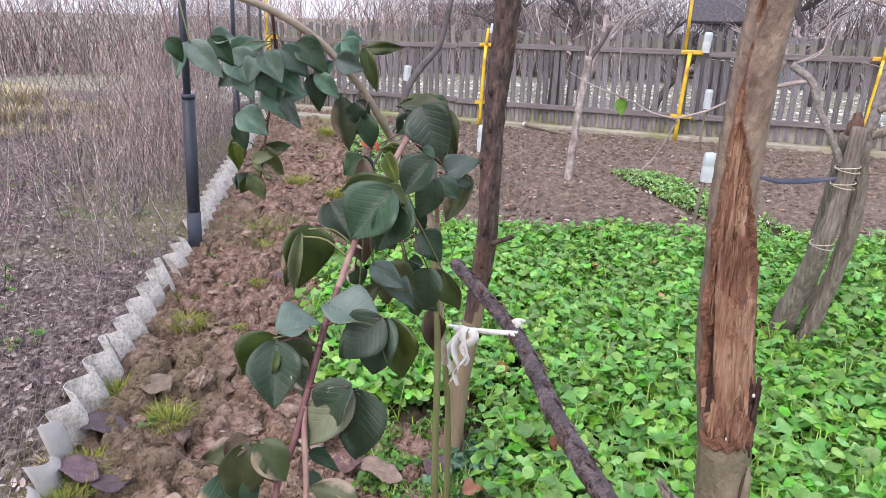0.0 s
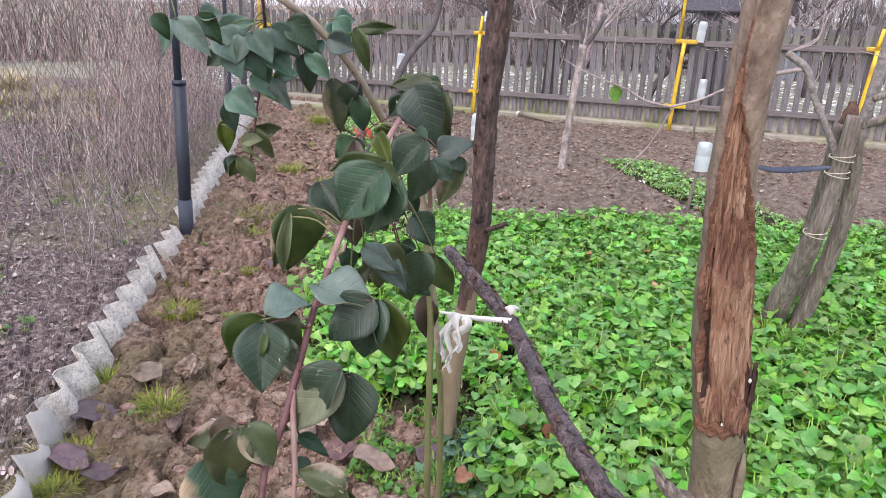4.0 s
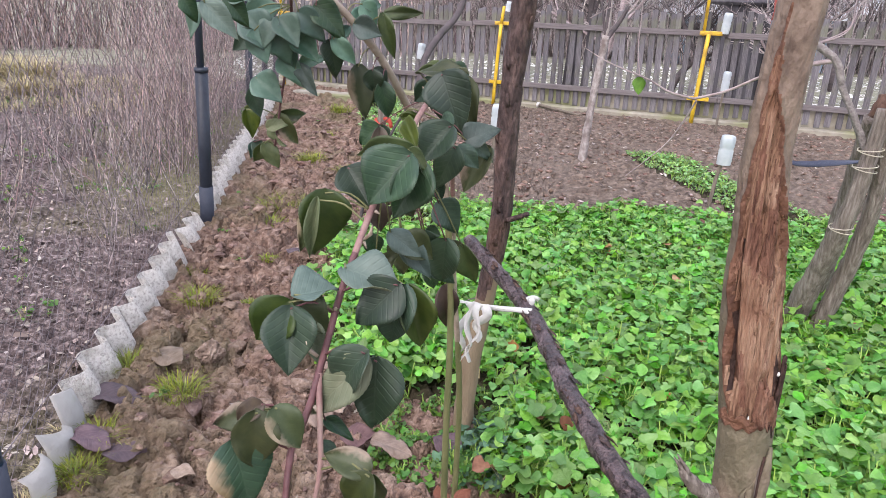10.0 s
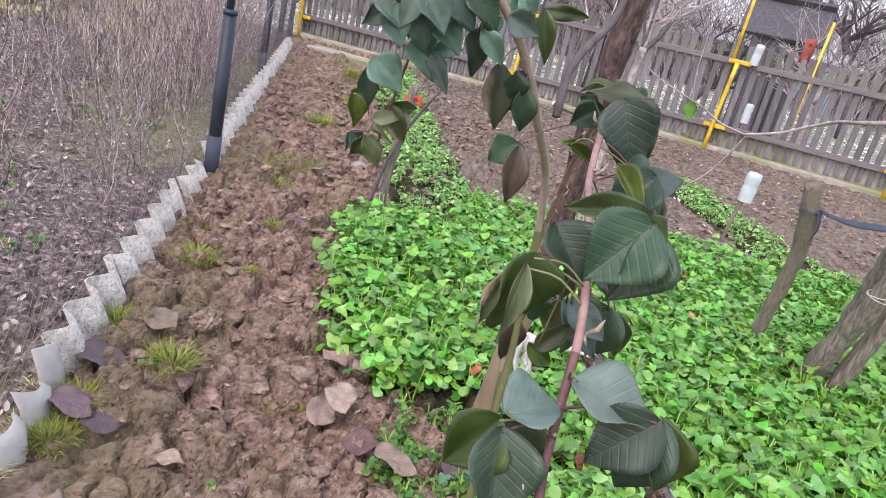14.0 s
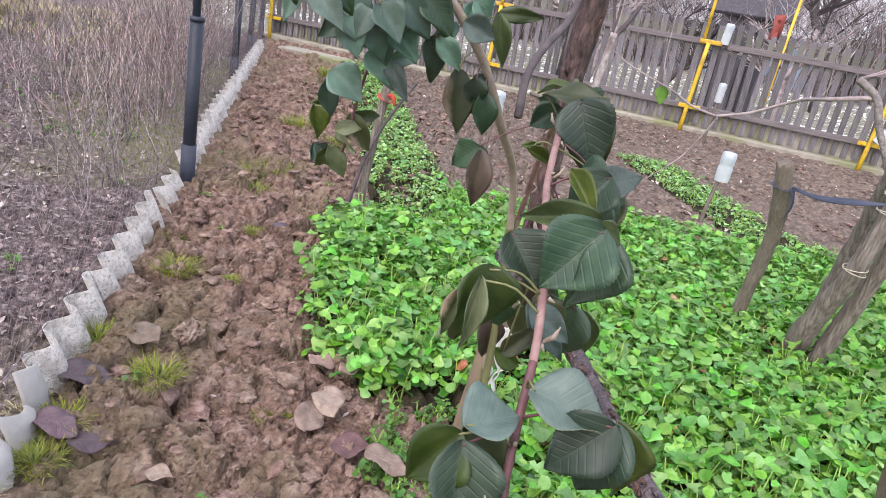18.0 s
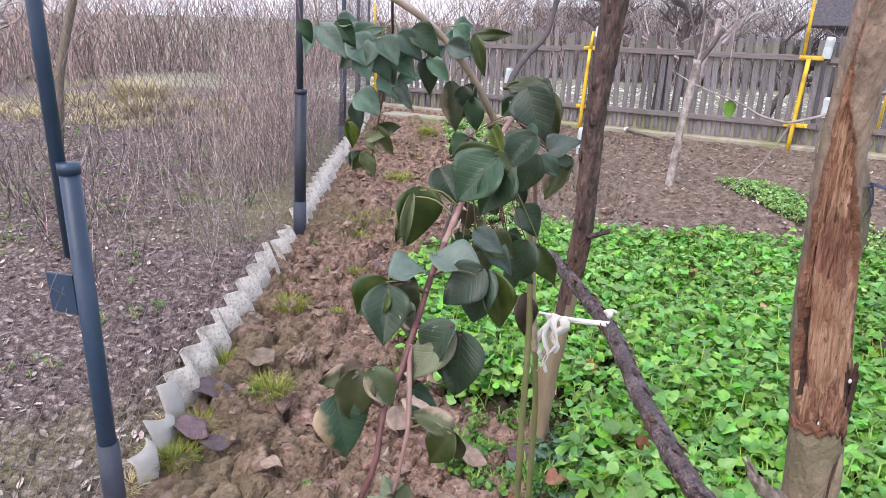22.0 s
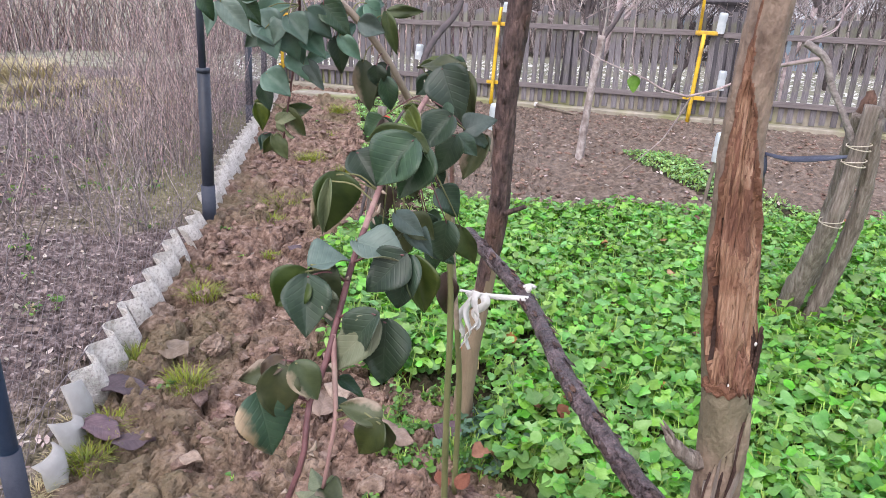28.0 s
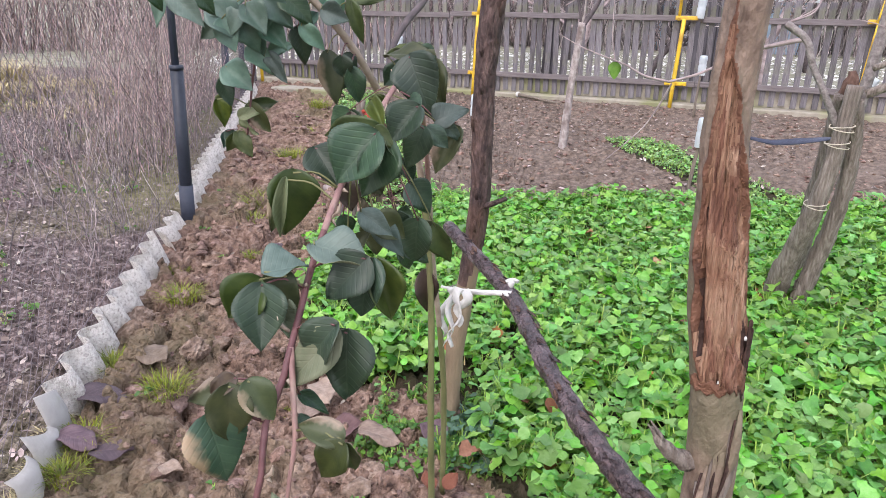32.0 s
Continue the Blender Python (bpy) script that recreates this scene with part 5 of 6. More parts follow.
OLIVE_LEAVES = [
    (-0.003, 0.950, 1.095, -0.001, 0.930, 1.031, 0.74, 1),
    (-0.007, 0.940, 1.090, -0.012, 0.925, 1.037, 0.22, 3),
    (-0.015, 0.955, 1.082, -0.026, 0.945, 1.032, 0.40, 5),
    (0.007, 0.985, 1.108, 0.035, 0.965, 1.077, 0.80, 0),
    (0.072, 0.975, 1.127, 0.035, 0.955, 1.084, 0.86, 0),
    (0.071, 1.000, 1.125, 0.013, 1.000, 1.118, 0.34, 1),
    (0.082, 0.985, 1.118, 0.058, 0.965, 1.067, 0.62, 0),
    (0.067, 0.980, 1.129, 0.087, 0.970, 1.115, 0.60, 1),
    (0.026, 1.020, 1.064, 0.038, 1.020, 1.032, 0.75, 2),
    (0.038, 1.030, 1.031, 0.074, 1.020, 1.010, 0.62, 6),
    (0.043, 1.070, 1.013, 0.083, 1.070, 0.990, 0.78, 1),
    (0.014, 1.050, 1.020, 0.023, 1.050, 0.988, 0.70, 0),
]
MIDDLE_LEAVES = [
    (0.090, 1.120, 1.129, 0.058, 1.100, 1.093, 0.80, 0),
    (0.093, 1.140, 1.102, 0.071, 1.120, 1.054, 0.64, 0),
    (0.095, 1.200, 1.096, 0.133, 1.200, 1.121, 0.80, 6),
    (0.098, 1.220, 1.092, 0.132, 1.210, 1.076, 0.58, 0),
    (0.125, 1.240, 1.084, 0.093, 1.220, 1.029, 0.55, 5),
    (0.058, 1.240, 1.174, 0.085, 1.200, 1.112, 0.80, 0),
    (0.020, 1.270, 1.167, 0.086, 1.250, 1.184, 0.32, 11),
    (0.046, 1.290, 1.153, 0.014, 1.290, 1.129, 0.70, 0),
    (0.088, 1.270, 1.167, 0.098, 1.260, 1.098, 0.40, 1),
    (0.071, 1.150, 1.032, 0.103, 1.140, 0.998, 0.82, 0),
    (0.088, 1.120, 0.997, 0.079, 1.110, 0.940, 0.80, 0),
    (0.102, 1.160, 0.977, 0.117, 1.150, 0.917, 0.52, 1),
]
BACK_LEAVES = [
    (0.039, 1.080, 1.011, 0.080, 1.060, 0.971, 0.48, 6),
    (-0.038, 1.310, 1.091, -0.067, 1.310, 1.061, 0.95, 0),
    (-0.082, 1.360, 1.168, -0.067, 1.350, 1.091, 0.52, 5),
    (-0.058, 1.350, 1.162, -0.054, 1.350, 1.127, 0.90, 0),
    (-0.047, 1.360, 1.145, -0.034, 1.360, 1.089, 0.55, 0),
    (0.063, 1.150, 1.061, 0.079, 1.150, 1.031, 0.60, 0),
    (0.060, 1.000, 1.078, 0.069, 1.000, 1.058, 0.70, 1),
    (0.063, 1.140, 0.957, 0.104, 1.140, 0.934, 0.60, 0),
    (0.022, 1.030, 0.983, 0.049, 1.030, 1.011, 0.50, 1),
    (0.108, 1.250, 1.077, 0.125, 1.250, 1.048, 0.60, 1),
    (0.061, 1.120, 1.004, 0.073, 1.120, 0.973, 0.70, 0),
    (0.013, 1.200, 1.123, 0.045, 1.200, 1.108, 0.35, 1),
]
UPPER_LEAVES = [
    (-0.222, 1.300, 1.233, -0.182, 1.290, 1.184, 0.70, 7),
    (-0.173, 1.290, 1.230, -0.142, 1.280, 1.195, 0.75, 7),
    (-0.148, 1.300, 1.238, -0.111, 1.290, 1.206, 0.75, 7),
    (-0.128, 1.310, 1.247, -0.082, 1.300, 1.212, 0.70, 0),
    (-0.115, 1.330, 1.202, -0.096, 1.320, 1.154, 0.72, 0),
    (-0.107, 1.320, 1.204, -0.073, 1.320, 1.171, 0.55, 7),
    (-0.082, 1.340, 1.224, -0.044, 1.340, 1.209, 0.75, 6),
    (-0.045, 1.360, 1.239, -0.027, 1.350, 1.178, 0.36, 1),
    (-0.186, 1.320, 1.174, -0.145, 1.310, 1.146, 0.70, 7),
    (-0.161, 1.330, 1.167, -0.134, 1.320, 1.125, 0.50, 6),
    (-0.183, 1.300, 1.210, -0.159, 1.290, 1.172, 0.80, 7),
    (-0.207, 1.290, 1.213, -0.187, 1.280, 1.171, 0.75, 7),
]
ARCH_LEAVES = [
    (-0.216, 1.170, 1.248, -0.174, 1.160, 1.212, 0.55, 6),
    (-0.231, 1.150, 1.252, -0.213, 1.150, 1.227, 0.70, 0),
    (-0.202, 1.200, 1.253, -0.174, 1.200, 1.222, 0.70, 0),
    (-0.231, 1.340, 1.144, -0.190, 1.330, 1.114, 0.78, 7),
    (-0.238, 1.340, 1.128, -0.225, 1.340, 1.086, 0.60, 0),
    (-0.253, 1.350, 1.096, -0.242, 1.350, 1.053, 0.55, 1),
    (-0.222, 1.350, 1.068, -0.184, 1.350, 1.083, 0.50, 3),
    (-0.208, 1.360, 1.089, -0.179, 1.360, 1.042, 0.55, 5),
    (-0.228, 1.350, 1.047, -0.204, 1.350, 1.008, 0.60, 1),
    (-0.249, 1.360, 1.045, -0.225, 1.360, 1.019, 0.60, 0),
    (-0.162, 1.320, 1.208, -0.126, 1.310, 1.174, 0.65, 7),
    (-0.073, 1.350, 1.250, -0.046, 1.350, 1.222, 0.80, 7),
]


def bramble():
    b = thing("bramble", (0.03, 1.85, 0), "bramble with arching thorny canes and dark drooping leaves", "shrub")
    o = np.array(b.location)
    near_line = smoothline([(0.04, 1.84, -0.02), (0.045, 1.80, 0.35), (0.03, 1.70, 0.72), (0.040, 1.52, 1.0), (0.046, 1.39, 1.11), (0.046, 1.27, 1.14), (0.036, 1.12, 1.107), (0.038, 0.97, 1.079), (0.036, 0.905, 1.05), (0.032, 0.875, 1.026), (0.03, 0.85, 1.002), (0.03, 0.82, 0.983), (0.026, 0.8, 0.957), (0.02, 0.78, 0.938), (0.022, 0.76, 0.908),
                            (0.004, 0.75, 0.85), (-0.02, 0.745, 0.76), (-0.08, 0.74, 0.62), (-0.15, 0.73, 0.47)], 130)
    side_line = smoothline([(0.03, 0.82, 0.983), (0.038, 0.795, 0.944), (0.041, 0.785, 0.925), (0.038, 0.775, 0.895), (0.032, 0.772, 0.86)], 18)
    far_line = smoothline([(0.030, 1.70, -0.02), (0.036, 1.63, 0.35), (0.034, 1.61, 0.75), (0.012, 1.55, 1.0), (-0.018, 1.44, 1.09), (-0.057, 1.375, 1.183), (-0.101, 1.331, 1.245), (-0.16, 1.266, 1.292),
                           (-0.22, 1.206, 1.312), (-0.302, 1.135, 1.317), (-0.42, 1.06, 1.33)], 90)
    hang_line = smoothline([(-0.15, 1.28, 1.285), (-0.18, 1.36, 1.21), (-0.20, 1.36, 1.11), (-0.212, 1.356, 1.04)], 14)
    dead_line = smoothline([(0.0, 1.40, 1.115), (0.003, 1.43, 1.17), (0.02, 1.46, 1.205), (0.045, 1.50, 1.24), (0.058, 1.52, 1.30), (0.10, 1.56, 1.45)], 24)
    part("dead_cane", tube(dead_line - o, [0.0055, 0.0055, 0.004, 0.003], 8, 0.2, 5), "twig_dark", b, "dead dark cane")
    lines = {}
    for nm, ln, r, mat in (("main_cane", near_line, [0.0080, 0.0070, 0.0048, 0.0036, 0.0027, 0.0020], ("cane_green", "cane_pale", "cane", "cane_dark")),
                           ("side_shoot", side_line, [0.0026, 0.0017], ("cane", "cane", "cane", "cane")),
                           ("upper_cane", far_line, [0.0085, 0.007, 0.006, 0.004], ("cane_green", "cane_green", "cane_pale", "cane_pale")),
                           ("hanging_twig", hang_line, [0.0025, 0.0015], ("cane_dark",) * 4)):
        v, f = tube(ln - o, r, 10, 0.08, 3)
        n = len(ln) - 1
        sl = [min(3, int(4 * (k // 10) / n * 1.0)) if nm != "main_cane" else (0 if k // 10 < 0.22 * n else 1 if k // 10 < 0.40 * n else 2 if k // 10 < 0.72 * n else 3) for k in range(len(f))]
        lines[nm] = part(nm, (v, f), list(mat), b, "pinkish thorny bramble cane" if nm == "main_cane" else "", slots=sl)
    rnd = random.Random(5)
    allpts = np.concatenate([near_line[30:], side_line, far_line[35:], hang_line])
    # thorns and node scales
    for k in range(44):
        c = near_line[38 + 2 * k] if 38 + 2 * k < 126 else near_line[-4]
        a = rnd.uniform(0, 6.28)
        d = np.array([math.cos(a), -0.3, math.sin(a)])
        part("thorn", tube(np.array([c + d * 0.004, c + d * 0.009 + np.array([0, 0, -0.002])]) - o, [0.0022, 0.0004], 5), "cane_pale", lines["main_cane"]).matrix_parent_inverse = Matrix()
    for k in range(12):
        c = near_line[50 + 6 * k]
        sgn = 1 if k % 2 else -1
        part("bud", tube(np.array([c + np.array([sgn * 0.004, -0.003, 0.0]), c + np.array([sgn * 0.010, -0.005, 0.006]), c + np.array([sgn * 0.012, -0.006, 0.014])]) - o, [0.0014, 0.0020, 0.0005], 6), "cane_pale", lines["main_cane"])
    # leaflets with their stalks
    eye = np.array([0.16, 0.38, 1.255])
    words = {1: "olive-green leaflet", 2: "reddish fading leaflet", 3: "pale underside of a turned leaflet", 4: "dark leaflet with a pale brown margin", 5: "faded olive leaflet with a tan edge"}

    def hang(at, d, n, length, ratio, kind, nm="leaflet"):
        e = np.cross(d, n)
        leaf = new(nm, BLADES[kind][rnd.randrange(4)])
        leaf.parent = b
        m = Matrix(((e[0], d[0], n[0], 0), (e[1], d[1], n[1], 0), (e[2], d[2], n[2], 0), (0, 0, 0, 1)))
        leaf.matrix_local = Matrix.Translation(at - o) @ m @ Matrix.Diagonal((length * ratio / 0.68, length, length * 0.9, 1))
        if kind in words:
            leaf["label"] = words[kind]

    for table in (FRONT_LEAVES, LOW_LEAVES, OLIVE_LEAVES, MIDDLE_LEAVES, BACK_LEAVES, UPPER_LEAVES, ARCH_LEAVES):
        for x, y, z, tx, ty, tz, ratio, kind in table:
            at, tip = np.array([x, y, z]), np.array([tx, ty, tz])
            d = tip - at
            length = np.linalg.norm(d) * 1.06
            d /= np.linalg.norm(d)
            toward = eye - at
            toward /= np.linalg.norm(toward)
            n = np.array([0, 0, 0.9]) + toward * 0.35 if kind >= 10 else toward * 0.85 + np.array([0, 0, 0.3]) + np.array([rnd.gauss(0, 0.16), rnd.gauss(0, 0.1), rnd.gauss(0, 0.16)])
            n -= d * (n @ d)
            n /= np.linalg.norm(n)
            # kind 10 lies flat and gets the pale blade with painted sky reflection
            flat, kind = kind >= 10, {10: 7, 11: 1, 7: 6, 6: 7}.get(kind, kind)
            hang(at, d, n, length, ratio * (1.7 if flat else 1.0), kind)
            root = allpts[np.argmin(np.linalg.norm(allpts - at, axis=1))]
            if 0.006 < np.linalg.norm(root - at) < 0.16:
                p = smoothline([root, (root + at) / 2 + np.array([0, 0, 0.006]), at + d * length * 0.06 + n * 0.001], 7)
                part("leaf_stalk", tube(p - o, [0.0011, 0.0008], 5), "cane_dark" if kind in (0, 2, 4) else "cane_green", b)
            if table in (MIDDLE_LEAVES, BACK_LEAVES, OLIVE_LEAVES) and kind in (0, 1, 6) and rnd.random() < 0.8:
                q = radians(rnd.uniform(35, 75)) * rnd.choice((-1, 1))
                d2 = d * math.cos(q) + np.cross(d, n) * math.sin(q) - toward * rnd.uniform(0.1, 0.5)
                d2 /= np.linalg.norm(d2)
                n2 = n + np.array([rnd.gauss(0, 0.3), rnd.gauss(0, 0.2), rnd.gauss(0, 0.3)])
                n2 -= d2 * (n2 @ d2)
                n2 /= np.linalg.norm(n2)
                hang(at - toward * 0.025, d2, n2, length * rnd.uniform(0.7, 1.0), ratio, 0 if kind == 6 else kind)
            if table in (UPPER_LEAVES, ARCH_LEAVES) and rnd.random() < 0.75:
                q = radians(rnd.uniform(45, 85)) * rnd.choice((-1, 1))
                d2 = d * math.cos(q) + np.cross(d, n) * math.sin(q) - toward * rnd.uniform(-0.1, 0.4)
                d2 /= np.linalg.norm(d2)
                n2 = n + np.array([rnd.gauss(0, 0.3), rnd.gauss(0, 0.2), rnd.gauss(0, 0.3)])
                n2 -= d2 * (n2 @ d2)
                n2 /= np.linalg.norm(n2)
                # companion leaflets mostly take the blade with the sheen in its colour
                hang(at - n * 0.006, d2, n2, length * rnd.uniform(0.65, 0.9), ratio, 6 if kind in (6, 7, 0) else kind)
    # young curled leaves at the tip of the side shoot
    tip = side_line[-1]
    for k in range(6):
        a = k * 1.05
        d = np.array([math.cos(a), math.sin(a) * 0.6, -0.5 + 0.3 * (k % 3)])
        d /= np.linalg.norm(d)
        n = np.cross(d, (0.2, 0.9, 0.1))
        n /= np.linalg.norm(n)
        e = np.cross(d, n)
        leaf = new("young_leaflet", BLADES[(1, 3, 5, 1, 2, 5)[k]][2])
        leaf.parent = b
        leaf.matrix_local = Matrix.Translation(tip - o) @ Matrix(((e[0], d[0], n[0], 0), (e[1], d[1], n[1], 0), (e[2], d[2], n[2], 0), (0, 0, 0, 1))) @ Matrix.Scale(0.018 + 0.003 * k, 4)
    # wilted leaves hanging behind the canes
    for a, z, ratio in (((0.024, 1.62, 0.724), (0.039, 1.60, 0.605), 0.44), ((0.028, 1.64, 0.72), (0.018, 1.63, 0.64), 0.35), ((-0.035, 1.30, 1.09), (-0.03, 1.29, 1.01), 0.4)):
        d = np.array(z) - np.array(a)
        length = np.linalg.norm(d)
        n = np.array([0.25, -1, 0.15]) - d / length * (np.array([0.25, -1, 0.15]) @ d / length)
        hang(np.array(a), d / length, n / np.linalg.norm(n), length, ratio, 2, "wilted_leaflet")


wounded_trunk()
dark_trunk()
support_pole()
white_tie()
old_forked_tree()
leaning_stake()
red_tied_stake()
whitewashed_tree()
bramble()


# ---- the green field ----
def leaf_cloud(spots, sizes, leaves, tall, blade, seed):
    """Rosettes of stalked leaves, round seed leaves and lobed true leaves mixed. Vertices, quads and a slot for each quad (0 blade, 1 stalk)."""
    rs = np.random.RandomState(seed)
    count = leaves + rs.randint(-1, 2, len(spots))
    root, s = np.repeat(spots, count, 0), np.repeat(sizes, count)
    n = len(root)
    a = rs.uniform(0, 6.283, n)
    d = np.stack([np.cos(a), np.sin(a), 0 * a], 1)
    h, out = tall * s * rs.uniform(0.4, 1.12, n), tall * s * rs.uniform(0.12, 0.62, n)
    top = root + d * out[:, None] + np.array([0, 0, 1.0]) * h[:, None]
    round_leaf = rs.uniform(0, 1, n) < 0.42
    length = blade * s * rs.uniform(0.6, 1.3, n) * np.where(round_leaf, 0.82, 1.2)
    pitch, roll, cup = rs.uniform(-0.6, 0.45, n), rs.uniform(-0.55, 0.55, n), rs.uniform(-0.2, 0.55, n)
    fwd = d * np.cos(pitch)[:, None] + np.array([0, 0, 1.0]) * np.sin(pitch)[:, None]
    side = np.stack([-np.sin(a), np.cos(a), 0 * a], 1)
    upv = np.cross(fwd, side)
    side, upv = side * np.cos(roll)[:, None] + upv * np.sin(roll)[:, None], upv * np.cos(roll)[:, None] - side * np.sin(roll)[:, None]
    u = np.linspace(0, 1, 7)
    disc = np.array([0.08, 0.38, 0.53, 0.58, 0.57, 0.46, 0.22])
    lobed = np.array([0.05, 0.20, 0.17, 0.40, 0.47, 0.42, 0.16])
    prof = np.where(round_leaf[:, None], disc, lobed)
    jag = np.where(round_leaf, 0.14, 0.42)[:, None]
    half = [prof * length[:, None] * (1 + jag * rs.uniform(-1, 1, (n, 7))) for k in (0, 1)]
    wave = length[:, None] * 0.05 * np.sin(u[None] * 9 + rs.uniform(0, 6, (n, 1)))
    mid = top[:, None] + fwd[:, None] * (u[None] * length[:, None])[..., None] - np.array([0, 0, 1.0]) * (rs.uniform(0.05, 0.35, (n, 1)) * length[:, None] * u[None] ** 2)[..., None]
    edge = [mid + sg * side[:, None] * hf[..., None] + upv[:, None] * (cup[:, None] * hf + sg * wave)[..., None] for sg, hf in ((1, half[0]), (-1, half[1]))]
    w = side * (0.0015 * (0.6 + s))[:, None]
    bend = (root + top) / 2 - d * (out * 0.2)[:, None]
    stalk = np.stack([root - w, root + w, bend - w, bend + w, top - w * 0.7, top + w * 0.7], 1)
    v = np.concatenate([np.stack([edge[0], mid, edge[1]], 2).reshape(n, 21, 3), stalk], 1).reshape(-1, 3)
    one = [(3 * q + k, 3 * q + k + 1, 3 * q + k + 4, 3 * q + k + 3) for q in range(6) for k in (0, 1)] + [(21, 22, 24, 23), (23, 24, 26, 25)]
    faces = (np.array(one)[None] + 27 * np.arange(n)[:, None, None]).reshape(-1, 4)
    return v, faces, np.tile([0] * 12 + [1] * 2, n)


def scatter(count, x0, x1, y0, y1, keep, seed):
    rs = np.random.RandomState(seed)
    x, y = rs.uniform(x0, x1, count), rs.uniform(y0, y1, count)
    ok = keep(x, y)
    x, y = x[ok], y[ok]
    return np.stack([x, y, height(x, y)], 1)


def greenery(name, spots, leaves, tall, blade, seed, mats, label, category="plants"):
    rs = np.random.RandomState(seed + 1)
    sizes = rs.uniform(0.65, 1.2, len(spots)) * (0.75 + 0.5 * fbm(spots[:, 0] * 1.7, spots[:, 1] * 1.7, 6))
    v, f, s = leaf_cloud(spots, sizes, leaves, tall, blade, seed)
    tagged(make(name, v, f, mats, slots=s, smooth=True), label, category, kind="stuff")


near_zone = lambda x, y: in_field(x, y) & ((y > 1.9) | (x - 0.25 > 0.35 * (1.9 - y))) & ~((np.hypot(x - 1.30, y - 3.15) < 0.10)) & (np.hypot((x - 0.13) / 0.17, (y - 1.57) / 0.19) > 1) & ~((np.hypot(x - 0.0, y - 2.28) < 0.16))
greenery("mustard_field", scatter(7600, -1, 2.6, 0.9, 4.9, near_zone, 1), 9, 0.100, 0.037, 2, ["mustard_leaf", "mustard_stem"], "dense bright green mustard seedlings covering the bed")
greenery("mustard_field", scatter(1500, 0.4, 2.6, 0.22, 0.9, in_field, 17), 6, 0.095, 0.04, 18, ["mustard_leaf", "mustard_stem"], "dense bright green mustard seedlings covering the bed")
greenery("mustard_field", scatter(5200, 2.6, 6.0, 0.22, 5.3, in_field, 3), 5, 0.10, 0.052, 4, ["mustard_leaf", "mustard_stem"], "dense bright green mustard seedlings covering the bed")
greenery("withered_leaves", scatter(230, -0.2, 2.6, 1.0, 4.9, near_zone, 21), 2, 0.088, 0.042, 22, ["withered_leaf", "straw"], "scattered rust-brown withered leaves among the seedlings")
greenery("mustard_strip", scatter(9000, -2.6, 2.2, 4.0, 9.2, lambda x, y: in_strips(x, y), 5), 6, 0.05, 0.024, 6, ["strip_leaf", "mustard_stem"], "low strip of green seedlings between bare soil")
greenery("chickweed", scatter(2600, -0.5, 0.75, 1.0, 2.35, lambda x, y: (x > -0.30 + 0.25 * np.maximum(0, 1.9 - y) + 0.1 * vnoise(x * 5, y * 5, 3)) & (x < field_edge(y) + 0.30) & (fbm(x * 5, y * 5, 44) > 0.40) & (np.hypot((x - 0.13) / 0.17, (y - 1.57) / 0.19) > 0.9), 7), 6, 0.035, 0.016, 8,
         ["weed_leaf", "mustard_stem"], "low patch of small chickweed on bare soil")
greenery("blue_green_herb", scatter(60, -0.02, 0.22, 1.9, 2.2, lambda x, y: np.hypot((x - 0.10) / 0.12, (y - 2.05) / 0.13) < 1, 9), 6, 0.06, 0.028, 10, ["blue_leaf", "mustard_stem"], "small blue-green herb beside the bramble stems")
greenery("path_weeds", scatter(420, -2.5, -0.1, 1.2, 8, lambda x, y: (chain_side(x, y) > 0.15) & (chain_side(x, y) < 1.1) & (fbm(x * 4, y * 4, 61) > 0.60), 11), 5, 0.02, 0.016, 12, ["weed_leaf", "mustard_stem"], "tiny weeds sprouting on the path")
greenery("litter_weeds", scatter(2600, -6.5, -1.0, 1.0, 9, lambda x, y: (chain_side(x, y) < -0.2) & (fbm(x * 1.6, y * 1.6, 71) > 0.52), 13), 5, 0.03, 0.020, 14, ["weed_leaf", "straw"], "sparse low weeds among the leaf litter")


# ---- tufts, stones, fallen leaves ----
def blades(count, spread, tall, seed, wide=0.0022, droop=0.6):
    rs = np.random.RandomState(seed)
    shapes = []
    for k in range(count):
        a, r = rs.uniform(0, 6.283), spread * rs.uniform(0, 0.6) ** 0.7
        base = np.array([math.cos(a) * r, math.sin(a) * r, -0.004])
        b = a + rs.uniform(-0.9, 0.9)
        h, reach = tall * rs.uniform(0.5, 1.1), tall * droop * rs.uniform(0.2, 1.2)
        u = np.linspace(0, 1, 5)[:, None]
        p = base + np.array([math.cos(b), math.sin(b), 0]) * reach * u**1.7 + np.array([0, 0, h]) * (u - 0.35 * u**2.5)
        w = np.array([-math.sin(b), math.cos(b), 0]) * wide * (1 - u**2 * 0.95)
        v = np.stack([p - w, p + w], 1).reshape(-1, 3)
        shapes.append((v, [(2 * q, 2 * q + 1, 2 * q + 3, 2 * q + 2) for q in range(4)]))
    return join(shapes)


def grass_tuft(x, y, size, seed, mat="grass", label="small yellow-green grass tuft on the cloddy path"):
    v, f = blades(int(70 + 700 * size), size * 0.6, size * 0.42, seed, 0.0017, 1.0)
    ob = make("grass_tuft", v, f, mat)
    ob.location = (x, y, ground_at(x, y) - 0.003)
    tagged(ob, label, "grass", "grass tufts")


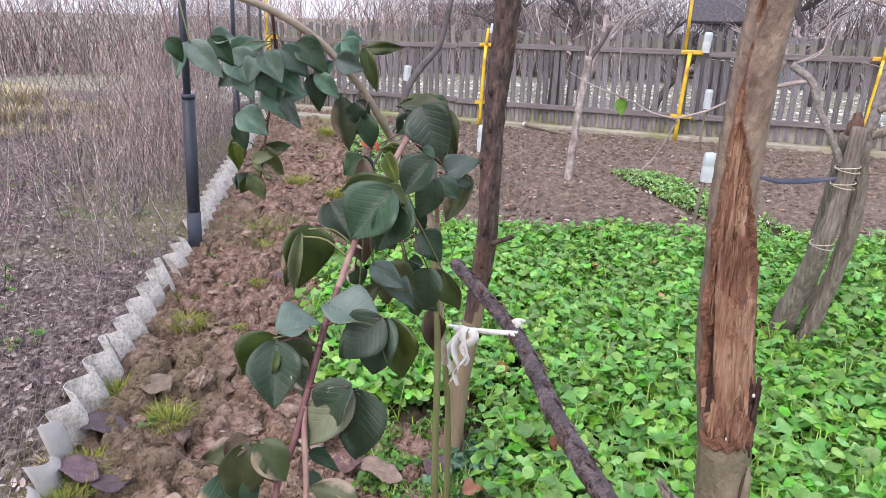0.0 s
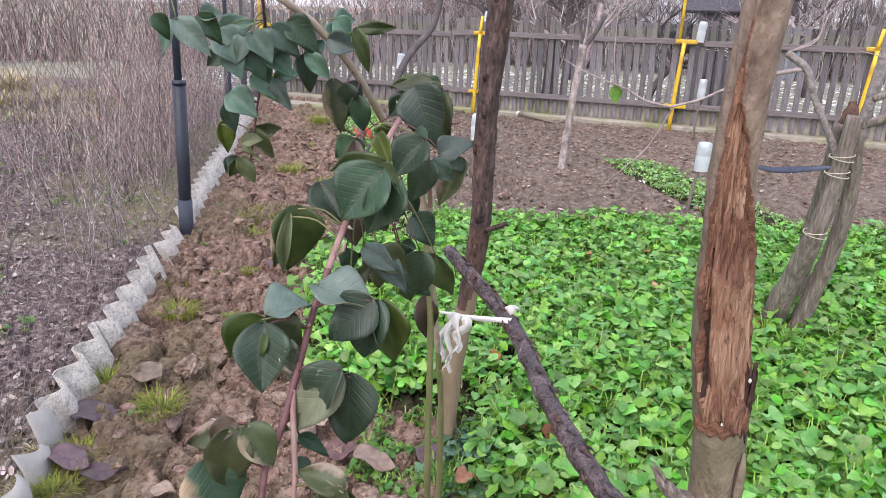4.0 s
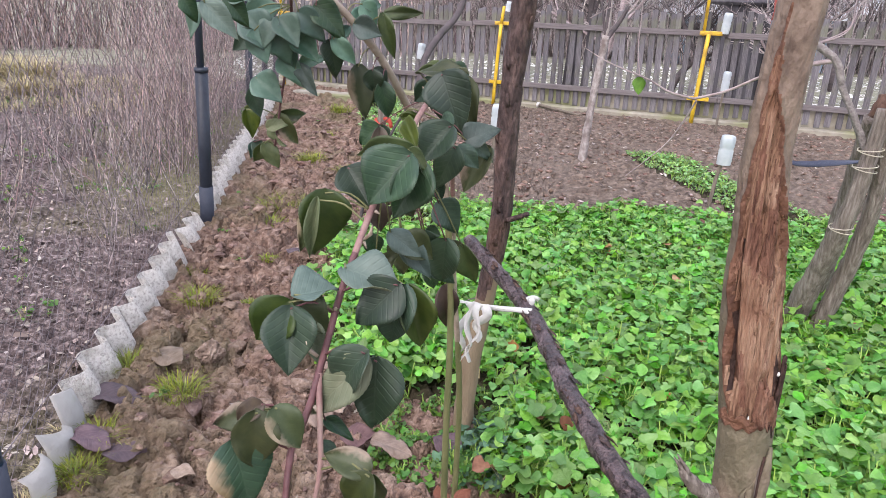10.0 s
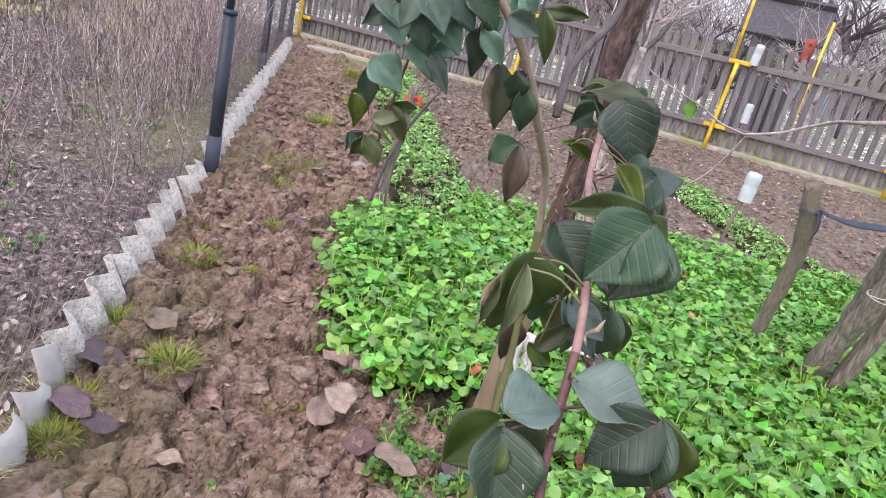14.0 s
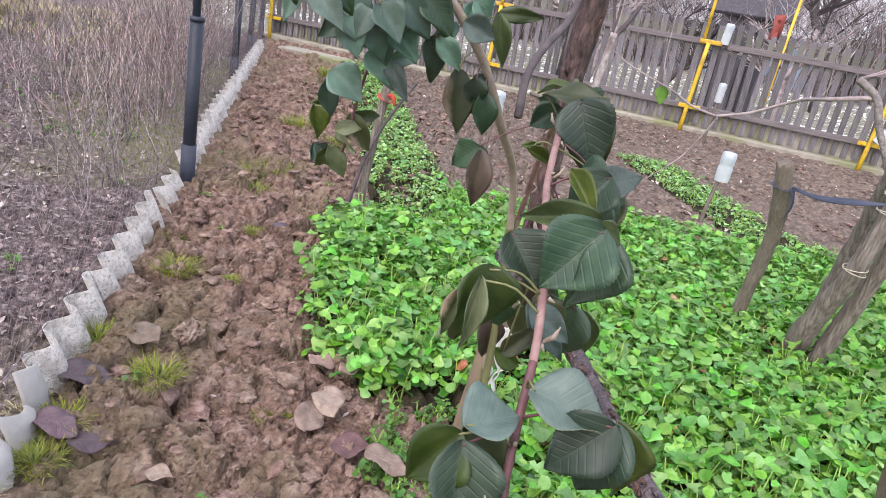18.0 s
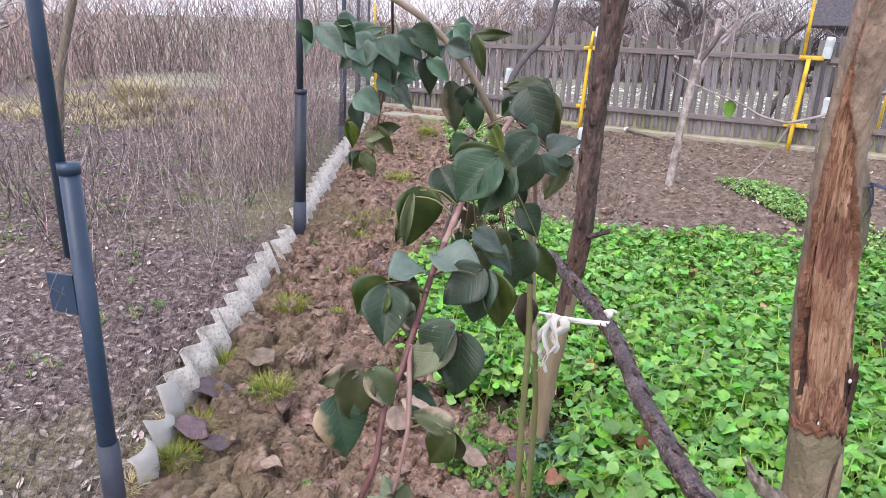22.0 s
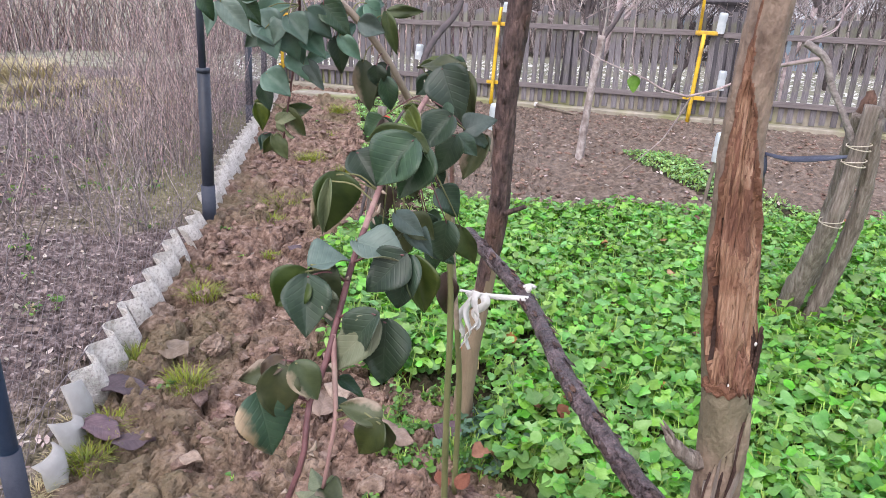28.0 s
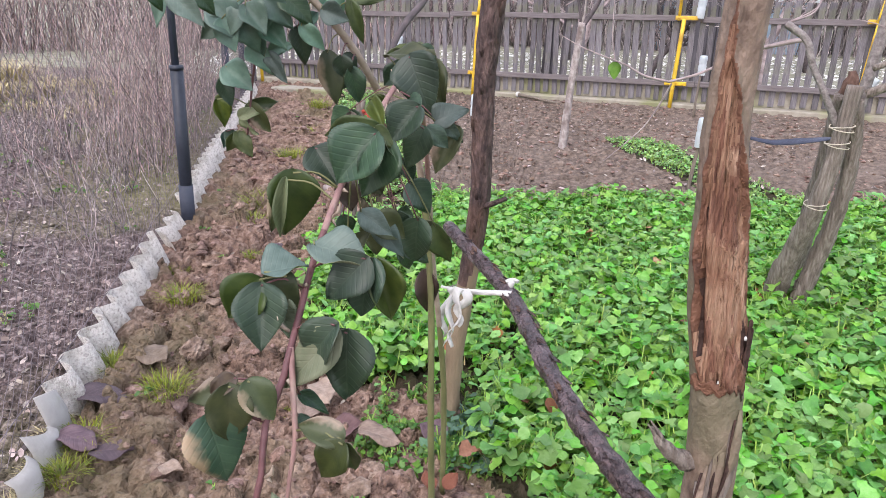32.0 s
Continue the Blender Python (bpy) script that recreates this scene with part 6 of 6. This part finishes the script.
for k, (x, y, s) in enumerate(((-1.20, 2.86, 0.15), (-0.88, 2.12, 0.13), (-1.02, 1.90, 0.12), (-0.86, 1.84, 0.07), (-0.52, 2.12, 0.08), (-1.16, 2.28, 0.12), (-1.0, 1.76, 0.12), (-0.60, 1.47, 0.07), (-1.36, 4.30, 0.17),
                               (-1.30, 3.98, 0.13), (-0.97, 2.86, 0.06), (-1.38, 3.2, 0.09), (-1.62, 5.6, 0.14), (-1.2, 5.2, 0.10), (-1.75, 6.6, 0.15), (-2.0, 7.7, 0.16), (-1.08, 3.35, 0.07))):
    grass_tuft(x, y, s * (1.9 if y > 3.8 else 1.25), k)
for k in range(14):
    s = 0.02 + 0.05 * k
    p = on_chain(s, 0.03 + 0.03 * math.sin(k * 3.1))
    grass_tuft(p[0], p[1], 0.05 + 0.025 * (k % 3), 50 + k, "straw", "dry straw-coloured grass along the fence foot")


def stone(x, y, size, mat, seed, label="", name="stone", sink=0.3):
    v, f = boulder((1, 1, 1), seed, 4 if mat == "clod" else 3)
    if mat == "clod":
        k = v[:, 0] * 2.3 + v[:, 2] * 1.9 + 11
        w = v[:, 1] * 2.3 - v[:, 2] * 1.3 + 11
        v = v * (0.62 + 0.55 * fbm(k * 1.5, w * 1.5, seed, 4) + 0.20 * lumps(k * 2.2, w * 2.2, seed))[:, None]
    v = v * np.asarray(size)
    ob = make(name, v, f, mat, smooth=mat != "clod")
    ob.location, ob.rotation_euler = (x, y, ground_at(x, y) + size[2] * (1 - 2 * sink) * 0.7), (0, 0, seed * 1.3)
    tagged(ob, label, "stone", "stones on the path")


stone(-0.88, 1.53, (0.12, 0.085, 0.012), "pale_stone", 4, "broad pinkish earth slab on the path")
stone(-1.30, 2.68, (0.075, 0.06, 0.05), "clod", 6, "large rounded clod of brown earth")
stone(-0.93, 2.42, (0.05, 0.05, 0.045), "clod", 8, "upright broken clod of brown earth")
stone(-0.15, 1.86, (0.04, 0.03, 0.02), "clod", 9, "flat brown clod by the bramble foot")
stone(-0.62, 2.15, (0.03, 0.025, 0.012), "clod", 10, "small brown clod in the path")
stone(-0.88, 2.62, (0.03, 0.022, 0.012), "clod", 11, "small brown clod in the path")
stone(-1.05, 4.7, (0.06, 0.05, 0.035), "grey_stone", 12, "small grey stone in the path")


def scatter_lumps(name, count, box, keep, size, mat, seed, label):
    rs = np.random.RandomState(seed)
    spots = scatter(count, *box, keep, seed)
    base_v, base_f = boulder((1, 1, 1), 2, 1)
    n = len(spots)
    size = size * rs.uniform(0.35, 1.0, n) ** 1.5
    a = rs.uniform(0, 6.283, n)
    v = base_v[None] * np.array([1.25, 0.9, 0.55]) * size[:, None, None] * rs.uniform(0.55, 1.35, (n, *base_v.shape))
    c, d = np.cos(a)[:, None], np.sin(a)[:, None]
    v = np.stack([v[..., 0] * c - v[..., 1] * d, v[..., 0] * d + v[..., 1] * c, v[..., 2] + size[:, None] * 0.15], -1) + spots[:, None]
    f = (np.array(base_f)[None] + len(base_v) * np.arange(n)[:, None, None]).reshape(-1, 3)
    tagged(make(name, v.reshape(-1, 3), f, mat, smooth=False), label, "soil", kind="stuff")


on_path = lambda x, y: (chain_side(x, y) > 0.16) & (x < field_edge(y) + 0.05) & (y < 9)
scatter_lumps("soil_clods", 2600, (-2.6, 0.2, 1.75, 8.5), lambda x, y: on_path(x, y) & (fbm(x * 3, y * 3, 91) > 0.38), 0.038, "clod", 21, "loose crumbled clods of brown earth on the path")
scatter_lumps("soil_crumbs", 1500, (-1.2, 0.3, 1.2, 3.2), on_path, 0.010, "clod", 22, "fine crumbs of earth on the trodden path")
scatter_lumps("tilled_clods", 2600, (-1.0, 5.0, 4.5, 9.0), lambda x, y: (fence_side(x, y) < -0.2) & ~in_field(x, y) & ~in_strips(x, y), 0.026, "clod", 23, "small clods on the dark tilled bed")
scatter_lumps("litter_clods", 3000, (-7, -1.0, 0.8, 9.5), lambda x, y: chain_side(x, y) < -0.05, 0.022, "litter_soil", 24, "crumbled earth under the neighbouring shrubs")


def litter(name, count, box, keep, size, mat, seed, label):
    """Small curled flakes of dead leaf."""
    rs = np.random.RandomState(seed)
    spots = scatter(count, *box, keep, seed)
    n = len(spots)
    a, s, t = rs.uniform(0, 6.283, n), size * rs.uniform(0.4, 1.2, n), rs.uniform(-0.5, 0.5, (n, 2))
    shape = np.array([(0, -1, 0), (0.45, -0.2, 0.18), (0.3, 0.6, 0.05), (0, 1, 0.25), (-0.4, 0.5, 0.1), (-0.45, -0.3, 0.22), (0, 0, 0)])
    v = shape[None] * s[:, None, None]
    v[..., 2] += v[..., 0] * t[:, :1] + v[..., 1] * t[:, 1:]
    c, d = np.cos(a)[:, None], np.sin(a)[:, None]
    w = np.stack([v[..., 0] * c - v[..., 1] * d, v[..., 0] * d + v[..., 1] * c, v[..., 2] + 0.35 * s[:, None]], -1) + spots[:, None]
    f = (np.array([(k, (k + 1) % 6, 6) for k in range(6)])[None] + 7 * np.arange(n)[:, None, None]).reshape(-1, 3)
    tagged(make(name, w.reshape(-1, 3), f, mat), label, "leaf litter", kind="stuff")


litter("pale_litter", 260, (-7, -0.9, 0.8, 9.0), lambda x, y: (chain_side(x, y) < -0.1) & (fbm(x * 1.3, y * 1.3, 81) > 0.47), 0.034, "dry_leaf", 36, "whitish dead leaves lying under the shrubs")
litter("leaf_litter", 24000, (-9, -0.9, 0.8, 10.5), lambda x, y: chain_side(x, y) < -0.03, 0.018, "debris", 31, "pale dead leaf litter under the shrubs")
litter("soil_litter", 2400, (-1.0, 5.0, 4.6, 9.2), lambda x, y: (fence_side(x, y) < -0.15) & ~in_field(x, y) & (fbm(x * 1.5, y * 1.5, 17) > 0.42), 0.020, "debris", 32, "scattered pale leaf bits on the tilled bed")
litter("path_litter", 260, (-2.2, 0.2, 1.3, 6), on_path, 0.010, "debris", 33, "scattered dry leaf bits on the path")
litter("yard_litter", 5000, (-6, 9, 8.5, 16), lambda x, y: fence_side(x, y) > 0.1, 0.05, "white_ribbon", 34, "pale frosted leaves on the ground beyond the fence")
litter("field_litter", 90, (-0.8, 3, 1.8, 4.6), in_field, 0.028, "rust_leaf", 35, "rusty fallen leaves lying among the seedlings")


def fallen_leaf(x, y, size, turn, mat, tilt, label, lift=0.045):
    v, f, s = bramble_leaf(0.2, 0.2, int(size * 1000), 0.78)
    ob = make("fallen_leaf", v, f, mat)
    ob.matrix_world = Matrix.Translation((x, y, ground_at(x, y) + lift)) @ Euler((radians(tilt * 0.5), radians(tilt * 0.4), radians(turn))).to_matrix().to_4x4() @ Matrix.Scale(size, 4)
    tagged(ob, label, "leaf", "fallen leaves")


for x, y, s, turn, mat, tilt, label in (
        (-1.09, 2.36, 0.15, -120, "dry_leaf", 14, "pale tan dead leaf leaning on the clods"), (-0.40, 2.20, 0.13, -150, "dry_leaf", 10, "pale dry leaf with folded lobes on the soil"),
        (-1.14, 2.06, 0.155, -82, "plum_leaf", 5, "large plum-brown fallen leaf flat on the soil"), (-0.97, 1.84, 0.125, -75, "plum_leaf", 8, "dark violet fallen leaf beside the edging"),
        (-1.07, 1.87, 0.13, -100, "plum_leaf", -4, "dark brown fallen leaf beside the edging"), (-0.60, 1.55, 0.10, 20, "dry_leaf", 8, "pale dry fallen leaf on the path"),
        (-0.53, 1.60, 0.08, -60, "dry_leaf", -8, "pale dry fallen leaf on the path"), (-0.55, 1.46, 0.12, -95, "plum_leaf", 4, "plum-brown fallen leaf on the path"),
        (-0.49, 1.40, 0.09, 200, "plum_leaf", 6, "plum-brown fallen leaf on the path"), (-0.70, 1.74, 0.07, -90, "dry_leaf", 0, "small dry leaf on the path"),
        (-0.33, 1.48, 0.12, 100, "red_leaf", 14, "red-brown dry leaf by the bramble foot"), (-0.28, 1.55, 0.12, -60, "red_leaf", -12, "red-brown dry leaf by the bramble foot"),
        (-0.24, 1.47, 0.11, -100, "red_leaf", 10, "red-brown dry leaf by the bramble foot"), (-0.22, 1.57, 0.10, 40, "red_leaf", 16, "red-brown dry leaf by the bramble foot"),
        (-0.36, 1.57, 0.09, 150, "red_leaf", -14, "red-brown dry leaf by the bramble foot"), (-0.32, 2.0, 0.12, -80, "red_leaf", 12, "dry reddish leaf at the bed's edge"),
        (-0.22, 1.98, 0.13, -100, "dry_leaf", -8, "pale crumpled leaf at the bed's edge"), (-0.40, 2.03, 0.12, 10, "dry_leaf", 40, "upright brown dry leaf at the bed's edge"),
        (-0.42, 2.36, 0.11, 60, "dry_leaf", 18, "pale curled leaf at the bed's edge"), (-0.38, 2.31, 0.09, -40, "dry_leaf", -10, "pale curled leaf at the bed's edge"),
        (-0.02, 1.97, 0.11, -20, "plum_leaf", 20, "grey-blue wilted leaf under the bramble"), (0.02, 1.74, 0.06, 30, "rust_leaf", 60, "rust-red dry leaf at a cane's foot"),
        (0.05, 1.78, 0.055, -30, "rust_leaf", 70, "rust-red dry leaf at a cane's foot"), (-0.98, 3.35, 0.08, -30, "plum_leaf", 10, "small violet leaf on the path"), (-0.08, 1.52, 0.09, 70, "plum_leaf", 10, "plum-brown fallen leaf on the path")):
    fallen_leaf(x, y, s, turn, mat, tilt, label)

log = thing("cut_log", (0.22, 8.95, ground_at(0.22, 8.95)), "short pale cut log lying by the kerb", "log")
part("log_body", tube(smoothline([(-0.05, 0.1, 0.05), (0.2, -0.16, 0.035), (0.42, -0.40, 0.025)], 14), [0.022, 0.018, 0.014], 10, 0.15), "stake_wood", log)
part("cut_end", tube([(-0.055, 0.105, 0.05), (-0.07, 0.12, 0.05)], 0.034, 10), "white_ribbon", log, "pale sawn end")


# ---- shrubs, bare trees, dry clumps ----
def stems(count, spread, tall, seed, thick=0.0035, twigs=4, lean=0.20):
    rs = np.random.RandomState(seed)
    a, r = rs.uniform(0, 6.283, count), spread * np.sqrt(rs.uniform(0, 1, count))
    base = np.stack([np.cos(a) * r, np.sin(a) * r, np.full(count, -0.02)], 1)
    h = (tall * rs.uniform(0.5, 1.12, count))[:, None]
    d = np.concatenate([rs.normal(0, lean, (count, 2)), np.ones((count, 1))], 1)
    bow = np.concatenate([rs.normal(0, 0.08, (count, 2)), np.zeros((count, 1))], 1)

    def along(u, k=slice(None)):
        return base[k] + d[k] * h[k] * u + bow[k] * h[k] * np.sin(u * 3.14)
    main = np.stack([along(u) for u in np.linspace(0, 1, 6)], 1) + rs.normal(0, 0.004, (count, 6, 3))
    v, f = tubes(main, rs.uniform(0.6, 1.35, (count, 1)) * np.array([thick, thick, thick * 0.9, thick * 0.75, thick * 0.55, thick * 0.35]))
    k = np.repeat(np.arange(count), twigs)
    b = along(rs.uniform(0.2, 0.95, (len(k), 1)), k)
    e = b + np.stack([rs.normal(0, 0.08, len(k)), rs.normal(0, 0.08, len(k)), rs.uniform(0.06, 0.24, len(k))], 1)
    w, g = tubes(np.stack([b, (b + e) / 2 + rs.normal(0, 0.008, b.shape), e], 1), np.array([0.55, 0.42, 0.25]) * thick)
    return np.concatenate([v, w]), np.concatenate([f, g + len(v)])


def shrub(s, out, tall, count, spread, mat, seed, label, twigs=4, thick=0.0036):
    at = on_chain(s, out)
    z = ground_at(at[0], at[1])
    t = thing("shrub", (at[0], at[1], z), label, "shrub", "bare shrubs")
    thicket = part("thicket", stems(int(count * (0.85 if out > -0.8 and mat == "twig_brown" else 0.42)), spread, tall * (1.0 if out > -0.8 else 0.9), seed, thick, twigs), mat, t)
    tagged(thicket, kind="stuff")


for k, (s, out, tall, count, spread, mat) in enumerate((
        (3.5, -0.55, 0.85, 75, 0.36, "twig_brown"), (4.2, -0.45, 0.95, 85, 0.38, "twig_brown"), (5.0, -0.5, 1.0, 85, 0.40, "twig_brown"), (5.9, -0.6, 1.05, 75, 0.42, "twig_brown"), (6.9, -0.7, 1.1, 70, 0.45, "twig_brown"),
        (4.0, -1.25, 0.8, 60, 0.42, "twig_grey"), (4.9, -1.4, 0.85, 55, 0.45, "twig_brown"), (2.9, -0.6, 0.55, 55, 0.30, "twig_grey"), (2.4, -1.1, 0.6, 45, 0.30, "twig_brown"), (3.0, -1.7, 0.6, 40, 0.30, "twig_grey"),
        (2.0, -1.75, 0.6, 40, 0.22, "twig_dark"), (7.9, -1.0, 1.15, 70, 0.55, "twig_brown"), (9.3, -2.0, 1.3, 90, 0.8, "twig_brown"), (9.9, -3.4, 1.4, 90, 0.9, "twig_brown"), (3.4, -2.7, 0.7, 40, 0.4, "twig_grey"),
        (1.6, -0.45, 0.25, 45, 0.35, "twig_grey"), (2.3, -0.35, 0.28, 55, 0.30, "twig_grey"), (9.8, -5.2, 1.5, 90, 1.0, "twig_brown"), (6.3, -2.0, 0.6, 40, 0.4, "twig_grey"), (8.2, -4.4, 0.6, 40, 0.5, "twig_grey"), (2.7, -1.5, 0.75, 26, 0.35, "twig_dark"), (3.6, -1.9, 0.8, 26, 0.4, "twig_dark"), (4.4, -0.9, 0.9, 24, 0.4, "twig_dark"), (1.9, -0.9, 0.5, 22, 0.3, "twig_dark"))):
    shrub(s, out, tall, count, spread, mat, 100 + k, "leafless thicket of thin brown raspberry stems" if mat == "twig_brown" else "low leafless grey shrub in leaf litter", 4 if tall > 0.5 else 2)


def bare_tree(at, tall, seed, thick=0.06, mat="twig_dark", label="leafless old fruit tree beyond the picket fence", low=0.35, name="bare_tree", depth=4):
    rs = np.random.RandomState(seed)
    t = thing(name, (at[0], at[1], ground_at(at[0], at[1]) - 0.03), label, "tree", "bare trees")
    fine = []

    def grow(start, d, length, r, level):
        n = 7 if level < 2 else 5
        p = [np.array(start)]
        d = np.array(d, float)
        for k in range(n - 1):
            d = d + rs.normal(0, 0.13, 3) + np.array([0, 0, 0.03])
            d /= np.linalg.norm(d)
            p.append(p[-1] + d * length / (n - 1))
        p = np.array(p)
        shape = tube(p, [r, r * 0.62], 10 if level == 0 else 6 if level == 1 else 4 if level == 2 else 3, 0.16 if level < 2 else 0, seed, caps=level < 2)
        if level == 0:
            part("trunk", shape, mat, t)
        elif level == 1:
            part("limb", shape, mat, t)
        else:
            fine.append(shape)
        if level < depth:
            for k in range((4, 5, 5, 4)[min(level, 3)]):
                s = rs.uniform(low if level == 0 else 0.25, 1.0)
                q = p[min(n - 1, int(s * (n - 1)))]
                a = rs.uniform(0, 6.283)
                nd = d * 0.45 + np.array([math.cos(a), math.sin(a), rs.uniform(-0.1, 0.8)]) * 0.8
                grow(q, nd / np.linalg.norm(nd), length * rs.uniform(0.45, 0.75), r * rs.uniform(0.4, 0.6), level + 1)
    grow((0, 0, 0), (rs.normal(0, 0.1), rs.normal(0, 0.1), 1), tall, thick, 0)
    part("twig_crown", join(fine), mat, t, "fine bare twigs")


bare_tree(on_fence(4.2, 2.2), 1.5, 3, 0.05, "twig_grey", depth=3)
bare_tree(on_fence(5.2, 3.0), 1.4, 5, 0.06)
bare_tree(on_fence(6.9, 1.6), 1.4, 8, 0.05, "twig_grey")
bare_tree(on_fence(8.5, 2.4), 1.6, 11, 0.06, "twig_grey")
bare_tree(on_fence(2.4, 3.2), 1.7, 13, 0.07)
bare_tree(on_fence(9.6, 1.2), 1.3, 15, 0.05, "twig_grey")
bare_tree(on_fence(3.3, 5.5), 2.0, 19, 0.08, "twig_dark", "leafless garden tree far beyond the fence")
bare_tree(on_fence(7.6, 5.0), 2.0, 23, 0.08, "twig_dark", "leafless garden tree far beyond the fence")
bare_tree((-4.55, 5.05), 2.2, 27, 0.045, "stake_wood", "slim grey-brown tree among the neighbouring shrubs", 0.8, depth=3)
bare_tree((-5.6, 5.2), 1.2, 29, 0.06, "twig_grey", "small leafless tree among the neighbouring shrubs", depth=3)

for k, (x, y, s) in enumerate(((-6.2, 8.45, 0.8), (-5.7, 7.6, 0.5), (-6.9, 8.9, 0.7), (-5.3, 7.9, 0.4))):
    v, f = blades(420, s * 0.35, s * 0.75, 300 + k, 0.006, 0.9)
    c = make("dry_clump", v, f, "straw")
    c.location = (x, y, ground_at(x, y))
    tagged(c, "dry straw-coloured ornamental grass clump", "grass", "dry clumps")

rs = np.random.RandomState(77)
lawn = [(b[0] + np.array([x, y, ground_at(x, y)]), b[1]) for k in range(230) for x, y in [(rs.uniform(-8.2, -4.0), rs.uniform(6.6, 9.6))] for b in [blades(16, 0.16, 0.16, 500 + k, 0.005, 1.0)]]
tagged(make("dry_lawn", *join(lawn), "straw"), "yellowed matted grass among the neighbouring shrubs", "grass", kind="stuff")


# ---- beyond the fence ----
def shed(s, out, w, d, h, wall, roof, name, label, boards=0):
    t = thing(name, on_fence(s, out), label, "shed" if "shed" in name else "house")
    t.rotation_euler = (0, 0, TURN_FENCE)
    part("wall", block((w, d, h), (0, d / 2, h / 2), 0.01), wall, t, smooth=False)
    for side in (-1, 1):
        a = math.atan2(0.55 * h * 0.5, d / 2)
        v, f = block((w + 0.4, d / 2 / math.cos(a) + 0.25, 0.06), (0, 0, 0), 0.008)
        ob = part("roof_slope", (v, f), roof, t, smooth=False)
        ob.location, ob.rotation_euler = (0, d / 2 - side * d / 4, h + 0.55 * h * 0.25), (side * a, 0, 0)
    if boards:
        for k in range(boards):
            x = -w / 2 + (k + 0.5) * w / boards
            part("board", block((w / boards - 0.012, 0.02, h - 0.05), (x, -0.012, h / 2), 0.004), wall, t, smooth=False)
    else:
        for x in (-w * 0.28, w * 0.12):
            win = part("window", block((0.5, 0.06, 0.6), (x, -0.01, h * 0.55), 0.01), "roof_white", t, smooth=False)
            part("pane", block((0.4, 0.03, 0.5), (x, -0.035, h * 0.55), 0.004), "dark_glass", win, smooth=False)


shed(6.2, 2.5, 0.72, 0.8, 1.42, "shed_board", "shed_board", "shed", "small dark boarded shed beyond the fence", 7)
shed(6.0, 9.0, 3.4, 3.2, 1.15, "blue_wall", "roof_white", "summer_house", "low blue house with a frosted white roof")
shed(10.6, 11.0, 2.6, 2.6, 1.5, "pale_wall", "roof_white", "garden_house", "pale rendered house beyond the bare trees")


def red_fence():
    t = thing("board_fence", on_fence(-2.2, 10.5), "faded red board fence of the next garden", "fence")
    t.rotation_euler = (0, 0, TURN_FENCE)
    for k in range(26):
        part("board", block((0.19, 0.02, 1.75), (k * 0.205, 0, 0.875), 0.004), "red_board", t, smooth=False)
    for z in (0.4, 1.1):
        part("rail", block((5.3, 0.03, 0.07), (2.6, 0.03, z), 0.004), "red_board", t, smooth=False)


red_fence()
barrel = thing("red_sheet", on_fence(6.55, 1.1), "faded red plastic sheet hung on a pole", "sheet")
part("sheet_body", strip([(0, 0, 1.4), (0.02, 0.02, 1.25), (-0.01, 0, 1.1)], 0.13, (0, -1, 0), 0.003, 0.3), "faded_red", barrel)
for k in range(5):
    x = 5.4 + k * 0.5
    b = part("pale_board", block((1.1, 0.12, 0.03), (0, 0, 0.015), 0.004), "white_ribbon", None, smooth=False)
    b.location, b.rotation_euler = on_fence(x, 1.0 + 0.35 * k, 0.02 + 0.0), (0, 0, TURN_FENCE + 0.1 * math.sin(k))
    tagged(b, "pale board lying beyond the fence", "board", "pale boards")


def far_hedge(p0, p1, tall, count, seed, mat="twig_grey", name="far_hedge", label="bare grey hedge of twigs far behind the gardens"):
    rs = np.random.RandomState(seed)
    p0, p1 = np.array(p0), np.array(p1)
    b = p0 + (p1 - p0) * rs.uniform(0, 1, (count, 1)) + np.concatenate([rs.normal(0, 0.5, (count, 2)), np.zeros((count, 1))], 1)
    h = tall * rs.uniform(0.5, 1.1, (count, 1))
    one = np.ones((count, 1))
    p = np.stack([b, b + np.concatenate([rs.normal(0, 0.1, (count, 2)), 0.5 * one], 1) * h, b + np.concatenate([rs.normal(0, 0.3, (count, 2)), one], 1) * h], 1)
    tagged(make(name, *tubes(p, np.array([0.012, 0.008, 0.004])), mat), label, "hedge", kind="stuff")


far_hedge((-16, 13, 0), (-3, 17, 0), 2.2, 1500, 5, "twig_brown")
far_hedge((-4, 19, 0), (14, 16, 0), 3.0, 3200, 6, "twig_grey")
far_hedge((-12, 3, 0), (-11, 14, 0), 1.8, 900, 7, "twig_brown")
